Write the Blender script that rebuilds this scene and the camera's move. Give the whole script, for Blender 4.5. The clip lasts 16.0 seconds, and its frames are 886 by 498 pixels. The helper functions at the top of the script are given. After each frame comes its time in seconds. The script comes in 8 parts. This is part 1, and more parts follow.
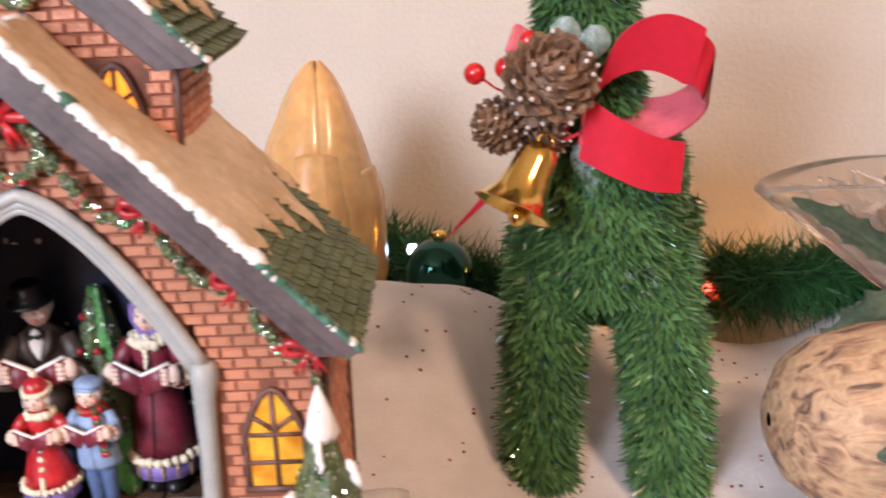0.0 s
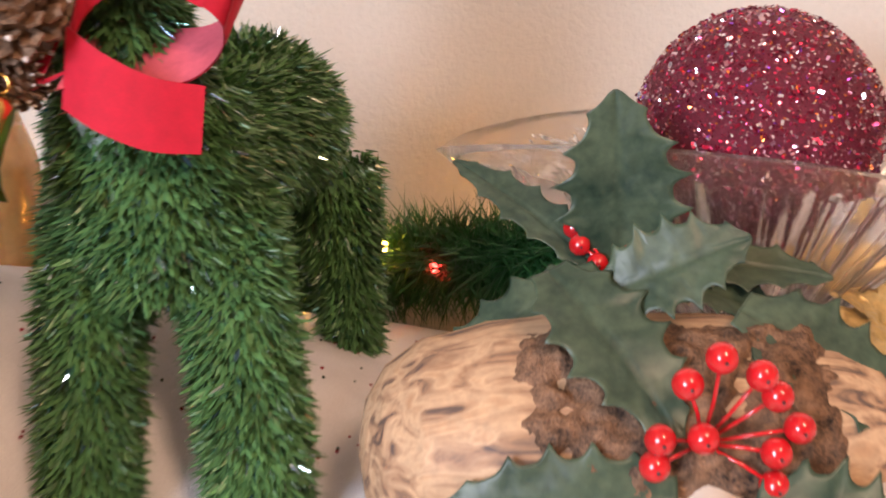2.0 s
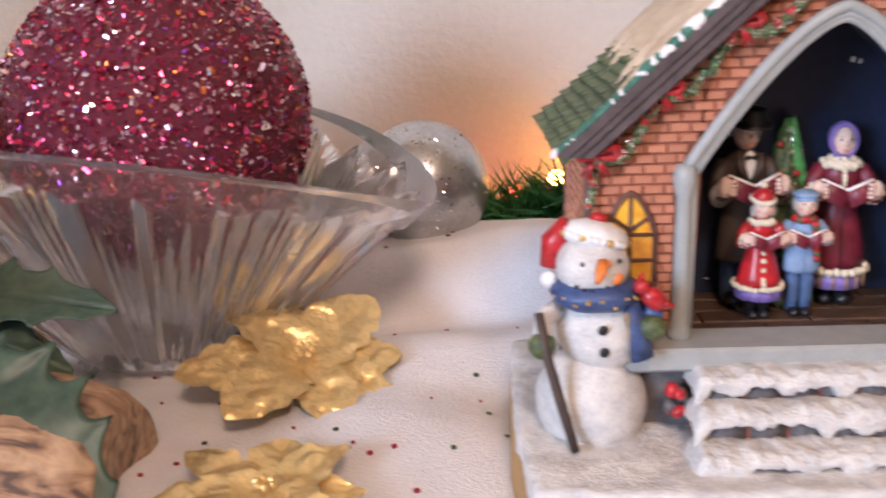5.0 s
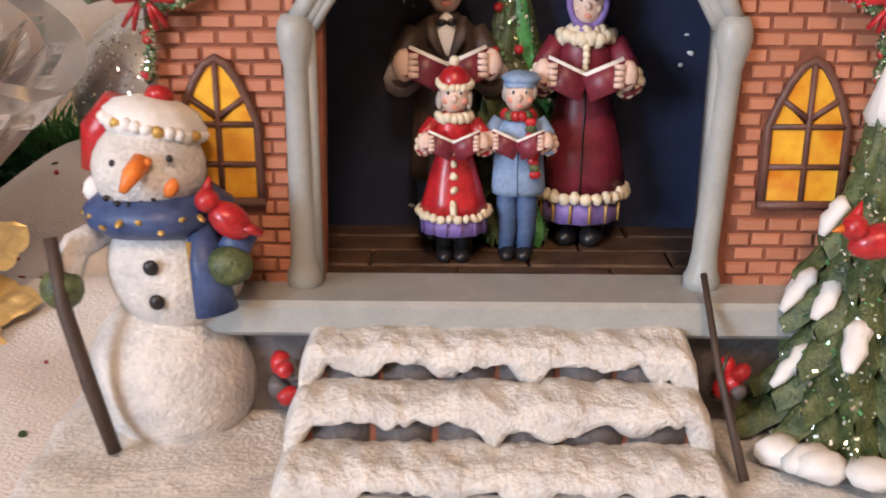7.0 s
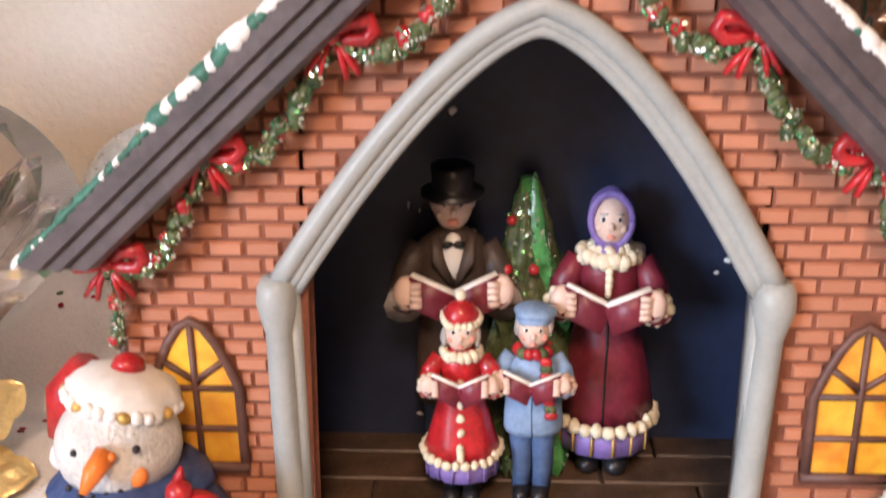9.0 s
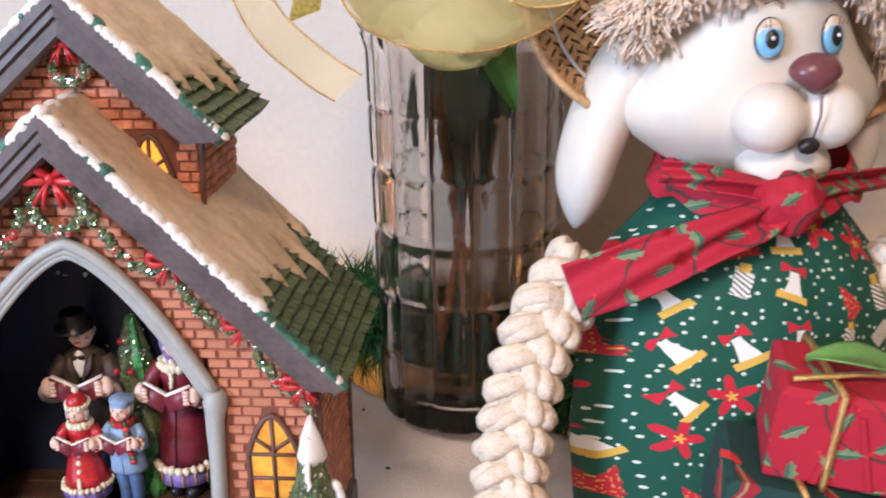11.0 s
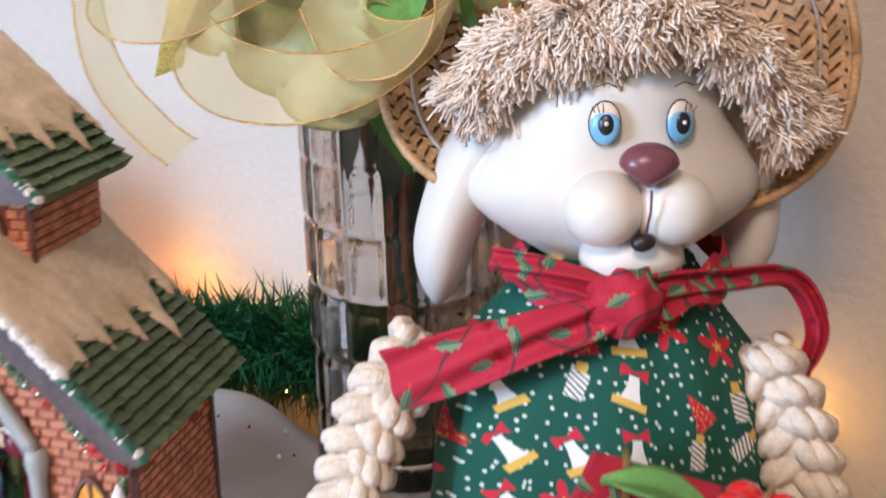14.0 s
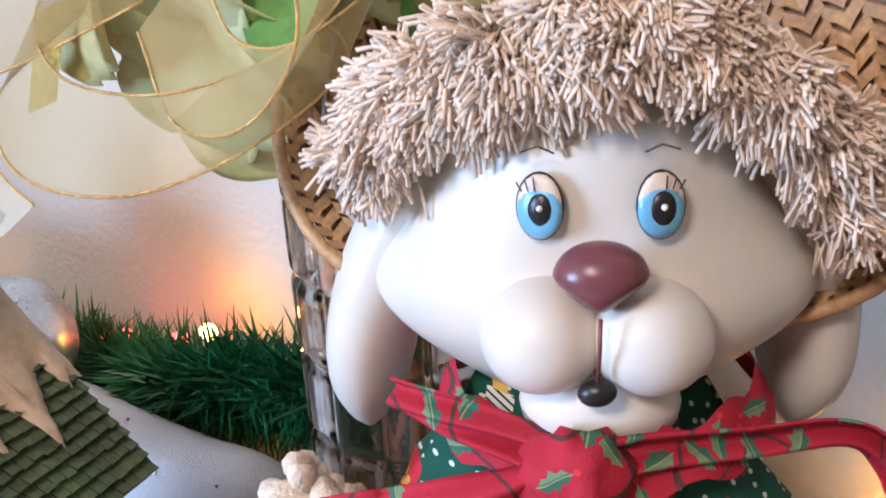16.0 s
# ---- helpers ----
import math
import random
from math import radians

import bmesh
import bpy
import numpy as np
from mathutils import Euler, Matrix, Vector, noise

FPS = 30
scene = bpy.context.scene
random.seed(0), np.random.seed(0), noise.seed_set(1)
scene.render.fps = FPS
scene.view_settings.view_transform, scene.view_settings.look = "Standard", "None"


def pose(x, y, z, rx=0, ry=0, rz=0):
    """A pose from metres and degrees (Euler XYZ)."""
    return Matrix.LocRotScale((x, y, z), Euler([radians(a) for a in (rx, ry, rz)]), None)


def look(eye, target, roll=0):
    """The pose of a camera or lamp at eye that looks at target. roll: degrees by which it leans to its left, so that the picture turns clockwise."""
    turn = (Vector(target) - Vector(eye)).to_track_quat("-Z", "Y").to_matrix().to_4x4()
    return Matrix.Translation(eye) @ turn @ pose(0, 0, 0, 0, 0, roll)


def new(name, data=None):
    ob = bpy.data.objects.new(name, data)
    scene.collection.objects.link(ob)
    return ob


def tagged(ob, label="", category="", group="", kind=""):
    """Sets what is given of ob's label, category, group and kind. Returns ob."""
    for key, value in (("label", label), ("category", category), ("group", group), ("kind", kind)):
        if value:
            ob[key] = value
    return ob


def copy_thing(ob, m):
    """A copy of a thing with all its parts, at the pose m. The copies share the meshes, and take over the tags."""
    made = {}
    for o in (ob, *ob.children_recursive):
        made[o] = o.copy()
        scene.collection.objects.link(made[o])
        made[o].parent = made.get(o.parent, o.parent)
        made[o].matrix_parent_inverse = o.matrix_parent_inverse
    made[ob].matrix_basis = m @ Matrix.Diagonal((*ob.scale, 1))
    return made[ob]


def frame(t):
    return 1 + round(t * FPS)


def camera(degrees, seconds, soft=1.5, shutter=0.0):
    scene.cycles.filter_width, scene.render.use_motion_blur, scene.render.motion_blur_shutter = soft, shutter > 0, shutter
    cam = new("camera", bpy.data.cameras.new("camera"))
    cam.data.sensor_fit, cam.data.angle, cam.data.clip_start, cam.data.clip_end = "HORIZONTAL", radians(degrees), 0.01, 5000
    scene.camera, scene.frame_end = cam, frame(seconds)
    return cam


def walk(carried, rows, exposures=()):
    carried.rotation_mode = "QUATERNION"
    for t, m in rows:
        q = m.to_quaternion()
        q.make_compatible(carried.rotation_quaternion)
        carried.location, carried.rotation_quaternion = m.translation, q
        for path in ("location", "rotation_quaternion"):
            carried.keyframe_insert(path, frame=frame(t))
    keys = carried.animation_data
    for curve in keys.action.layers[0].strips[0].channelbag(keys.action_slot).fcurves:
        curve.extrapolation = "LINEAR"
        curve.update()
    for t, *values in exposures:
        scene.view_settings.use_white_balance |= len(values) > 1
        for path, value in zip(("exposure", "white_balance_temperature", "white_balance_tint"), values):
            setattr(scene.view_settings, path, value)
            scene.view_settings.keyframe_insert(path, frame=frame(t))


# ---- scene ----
cam = camera(46.4, 16.0, soft=1.8, shutter=0.4)
PATH = [
    (0, (-0.685, -0.58, 0.226), (-0.64, 1.37, -0.213), 0.5),
    (0.5, (-0.619, -0.576, 0.22), (-0.567, 1.369, -0.242), 0.9),
    (1, (-0.547, -0.577, 0.208), (-0.471, 1.364, -0.27), 1.1),
    (1.5, (-0.479, -0.551, 0.203), (-0.411, 1.387, -0.283), 0.8),
    (2, (-0.461, -0.446, 0.203), (-0.374, 1.487, -0.303), 0.5),
    (2.5, (-0.437, -0.358, 0.206), (-0.327, 1.57, -0.311), 0.4),
    (3, (-0.388, -0.337, 0.203), (-0.281, 1.591, -0.319), 0.4),
    (3.5, (-0.303, -0.288, 0.203), (-0.239, 1.63, -0.362), -1.0),
    (4, (-0.238, -0.278, 0.19), (-0.209, 1.644, -0.363), -0.6),
    (4.5, (-0.195, -0.296, 0.192), (-0.177, 1.624, -0.367), -0.8),
    (5, (-0.129, -0.342, 0.192), (-0.132, 1.579, -0.367), -1.4),
    (5.2, (-0.109, -0.346, 0.188), (-0.112, 1.573, -0.374), -1.7),
    (7.3, (-0.005, -0.216, 0.141), (-0.041, 1.675, -0.512), 0.5),
    (7.5, (-0.001, -0.213, 0.149), (-0.055, 1.671, -0.519), 0.4),
    (8, (0.004, -0.204, 0.165), (-0.096, 1.675, -0.51), -0.3),
    (8.5, (0.002, -0.189, 0.179), (-0.11, 1.688, -0.502), -0.6),
    (9, (-0.004, -0.185, 0.192), (-0.119, 1.694, -0.48), -0.8),
    (9.5, (0.004, -0.204, 0.228), (-0.113, 1.68, -0.434), -1.0),
    (10, (0.063, -0.25, 0.255), (-0.097, 1.635, -0.391), -1.5),
    (10.2, (0.088, -0.265, 0.258), (-0.076, 1.62, -0.391), -1.6),
    (12.3, (0.21, -0.383, 0.3), (0.015, 1.511, -0.312), 0.9),
    (12.5, (0.223, -0.402, 0.301), (-0.006, 1.49, -0.306), 0.8),
    (13, (0.247, -0.42, 0.287), (-0.057, 1.465, -0.309), 0.5),
    (13.5, (0.261, -0.376, 0.297), (-0.114, 1.491, -0.316), -0.1),
    (14, (0.252, -0.265, 0.292), (-0.2, 1.575, -0.35), -0.6),
    (14.5, (0.254, -0.192, 0.296), (-0.278, 1.613, -0.381), -1.8),
    (15, (0.278, -0.163, 0.296), (-0.362, 1.606, -0.383), -1.9),
    (15.5, (0.288, -0.152, 0.299), (-0.458, 1.571, -0.391), -2.9),
    (16, (0.29, -0.14, 0.29), (-0.518, 1.555, -0.399), -3.5),
]
# stops, kelvin and tint as the clip's camera sets them on the way
LOOKS = [(0, 0.0, 6300, 24), (1.0, -0.02, 6100, 22), (2.0, 0.06, 6200, 22), (3.0, 0.20, 6400, 24), (3.5, 0.14, 5900, 22), (4.5, -0.04, 5400, 19), (5.2, -0.16, 5400, 18), (7.5, -0.26, 6000, 15), (8.5, 0.04, 6000, 15), (9.0, 0.14, 5800, 15), (10.2, 0.12, 5200, 14), (12.5, 0.08, 5100, 12), (14.0, 0.10, 4800, 9), (16.0, 0.16, 4600, 10)]
walk(cam, [(t, look(eye, target, roll)) for t, eye, target, roll in PATH], LOOKS)

# ---- world and light ----
world = bpy.data.worlds.new("world")
scene.world = world
world.use_nodes = True
wt = world.node_tree
sky = wt.nodes.new("ShaderNodeTexSky")
sky.sky_type, sky.sun_disc = "NISHITA", False
sky.sun_elevation, sky.sun_rotation = radians(35), radians(200)
wt.nodes["Background"].inputs[1].default_value = 0.10
wt.links.new(sky.outputs[0], wt.nodes["Background"].inputs[0])

# The wall stands turned by 14 degrees to the houses; the room is laid out along it.
ROOM = Matrix.Translation((0, 0.30, 0)) @ Matrix.Rotation(radians(-14), 4, "Z")


def area_lamp(name, m, sx, sy, watts, colour):
    d = bpy.data.lights.new(name, "AREA")
    d.shape, d.size, d.size_y, d.energy, d.color = "RECTANGLE", sx, sy, watts, colour
    ob = new(name, d)
    ob.matrix_world = m
    return ob


area_lamp("window_light", ROOM @ look((-1.25, -2.72, 0.70), (-0.1, 0, 0.15)), 0.85, 0.9, 70, (0.86, 0.94, 1.0))
# Added warm fill from above; it stands for no known lamp.
area_lamp("ceiling_lamp_light", ROOM @ look((0.45, -1.55, 1.34), (0.3, -0.1, 0)), 0.34, 0.34, 22.0, (1.0, 0.66, 0.40))


# ---- materials ----
def nodes_of(name):
    m = bpy.data.materials.new(name)
    m.use_nodes = True
    t = m.node_tree
    return m, t, t.nodes["Principled BSDF"]


def rgba(c):
    return (c[0], c[1], c[2], 1.0)


def mat(name, colour, rough=0.6, metal=0.0, var=0.25, scale=120.0, bump=0.25, dist=0.0006, other=None, fine=6.0, sss=0.0, spec=0.5, coat=0.0, island=0.0):
    """A surface with two scales of colour variation and fine relief. scale: features per metre."""
    m, t, b = nodes_of(name)
    N, L = t.nodes.new, t.links.new
    co = N("ShaderNodeTexCoord")
    n1 = N("ShaderNodeTexNoise")
    n1.inputs["Scale"].default_value, n1.inputs["Detail"].default_value = scale, 4
    n2 = N("ShaderNodeTexNoise")
    n2.inputs["Scale"].default_value, n2.inputs["Detail"].default_value = scale * fine, 5
    L(co.outputs["Object"], n1.inputs["Vector"])
    L(co.outputs["Object"], n2.inputs["Vector"])
    add = N("ShaderNodeMath")
    add.operation = "MULTIPLY_ADD"
    L(n2.outputs["Fac"], add.inputs[0])
    add.inputs[1].default_value = 0.5
    half = N("ShaderNodeMath")
    half.operation = "MULTIPLY"
    L(n1.outputs["Fac"], half.inputs[0])
    half.inputs[1].default_value = 0.75
    L(half.outputs[0], add.inputs[2])
    ramp = N("ShaderNodeValToRGB")
    dark = tuple(c * (1 - var) for c in colour)
    lite = other or tuple(min(1, c * (1 + var)) for c in colour)
    ramp.color_ramp.elements[0].position, ramp.color_ramp.elements[0].color = 0.42, rgba(dark)
    ramp.color_ramp.elements[1].position, ramp.color_ramp.elements[1].color = 0.82, rgba(lite)
    L(add.outputs[0], ramp.inputs[0])
    out = ramp.outputs[0]
    if island:
        geo = N("ShaderNodeNewGeometry")
        info = N("ShaderNodeObjectInfo")
        s = N("ShaderNodeMath")
        s.operation = "ADD"
        L(geo.outputs["Random Per Island"], s.inputs[0])
        L(info.outputs["Random"], s.inputs[1])
        mr = N("ShaderNodeMapRange")
        mr.inputs[1].default_value, mr.inputs[2].default_value = 0.0, 2.0
        mr.inputs[3].default_value, mr.inputs[4].default_value = 1 - island, 1 + island
        L(s.outputs[0], mr.inputs[0])
        hs = N("ShaderNodeHueSaturation")
        L(mr.outputs[0], hs.inputs["Value"])
        L(out, hs.inputs["Color"])
        out = hs.outputs[0]
    L(out, b.inputs["Base Color"])
    b.inputs["Roughness"].default_value, b.inputs["Metallic"].default_value = rough, metal
    b.inputs["Specular IOR Level"].default_value = spec
    b.inputs["Coat Weight"].default_value = coat
    if sss:
        b.inputs["Subsurface Weight"].default_value, b.inputs["Subsurface Scale"].default_value = sss, 0.01
    if bump:
        bp = N("ShaderNodeBump")
        bp.inputs["Strength"].default_value, bp.inputs["Distance"].default_value = bump, dist
        L(add.outputs[0], bp.inputs["Height"])
        L(bp.outputs[0], b.inputs["Normal"])
    return m


def glass(name, colour=(1, 1, 1), rough=0.02, ior=1.47, milk=0.0):
    m, t, b = nodes_of(name)
    if milk:
        # faintly cloudy pressed glass
        out = [k for k in t.nodes if k.type == "OUTPUT_MATERIAL"][0]
        soft, mix = t.nodes.new("ShaderNodeBsdfTranslucent"), t.nodes.new("ShaderNodeMixShader")
        soft.inputs[0].default_value = (0.9, 0.88, 0.86, 1)
        mix.inputs[0].default_value = milk
        t.links.new(b.outputs[0], mix.inputs[1])
        t.links.new(soft.outputs[0], mix.inputs[2])
        t.links.new(mix.outputs[0], out.inputs["Surface"])
    b.inputs["Base Color"].default_value = rgba(colour)
    b.inputs["Transmission Weight"].default_value = 1.0
    b.inputs["Roughness"].default_value, b.inputs["IOR"].default_value = rough, ior
    n = t.nodes.new("ShaderNodeTexNoise")
    n.inputs["Scale"].default_value = 60
    bp = t.nodes.new("ShaderNodeBump")
    bp.inputs["Strength"].default_value, bp.inputs["Distance"].default_value = 0.15, 0.0006
    t.links.new(n.outputs["Fac"], bp.inputs["Height"])
    t.links.new(bp.outputs[0], b.inputs["Normal"])
    return m


def glow(name, colour, strength):
    m, t, b = nodes_of(name)
    b.inputs["Base Color"].default_value = rgba(colour)
    b.inputs["Emission Color"].default_value = rgba(colour)
    b.inputs["Emission Strength"].default_value = strength
    return m


def flakes(name, colours, rough=0.22, metal=0.8, jitter=0.0):
    """Glitter: every loose flake takes its own colour from the ramp."""
    m, t, b = nodes_of(name)
    geo = t.nodes.new("ShaderNodeNewGeometry")
    ramp = t.nodes.new("ShaderNodeValToRGB")
    ramp.color_ramp.interpolation = "CONSTANT"
    for n, (p, c) in enumerate(colours):
        e = ramp.color_ramp.elements[n] if n < 2 else ramp.color_ramp.elements.new(p)
        e.position, e.color = p, rgba(c)
    t.links.new(geo.outputs["Random Per Island"], ramp.inputs[0])
    t.links.new(ramp.outputs[0], b.inputs["Base Color"])
    b.inputs["Roughness"].default_value, b.inputs["Metallic"].default_value = rough, metal
    return m


M = {
    "plaster": mat("wall_plaster", (0.60, 0.555, 0.485), 0.85, var=0.05, scale=9, fine=22, bump=0.8, dist=0.003),
    "room": mat("room_paint", (0.60, 0.47, 0.33), 0.9, var=0.06, scale=4, bump=0.1),
    "floorwood": mat("floor_wood", (0.30, 0.16, 0.07), 0.5, var=0.3, scale=6),
    "shelf": mat("shelf_wood", (0.20, 0.11, 0.05), 0.45, var=0.3, scale=20),
    "felt": mat("white_felt", (0.74, 0.72, 0.72), 0.95, var=0.10, scale=30, fine=30, bump=0.8, dist=0.0020, spec=0.1),
    "speck_red": mat("red_sequin", (0.45, 0.03, 0.05), 0.25, 0.5, bump=0),
    "speck_green": mat("green_sequin", (0.06, 0.10, 0.04), 0.25, 0.5, bump=0),
    "speck_silver": mat("silver_sequin", (0.85, 0.88, 0.9), 0.15, 1.0, bump=0),
    "mortar": mat("painted_mortar", (0.22, 0.075, 0.04), 0.7, var=0.3, scale=90),
    "brick": mat("painted_brick", (0.52, 0.165, 0.075), 0.5, var=0.35, scale=150, other=(0.74, 0.34, 0.20), island=0.22, bump=0.35, dist=0.0004),
    "stone": mat("grey_painted_stone", (0.37, 0.385, 0.37), 0.42, var=0.10, scale=160, bump=0.25, dist=0.0003),
    "board": mat("dark_barge_board", (0.10, 0.08, 0.082), 0.42, var=0.35, scale=80, bump=0.3, dist=0.0004),
    "shingle": mat("green_shingle", (0.085, 0.115, 0.05), 0.55, var=0.45, scale=90, island=0.3, bump=0.4, dist=0.0004),
    "teal": mat("teal_edge_paint", (0.05, 0.16, 0.115), 0.5, var=0.5, scale=160),
    "snowpaint": mat("white_snow_paint", (0.82, 0.80, 0.77), 0.55, var=0.10, scale=70, bump=0.5, dist=0.0008, other=(0.86, 0.85, 0.83)),
    "snowrough": mat("rough_snow_paint", (0.66, 0.65, 0.64), 0.5, var=0.22, scale=150, bump=1.0, dist=0.0014, other=(0.80, 0.77, 0.72)),
    "snowtan": mat("yellowed_snow_paint", (0.58, 0.43, 0.27), 0.55, var=0.16, scale=55, bump=0.5, dist=0.0006, other=(0.72, 0.58, 0.42)),
    "gold_paint": mat("gold_paint", (0.55, 0.36, 0.10), 0.4, 0.4, var=0.3, scale=200),
    "cheek": mat("pink_cheek_paint", (0.72, 0.30, 0.22), 0.45, var=0.1, scale=100, bump=0.1),
    "greyhair": mat("grey_hair_paint", (0.42, 0.38, 0.35), 0.5, var=0.3, scale=300),
    "pinegreen": mat("bright_pine_paint", (0.045, 0.24, 0.06), 0.3, var=0.5, scale=120, other=(0.12, 0.42, 0.12), coat=0.4, bump=0.5, dist=0.0006),
    "navy": mat("navy_niche_paint", (0.016, 0.024, 0.056), 0.45, var=0.3, scale=40, bump=0.3),
    "plank": mat("dark_stage_plank", (0.085, 0.050, 0.030), 0.45, var=0.5, scale=130, bump=0.5, island=0.3),
    "basebrown": mat("brown_base_side", (0.40, 0.23, 0.07), 0.55, var=0.25, scale=50),
    "foundation": mat("grey_stone_foundation", (0.11, 0.10, 0.10), 0.55, var=0.5, scale=120, bump=0.6, dist=0.001),
    "amber": mat("amber_pane", (0.86, 0.27, 0.012), 0.3, var=0.25, scale=75, fine=3, other=(0.95, 0.60, 0.05), bump=0.25, coat=0.4, island=0.12),
    "amber_lit": glow("lit_amber_pane", (1.0, 0.36, 0.02), 1.1),
    "muntin": mat("brown_muntin", (0.13, 0.06, 0.045), 0.5, var=0.3),
    "redgloss": mat("red_gloss_paint", (0.44, 0.018, 0.022), 0.34, var=0.45, scale=200, coat=0.2, bump=0.3),
    "greengloss": mat("green_glitter_paint", (0.032, 0.085, 0.030), 0.42, var=0.6, scale=260, other=(0.15, 0.18, 0.07), bump=0.8, dist=0.0008),
    "glint": flakes("silver_green_glint", [(0, (0.75, 0.85, 0.75)), (0.4, (0.15, 0.45, 0.2)), (0.7, (0.9, 0.9, 0.8)), (0.85, (0.5, 0.6, 0.3))]),
    "skin": mat("painted_skin", (0.74, 0.54, 0.44), 0.45, var=0.08, scale=100, bump=0.1),
    "black": mat("black_paint", (0.015, 0.014, 0.015), 0.35, var=0.3, bump=0.1),
    "browncoat": mat("brown_coat", (0.075, 0.052, 0.042), 0.5, var=0.3, scale=140),
    "maroon": mat("maroon_dress", (0.16, 0.018, 0.032), 0.42, var=0.4, scale=110),
    "cream": mat("cream_trim", (0.78, 0.70, 0.52), 0.6, var=0.15, scale=300, bump=0.7),
    "purple": mat("purple_cloth", (0.22, 0.15, 0.42), 0.5, var=0.25, scale=150),
    "denim": mat("blue_denim", (0.08, 0.13, 0.26), 0.55, var=0.3, scale=150),
    "bluecoat": mat("blue_coat", (0.23, 0.33, 0.50), 0.55, var=0.25, scale=150),
    "paper": mat("white_page", (0.85, 0.83, 0.78), 0.5, var=0.05, bump=0.1),
    "white": mat("white_gloss_paint", (0.80, 0.79, 0.76), 0.4, var=0.06, scale=60, bump=0.15),
    "orange": mat("orange_paint", (0.80, 0.22, 0.03), 0.4, var=0.25, scale=150),
    "twig": mat("dark_twig", (0.06, 0.04, 0.03), 0.6, var=0.3, scale=150),
    "navycloth": mat("blue_scarf_paint", (0.035, 0.07, 0.20), 0.45, var=0.35, scale=150, other=(0.07, 0.11, 0.26)),
}


# ---- mesh tools ----
class Geo:
    """Collects vertices and faces of one mesh."""

    def __init__(self):
        self.v, self.f, self.m = [], [], []

    def add(self, verts, faces, mi=0):
        o = len(self.v)
        self.v += [tuple(p) for p in verts]
        self.f += [tuple(i + o for i in q) for q in faces]
        self.m += [mi] * len(faces)

    def box(self, c, s, mi=0, rot=None, taper=0.0):
        x, y, z = (a / 2 for a in s)
        pts = []
        for k in (-1, 1):
            q = 1 - taper * (k > 0)
            pts += [Vector((-x * q, -y * q, k * z)), Vector((x * q, -y * q, k * z)), Vector((x * q, y * q, k * z)), Vector((-x * q, y * q, k * z))]
        if rot:
            pts = [rot @ p for p in pts]
        self.add([p + Vector(c) for p in pts], [(3, 2, 1, 0), (4, 5, 6, 7), (0, 1, 5, 4), (1, 2, 6, 5), (2, 3, 7, 6), (3, 0, 4, 7)], mi)

    def slab(self, c, s, mi=0, rot=None, bevel=0.0006):
        """A box with chamfered edges all round."""
        x, y, z = (a / 2 for a in s)
        b = min(bevel, x * 0.6, y * 0.6, z * 0.6)
        ring = lambda q, h: [Vector((-q[0], -q[1], h)), Vector((q[0], -q[1], h)), Vector((q[0], q[1], h)), Vector((-q[0], q[1], h))]
        pts = ring((x - b, y - b), -z) + ring((x, y), -z + b) + ring((x, y), z - b) + ring((x - b, y - b), z)
        if rot:
            pts = [rot @ p for p in pts]
        faces = [(3, 2, 1, 0), (12, 13, 14, 15)]
        for r in range(3):
            faces += [(r * 4 + i, r * 4 + (i + 1) % 4, r * 4 + 4 + (i + 1) % 4, r * 4 + 4 + i) for i in range(4)]
        self.add([p + Vector(c) for p in pts], faces, mi)

    def tube(self, pts, rad, n=8, mi=0, cap=True, flat=1.0):
        pts = [Vector(p) for p in pts]
        rads = rad if isinstance(rad, (list, tuple)) else [rad] * len(pts)
        rings, last = [], None
        for i, p in enumerate(pts):
            d = (pts[min(i + 1, len(pts) - 1)] - pts[max(i - 1, 0)]).normalized()
            if last is None:
                side = d.cross(Vector((0, 0, 1)))
                if side.length < 0.1:
                    side = d.cross(Vector((0, 1, 0)))
            else:
                side = last - d * last.dot(d)
            side = side.normalized()
            last = side
            up = side.cross(d)
            rings += [p + (side * math.cos(a) + up * math.sin(a) * flat) * rads[i] for a in (2 * math.pi * k / n for k in range(n))]
        faces = [(i * n + k, i * n + (k + 1) % n, (i + 1) * n + (k + 1) % n, (i + 1) * n + k) for i in range(len(pts) - 1) for k in range(n)]
        if cap:
            faces += [tuple(range(n - 1, -1, -1)), tuple((len(pts) - 1) * n + k for k in range(n))]
        self.add(rings, faces, mi)

    def lathe(self, prof, n=24, m=None, mi=0, fn=None, cap=True):
        """prof: rows of radius and height; fn(angle, row) gives a factor on the radius."""
        m = m or Matrix.Identity(4)
        pts = []
        for j, (r, z) in enumerate(prof):
            for k in range(n):
                a = 2 * math.pi * k / n
                q = r * (fn(a, j) if fn else 1)
                pts.append(m @ Vector((q * math.cos(a), q * math.sin(a), z)))
        faces = [(j * n + k, j * n + (k + 1) % n, (j + 1) * n + (k + 1) % n, (j + 1) * n + k) for j in range(len(prof) - 1) for k in range(n)]
        if cap:
            faces += [tuple(range(n - 1, -1, -1)), tuple((len(prof) - 1) * n + k for k in range(n))]
        self.add(pts, faces, mi)

    def ball(self, c, r, mi=0, n=16, rot=None, rough=0.0, seed=0.0, freq=60.0):
        r = r if isinstance(r, (list, tuple)) else (r, r, r)
        h = max(6, n // 2)
        pts = [Vector((0, 0, -1))]
        for j in range(1, h):
            b = -math.pi / 2 + math.pi * j / h
            pts += [Vector((math.cos(b) * math.cos(a), math.cos(b) * math.sin(a), math.sin(b))) for a in (2 * math.pi * k / n for k in range(n))]
        pts.append(Vector((0, 0, 1)))
        out = []
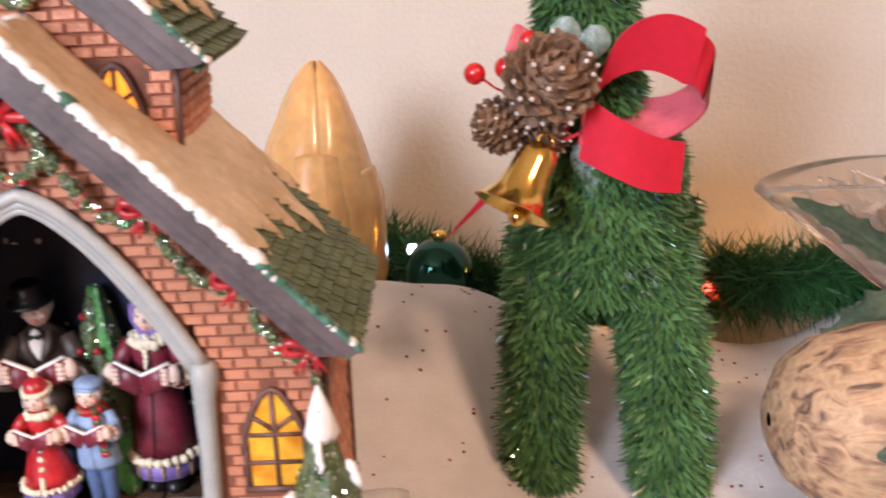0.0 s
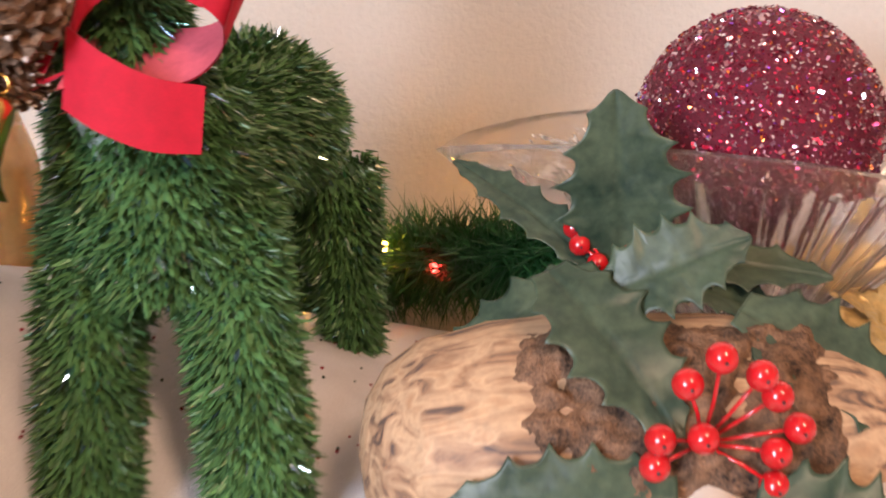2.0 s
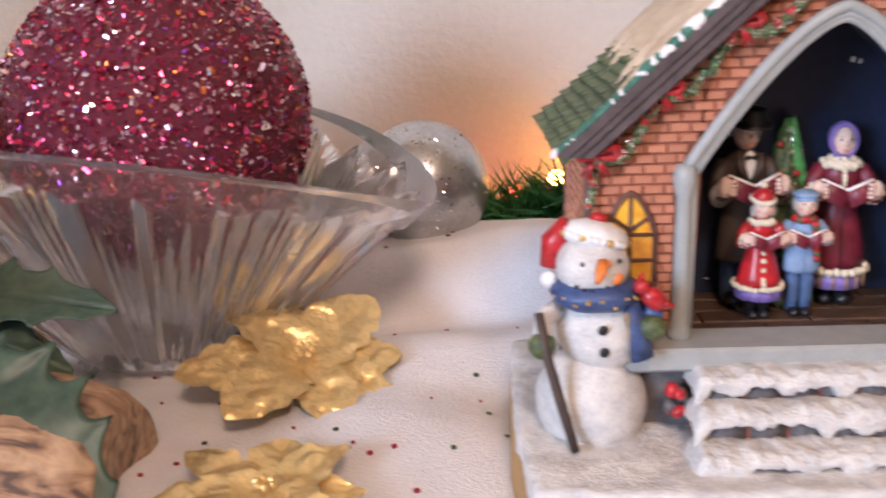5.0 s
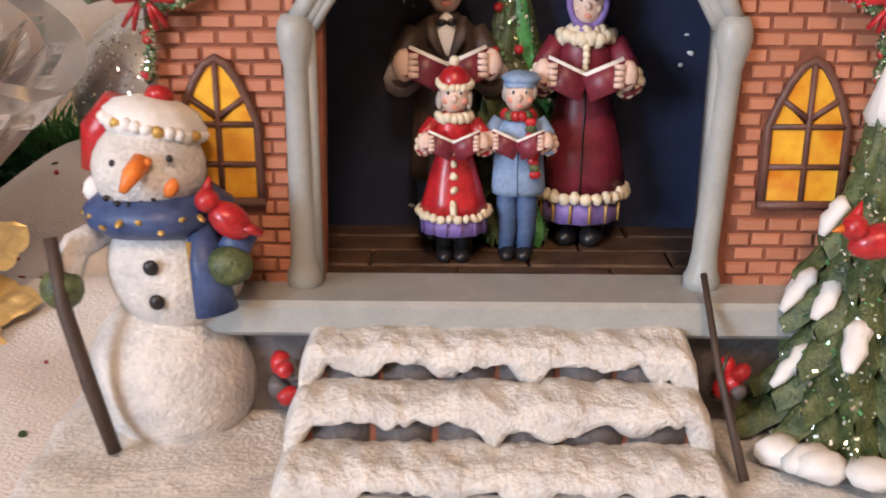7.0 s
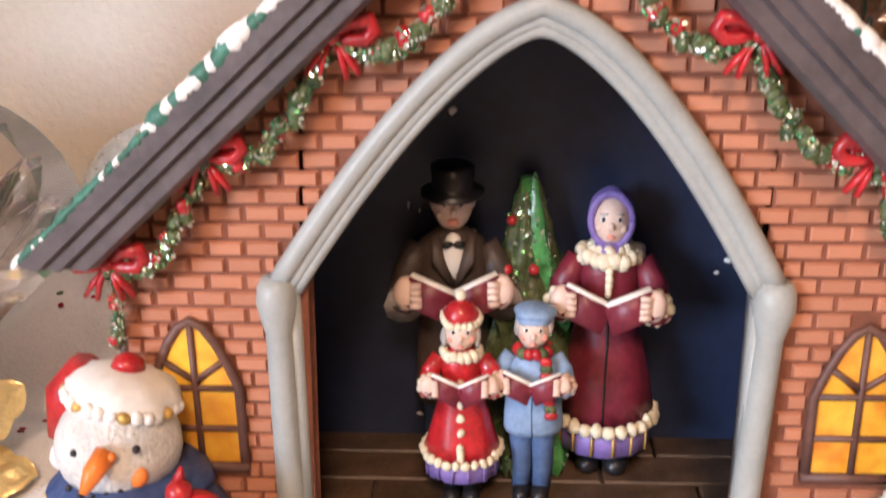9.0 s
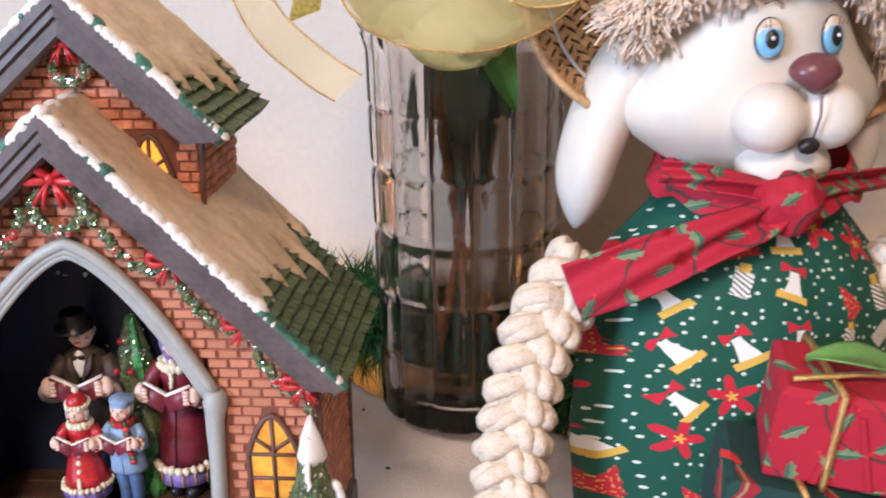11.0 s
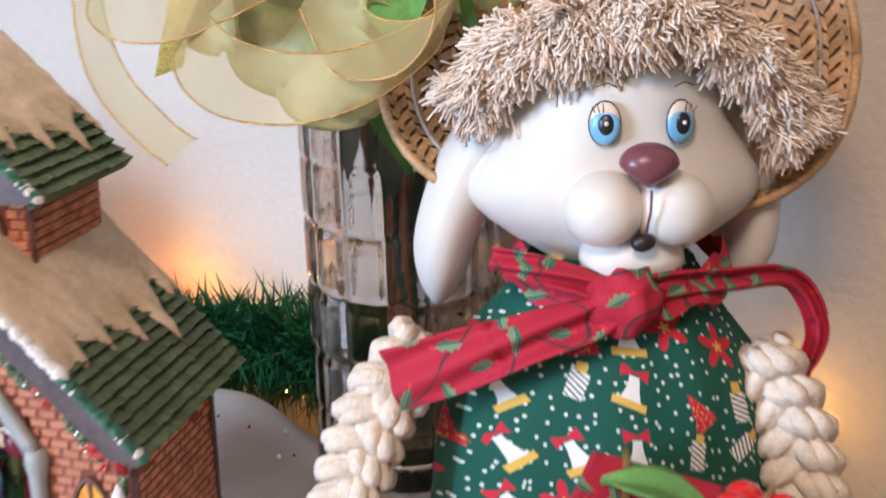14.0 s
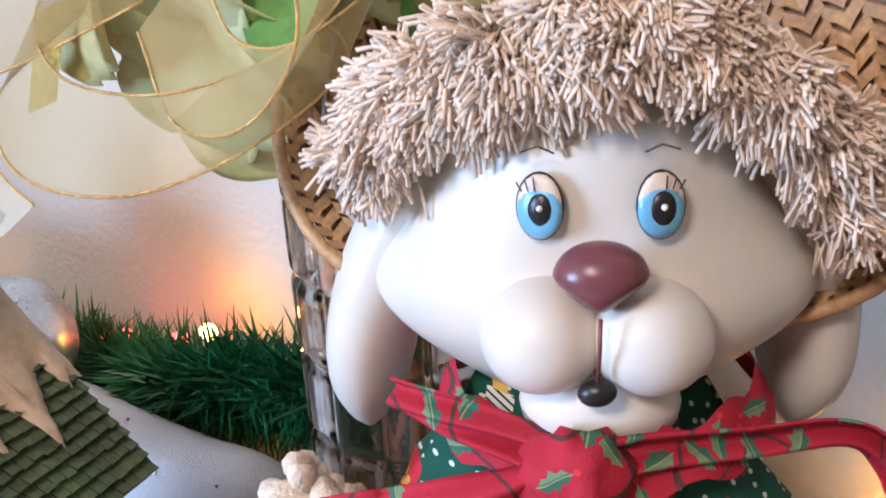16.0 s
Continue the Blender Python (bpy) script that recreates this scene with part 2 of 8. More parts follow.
        for p in pts:
            q = Vector((p.x * r[0], p.y * r[1], p.z * r[2]))
            if rough:
                q *= 1 + rough * noise.noise(q * freq + Vector((seed, seed * 2, seed * 3)))
            out.append((rot @ q if rot else q) + Vector(c))
        top = len(pts) - 1
        faces = [(0, 1 + (k + 1) % n, 1 + k) for k in range(n)]
        for j in range(h - 2):
            o = 1 + j * n
            faces += [(o + k, o + (k + 1) % n, o + n + (k + 1) % n, o + n + k) for k in range(n)]
        o = 1 + (h - 2) * n
        faces += [(o + k, o + (k + 1) % n, top) for k in range(n)]
        self.add(out, faces, mi)

    def grid(self, fn, nu, nv, mi=0, wrap=False):
        pts = [fn(i / (nu if wrap else nu - 1), j / (nv - 1)) for j in range(nv) for i in range(nu)]
        last = nu if wrap else nu - 1
        faces = [(j * nu + i, j * nu + (i + 1) % nu, (j + 1) * nu + (i + 1) % nu, (j + 1) * nu + i) for j in range(nv - 1) for i in range(last)]
        self.add(pts, faces, mi)

    def strip(self, pts, across, mi=0):
        """A band: points of its middle line and half-width vectors."""
        v = []
        for p, a in zip(pts, across):
            v += [Vector(p) - Vector(a), Vector(p) + Vector(a)]
        self.add(v, [(2 * i, 2 * i + 1, 2 * i + 3, 2 * i + 2) for i in range(len(pts) - 1)], mi)

    def flake(self, p, n, s, mi=0, spin=0.0):
        n = Vector(n).normalized()
        a = n.orthogonal().normalized()
        b = n.cross(a)
        a, b = a * math.cos(spin) + b * math.sin(spin), b * math.cos(spin) - a * math.sin(spin)
        p = Vector(p)
        self.add([p - a * s - b * s * 0.6, p + a * s - b * s * 0.6, p + a * s + b * s * 0.6, p - a * s + b * s * 0.6], [(0, 1, 2, 3)], mi)

    def weld(self):
        """Joins vertices that lie in one place."""
        at, first, v = {}, [], []
        for p in self.v:
            k = tuple(round(c, 6) for c in p)
            if k not in at:
                at[k] = len(v)
                v.append(p)
            first.append(at[k])
        keep = [(tuple(dict.fromkeys(first[i] for i in q)), mi) for q, mi in zip(self.f, self.m)]
        keep = [(q, mi) for q, mi in keep if len(q) > 2]
        self.v, self.f, self.m = v, [q for q, _ in keep], [mi for _, mi in keep]
        return self

    def mesh(self, name, mats, smooth=True):
        me = bpy.data.meshes.new(name)
        me.from_pydata(self.v, [], self.f)
        for k in mats if isinstance(mats, (list, tuple)) else [mats]:
            me.materials.append(M[k] if isinstance(k, str) else k)
        me.polygons.foreach_set("material_index", self.m)
        if smooth:
            me.polygons.foreach_set("use_smooth", [True] * len(self.f))
        me.update()
        return me


def part(name, geo, mats, parent=None, label="", smooth=True, at=None):
    """Links one mesh object, under a thing or under a part."""
    me = geo if isinstance(geo, bpy.types.Mesh) else geo.mesh(name, mats, smooth)
    ob = new(name, me)
    if parent:
        ob.parent = parent
    if at is not None:
        ob.matrix_local = at
    if label:
        tagged(ob, label)
    return ob


def sharp(ob, angle=35):
    ob.data.set_sharp_from_angle(angle=radians(angle))
    return ob


def thing(name, label, category, at=None, group="", kind=""):
    ob = new(name)
    ob.empty_display_size = 0.02
    if at is not None:
        ob.matrix_world = at
    return tagged(ob, label, category, group, kind)


def rot(x=0, y=0, z=0):
    return Euler((radians(x), radians(y), radians(z))).to_matrix()


def lerp(a, b, t):
    return a + (b - a) * t


# ---- the setting ----
def room():
    def wall(name, c, s, mats="room", label=""):
        g = Geo()
        g.box(c, s)
        ob = part(name, g, mats, smooth=False)
        ob.matrix_world = ROOM
        tagged(ob, label or "plain warm painted wall of the room", "wall", kind="structure")

    wall("wall_north", (-0.2, 0.06, 0.2), (5.2, 0.12, 2.5), "plaster", "cream textured plaster wall behind the shelf")
    wall("wall_east", (2.36, -1.45, 0.2), (0.12, 2.86, 2.5))
    wall("wall_west", (-2.76, -1.45, 0.2), (0.12, 2.86, 2.5))
    # window wall: four pieces round the opening
    wall("wall_south_low", (-0.2, -2.88, -0.425), (5.0, 0.12, 1.25))
    wall("wall_south_high", (-0.2, -2.88, 1.325), (5.0, 0.12, 0.25))
    wall("wall_south_left", (-2.225, -2.88, 0.70), (0.95, 0.12, 1.0))
    wall("wall_south_right", (0.775, -2.88, 0.70), (3.05, 0.12, 1.0))
    wall("floor", (-0.2, -1.45, -1.1), (5.0, 2.86, 0.1), "floorwood", "brown wooden room floor")
    wall("ceiling", (-0.2, -1.45, 1.5), (5.24, 3.1, 0.1), "room", "plain warm painted ceiling")
    g = Geo()
    g.slab((-0.35, -0.33, -0.118), (2.7, 0.655, 0.045), bevel=0.004)
    ob = part("shelf_top", g, "shelf", smooth=False)
    ob.matrix_world = ROOM
    tagged(ob, "dark wooden shelf top under the white felt", "shelf", kind="structure")
    g = Geo()
    for x in (-1.6, 0.9):
        g.slab((x, -0.33, -0.6), (0.05, 0.6, 0.915), bevel=0.004)
    ob = part("shelf_support", g, "shelf", smooth=False)
    ob.matrix_world = ROOM
    tagged(ob, "dark wooden side panels under the shelf", "shelf", kind="structure")


def hump(x, y, cx, cy, sx, sy):
    return math.exp(-((x - cx) / sx) ** 2 - ((y - cy) / sy) ** 2)


def step_up(a, b, v):
    t = min(1, max(0, (v - a) / (b - a)))
    return t * t * (3 - 2 * t)


def felt_z(x, y):
    """Height of the white felt over the shelf."""
    z = -0.044 + 0.052 * step_up(-0.40, -0.27, x)
    z += 0.078 * hump(x, y, -0.70, 0.16, 0.15, 0.12) - 0.016 * hump(x, y, -0.42, -0.07, 0.07, 0.10)
    z -= 0.030 * step_up(-0.62, -0.70, x) * step_up(-0.02, -0.10, y)
    z -= 0.026 * hump(x, y, -0.565, 0.005, 0.085, 0.055)
    # a front fold, a dip behind it, and a steep bank up to the garland
    right = step_up(-0.25, -0.17, x) * (1 - 0.55 * step_up(0.0, 0.08, x))
    wave = 0.012 * noise.noise(Vector((x * 11, 4, 0)))
    z += right * (0.013 * hump(x, y, x, 0.108 + wave, 1, 0.028) + 0.038 * step_up(0.142 + wave, 0.172 + wave, y))
    z -= 0.012 * hump(x, y, 0.0, 0.02, 0.13, 0.10)
    z += 0.008 * step_up(0.10, 0.2, x) * step_up(0.12, 0.0, y)
    p = Vector((x * 9, y * 7, 0.3))
    z += 0.006 * noise.noise(p) + 0.004 * noise.noise(p * 2.3)
    z += 0.0040 * math.sin((x * 0.8 + y * 0.5) * 55 + 3 * noise.noise(p * 0.7)) * (0.4 + noise.noise(p * 0.9))
    return z


def wall_y(x):
    return 0.30 - math.tan(radians(14)) * x


def garland_y(x):
    return wall_y(x) - 0.052 - 0.055 * step_up(-0.12, -0.42, x)


def felt():
    g = Geo()
    x0, x1 = -1.05, 0.335

    def top(u, v):
        x = lerp(x0, x1, u)
        back = garland_y(x) - 0.030 + 0.030 * step_up(-0.24, -0.32, x) + 0.010 * noise.noise(Vector((x * 6, 1, 0)))
        y = lerp(-0.33, back, v)
        z = felt_z(x, y)
        roll = max(0, (v - 0.93) / 0.07)
        return Vector((x, y, z - 0.018 * roll * roll))

    g.grid(top, 260, 120)
    ob = part("snow_blanket", g, "felt")
    so = ob.modifiers.new("thickness", "SOLIDIFY")
    so.thickness, so.offset = 0.003, -1
    tagged(ob, "white felt snow blanket with scattered sequins on the shelf", "blanket")
    rnd = random.Random(5)
    for name, key, count in (("red_sequins", "speck_red", 520), ("green_sequins", "speck_green", 260), ("silver_sequins", "speck_silver", 190)):
        g = Geo()
        for _ in range(count):
            x, y = rnd.uniform(-1.0, 0.33), rnd.uniform(-0.2, 0.24)
            if y > garland_y(x) - 0.05:
                continue
            e = 0.002
            n = Vector(((felt_z(x - e, y) - felt_z(x + e, y)) / (2 * e), (felt_z(x, y - e) - felt_z(x, y + e)) / (2 * e), 1)).normalized()
            a = n.orthogonal().normalized()
            b = n.cross(a)
            s = rnd.uniform(0.0007, 0.0014)
            p = Vector((x, y, felt_z(x, y) + 0.0005))
            top6 = [p + n * 0.0003 + (a * math.cos(k * 1.047) + b * math.sin(k * 1.047)) * s for k in range(6)]
            low6 = [q - n * 0.0006 for q in top6]
            g.add(top6 + low6, [tuple(range(6))] + [(k, k + 6, (k + 1) % 6 + 6, (k + 1) % 6) for k in range(6)])
        tagged(part(name, g, key, smooth=False), "tiny " + name.replace("_", " ") + " scattered on white felt", "sequins", kind="stuff")


room()
felt()


# ---- the caroler houses ----
EAVE, PEAK = (0.092, 0.126), 0.214
FLOOR_Z = 0.057


def roof_z(x, half=EAVE[0], eave=EAVE[1], peak=PEAK):
    return lerp(peak, eave, abs(x) / half)


def arch_z(x, half=0.0445, spring=0.118, rise=0.050):
    u = 1 - min(1, abs(x) / half)
    return spring + rise * (1 - (1 - u) ** 1.5)


def gable(g, half, low, y, back, line, hole=None, mi=0, n=48):
    """A gable wall from strips; hole(x) gives the height below which it stands open."""
    for i in range(n):
        a, b = lerp(-half, half, i / n), lerp(-half, half, (i + 1) / n)
        mid = (a + b) / 2
        la, lb = (hole(a), hole(b)) if hole and abs(mid) < 0.0445 else (low, low)
        ta, tb = line(a), line(b)
        g.add([(a, y, la), (b, y, lb), (b, y, tb), (a, y, ta), (a, back, la), (b, back, lb), (b, back, tb), (a, back, ta)],
              [(0, 1, 2, 3), (7, 6, 5, 4), (0, 4, 5, 1), (3, 2, 6, 7)], mi)
    for x in (-half, half):
        g.add([(x, y, low), (x, back, low), (x, back, line(x)), (x, y, line(x))], [(0, 1, 2, 3)], mi)


def brick_mesh():
    g = Geo()
    x, z, d = 0.5, 0.5, 1.0
    b = 0.07
    g.add([(-x, 0, -z), (x, 0, -z), (x, 0, z), (-x, 0, z), (-x + b, -d, -z + b * 2), (x - b, -d, -z + b * 2), (x - b, -d, z - b * 2), (-x + b, -d, z - b * 2)],
          [(4, 5, 6, 7), (0, 1, 5, 4), (1, 2, 6, 5), (2, 3, 7, 6), (3, 0, 4, 7)])
    return g.mesh("brick", "brick", smooth=False)


def brick_rows(inside, x0, x1, z0, z1, seed=1, long=0.0073, high=0.0035):
    """Middles and sizes of the bricks in a running bond, cut where inside() ends."""
    rnd = random.Random(seed)
    rows = []
    k, z = 0, z0
    while z < z1:
        x = x0 - (long / 2 if k % 2 else 0)
        while x < x1:
            ok = [x + long * (i + 0.5) / 9 for i in range(9) if inside(x + long * (i + 0.5) / 9, z + high * 0.25) and inside(x + long * (i + 0.5) / 9, z + high * 0.75)]
            if len(ok) >= 3:
                a, b = ok[0] - long / 18, ok[-1] + long / 18
                rows.append(((a + b) / 2, z + high / 2, (b - a) - 0.0006, high - 0.0005, rnd.uniform(0.0006, 0.0011), rnd.uniform(-1.5, 1.5)))
            x += long
        z += high
        k += 1
    return rows


def joined_bricks(rows, place):
    """All the bricks of a far or small face in one mesh; place(x, y, z) lays them out."""
    g = Geo()
    for x, z, w, h, d, _ in rows:
        b = 0.0004
        p = [(x - w / 2, 0, z - h / 2), (x + w / 2, 0, z - h / 2), (x + w / 2, 0, z + h / 2), (x - w / 2, 0, z + h / 2),
             (x - w / 2 + b, -d, z - h / 2 + b), (x + w / 2 - b, -d, z - h / 2 + b), (x + w / 2 - b, -d, z + h / 2 - b), (x - w / 2 + b, -d, z + h / 2 - b)]
        g.add([place(*q) for q in p], [(4, 5, 6, 7), (0, 1, 5, 4), (1, 2, 6, 5), (2, 3, 7, 6), (3, 0, 4, 7)])
    return g


def roof_side(sign, half, eave, peak, y0, y1, thick, rng, covered, parent):
    """One slope: deck, rows of shingles, painted snow on the upper part."""
    top, low = Vector((0, 0, peak)), Vector((sign * half, 0, eave))
    down = (low - top).normalized()
    out = Vector((sign * abs(down.z), 0, abs(down.x)))
    length = (low - top).length
    at = lambda s, y, h: top + down * s + Vector((0, y, 0)) + out * h
    g = Geo()
    g.add([at(0, y0, 0), at(length, y0, 0), at(length, y1, 0), at(0, y1, 0), at(0, y0, -thick), at(length, y0, -thick), at(length, y1, -thick), at(0, y1, -thick)],
          [(0, 1, 2, 3), (7, 6, 5, 4), (0, 4, 5, 1), (1, 5, 6, 2), (2, 6, 7, 3)])
    slope = part("roof", g, "shingle", parent, "green shingled roof slope with painted snow", smooth=False)
    g = Geo()
    row, wide = 0.0046, 0.0040
    edge = lambda y: covered * length * (0.88 + 0.22 * noise.noise(Vector((y * 75, sign * 3.1, peak * 9)))) + 0.010 * max(0, math.sin(y * 420 + sign)) ** 3
    s = length
    k = 0
    while s > row:
        y = y0 - (wide / 2 if k % 2 else 0)
        while y < y1:
            a, b = max(y, y0) + 0.0002, min(y + wide, y1) - 0.0002
            if b - a > 0.0012 and s > edge((a + b) / 2) - 0.004:
                h = 0.0027 + rng.uniform(-0.0004, 0.0006)
                q = s + rng.uniform(-0.0004, 0.0004)
                m = (a + b) / 2
                g.add([at(q - row * 1.15, a, 0.0002), at(q - row * 1.15, b, 0.0002), at(q, b, h * 0.7), at(q, m, h), at(q, a, h * 0.7), at(q, a, 0), at(q, b, 0)],
                      [(0, 4, 3, 2, 1), (4, 5, 6, 2, 3), (0, 5, 4), (1, 2, 6)])
            y += wide
        s -= row
        k += 1
    tagged(part("shingles", g, "shingle", slope, smooth=False), kind="stuff")
    g = Geo()

    def snow(u, v):
        y = lerp(y0 - 0.0015, y1 + 0.001, u)
        e = edge(y)
        s = lerp(-0.001, e, v)
        rim = min(1, (1 - v) * 9, u * 14, (1 - u) * 14)
        return at(s, y, 0.0012 + 0.0024 * math.sqrt(max(0, rim)) + 0.0009 * noise.noise(Vector((s * 160, y * 160, sign))))

    g.grid(snow, 46, 26)
    part("snow_patch", g, "snowtan", slope, "yellowed painted snow with a ragged edge")
    return slope


def barge(sign, half, eave, peak, y0, wide, parent):
    """Front board with three mouldings, a teal edge and a rim of snow lumps."""
    top, low = Vector((0, y0, peak)), Vector((sign * half, y0, eave))
    down = (low - top).normalized()
    out = Vector((sign * abs(down.z), 0, abs(down.x)))
    length = (low - top).length
    g = Geo()
    prof = [(0.0012, 0), (0.0012, -0.0032), (-0.0022, -0.0034), (-0.0026, -0.0022), (-0.0050, -0.0024), (-0.0054, -0.0010), (-wide + 0.001, -0.0012), (-wide, 0.001), (-wide, 0.004), (0.0012, 0.004)]
    ends = []
    for s in (0, length):
        for h, d in prof:
            # the upper ends meet on the middle line, the lower ones are cut plumb
            p = top + down * s + out * h
            if s == 0:
                p = Vector((0, y0, peak + h / out.z))
            elif h < 0:
                p = top + down * (s + h * 0.9) + out * h
            ends.append(p + Vector((0, d, 0)))
    n = len(prof)
    g.add(ends, [(i, (i + 1) % n, n + (i + 1) % n, n + i) for i in range(n)] + [tuple(range(n)), tuple(range(2 * n - 1, n - 1, -1))])
    b = part("barge_board", g, "board", parent, "dark moulded barge board", smooth=False)
    g = Geo()
    rnd = random.Random(int(peak * 1000) + (sign > 0))
    s = 0.0
    while s < length:
        big = s < length * 0.72
        r = rnd.uniform(0.0013, 0.0024) if big else rnd.uniform(0.0008, 0.0013)
        g.ball(top + down * s + out * (0.0012 + r * 0.2) + Vector((0, -0.001, 0)), (r * 1.9, 0.0026, r * rnd.uniform(0.7, 1.15)), 0 if rnd.random() < (0.86 if big else 0.2) else 1, n=8, rot=Matrix.Rotation(0.75 * sign, 3, "Y"), rough=0.25, seed=s * 900, freq=300)
        s += r * 0.9
    part("snow_rim", g, ["snowpaint", "teal"], b, "lumpy white snow rim over teal edge")


def bow(g, c, s, mi=0):
    """A small modelled bow: two open loops, creases, a knot, two forked tails."""
    c = Vector(c)
    for k in (-1, 1):
        loop = [c + Vector((k * s * x, -s * y, s * z)) for x, y, z in ((0.05, 0.1, 0.05), (0.45, 0.22, 0.45), (0.95, 0.16, 0.50), (1.08, 0.10, 0.20), (0.85, 0.16, -0.05), (0.40, 0.18, -0.02), (0.05, 0.1, 0.0))]
        g.tube(loop, [s * 0.14, s * 0.20, s * 0.23, s * 0.22, s * 0.20, s * 0.17, s * 0.12], 8, mi)
        g.ball(c + Vector((k * s * 0.62, s * 0.02, s * 0.22)), (s * 0.36, s * 0.12, s * 0.24), mi, n=10)
        for e in (0.18, 0.52):
            g.tube([c + Vector((k * s * 0.08, -s * 0.12, -s * 0.05)), c + Vector((k * s * (0.16 + e * 0.5), -s * 0.16, -s * 0.50)), c + Vector((k * s * (0.20 + e), -s * 0.08, -s * (1.12 - e * 0.35)))], [s * 0.10, s * 0.17, s * 0.13], 7, mi, flat=0.6)
    g.ball(c + Vector((0, -s * 0.22, s * 0.06)), (s * 0.20, s * 0.16, s * 0.22), mi, n=10)


def swag(g, a, b, sag, r, rnd):
    """A lumpy glittering garland between two points: green, with red bits and glints."""
    a, b = Vector(a), Vector(b)
    n = int((b - a).length / (r * 0.6)) + 3
    for i in range(n):
        t = i / (n - 1)
        p = a.lerp(b, t) + Vector((0, -0.0012, -sag * 4 * t * (1 - t)))
        q = p + Vector((rnd.uniform(-1, 1), rnd.uniform(-0.6, 0.2), rnd.uniform(-1, 1))) * r * 0.45
        g.ball(q, r * rnd.uniform(0.55, 0.9), 1 if rnd.random() < 0.2 else 0, n=7, rough=0.5, seed=t * 40, freq=500)
        for _ in range(16):
            d = Vector((rnd.uniform(-1, 1), rnd.uniform(-1, 0.1), rnd.uniform(-1, 1))).normalized()
            g.flake(q + d * r * 0.9, d + Vector((rnd.uniform(-.6, .6), -0.3, rnd.uniform(-.6, .6))), r * rnd.uniform(0.08, 0.24), 2, rnd.uniform(0, 3))


def fancy_window(parent, x, z0, wide, high, y, name="window", pane_mat="amber"):
    """A pointed window: brown frame and muntins, nine amber panes."""
    half, spring = wide / 2, z0 + high * 0.55
    head = lambda u: spring + (z0 + high - spring) * (1 - abs(u) ** 1.8)
    g = Geo()
    pts = [(x - half, y, z0)] + [(x + half * u, y, head(u)) for u in (-1, -0.8, -0.55, -0.28, 0, 0.28, 0.55, 0.8, 1)] + [(x + half, y, z0)]
    g.tube(pts, 0.00105, 6)
    g.tube([(x - half - 0.001, y - 0.0004, z0), (x + half + 0.001, y - 0.0004, z0)], 0.0011, 6)
    w = part(name, g, "muntin", parent, "pointed amber window with brown muntins")
    bars = [((x, y - 0.0003, z0), (x, y - 0.0003, z0 + high * 0.97))]
    bars += [((x - half, y - 0.0002, z0 + high * t), (x + half, y - 0.0002, z0 + high * t)) for t in (0.27, 0.55)]
    bars += [((x, y - 0.0002, z0 + high * 0.60), (x + k * half * 0.72, y - 0.0002, head(0.72) - 0.0005)) for k in (-1, 1)]
    for a, b in bars:
        g = Geo()
        g.tube([a, b], 0.00072, 6)
        part("muntin", g, "muntin", w)
    pane = lambda poly: part("pane", pane_geo(poly), pane_mat, w, smooth=False)

    def pane_geo(poly):
        g2 = Geo()
        cx, cz = sum(p[0] for p in poly) / len(poly), sum(p[1] for p in poly) / len(poly)
        out = [(px, y + 0.0006, pz) for px, pz in poly]
        front = [(lerp(px, cx, 0.10), y - 0.0001, lerp(pz, cz, 0.10)) for px, pz in poly]
        n = len(poly)
        g2.add(out + front, [tuple(range(n, 2 * n))] + [(i, (i + 1) % n, n + (i + 1) % n, n + i) for i in range(n)])
        return g2

    for a, b in ((0.0, 0.27), (0.27, 0.55)):
        for k in (-1, 1):
            xs = sorted((x, x + k * half))
            pane([(xs[0], z0 + high * a), (xs[1], z0 + high * a), (xs[1], z0 + high * b), (xs[0], z0 + high * b)])
    for k in (-1, 1):
        pane([(x, z0 + high * 0.55), (x + k * half, z0 + high * 0.55), (x + k * half * 0.97, head(0.97)), (x + k * half * 0.72, head(0.72))][::k])
        pane([(x, z0 + high * 0.6), (x + k * half * 0.72, head(0.72)), (x + k * half * 0.4, head(0.4)), (x, head(0))][::k])
    return w


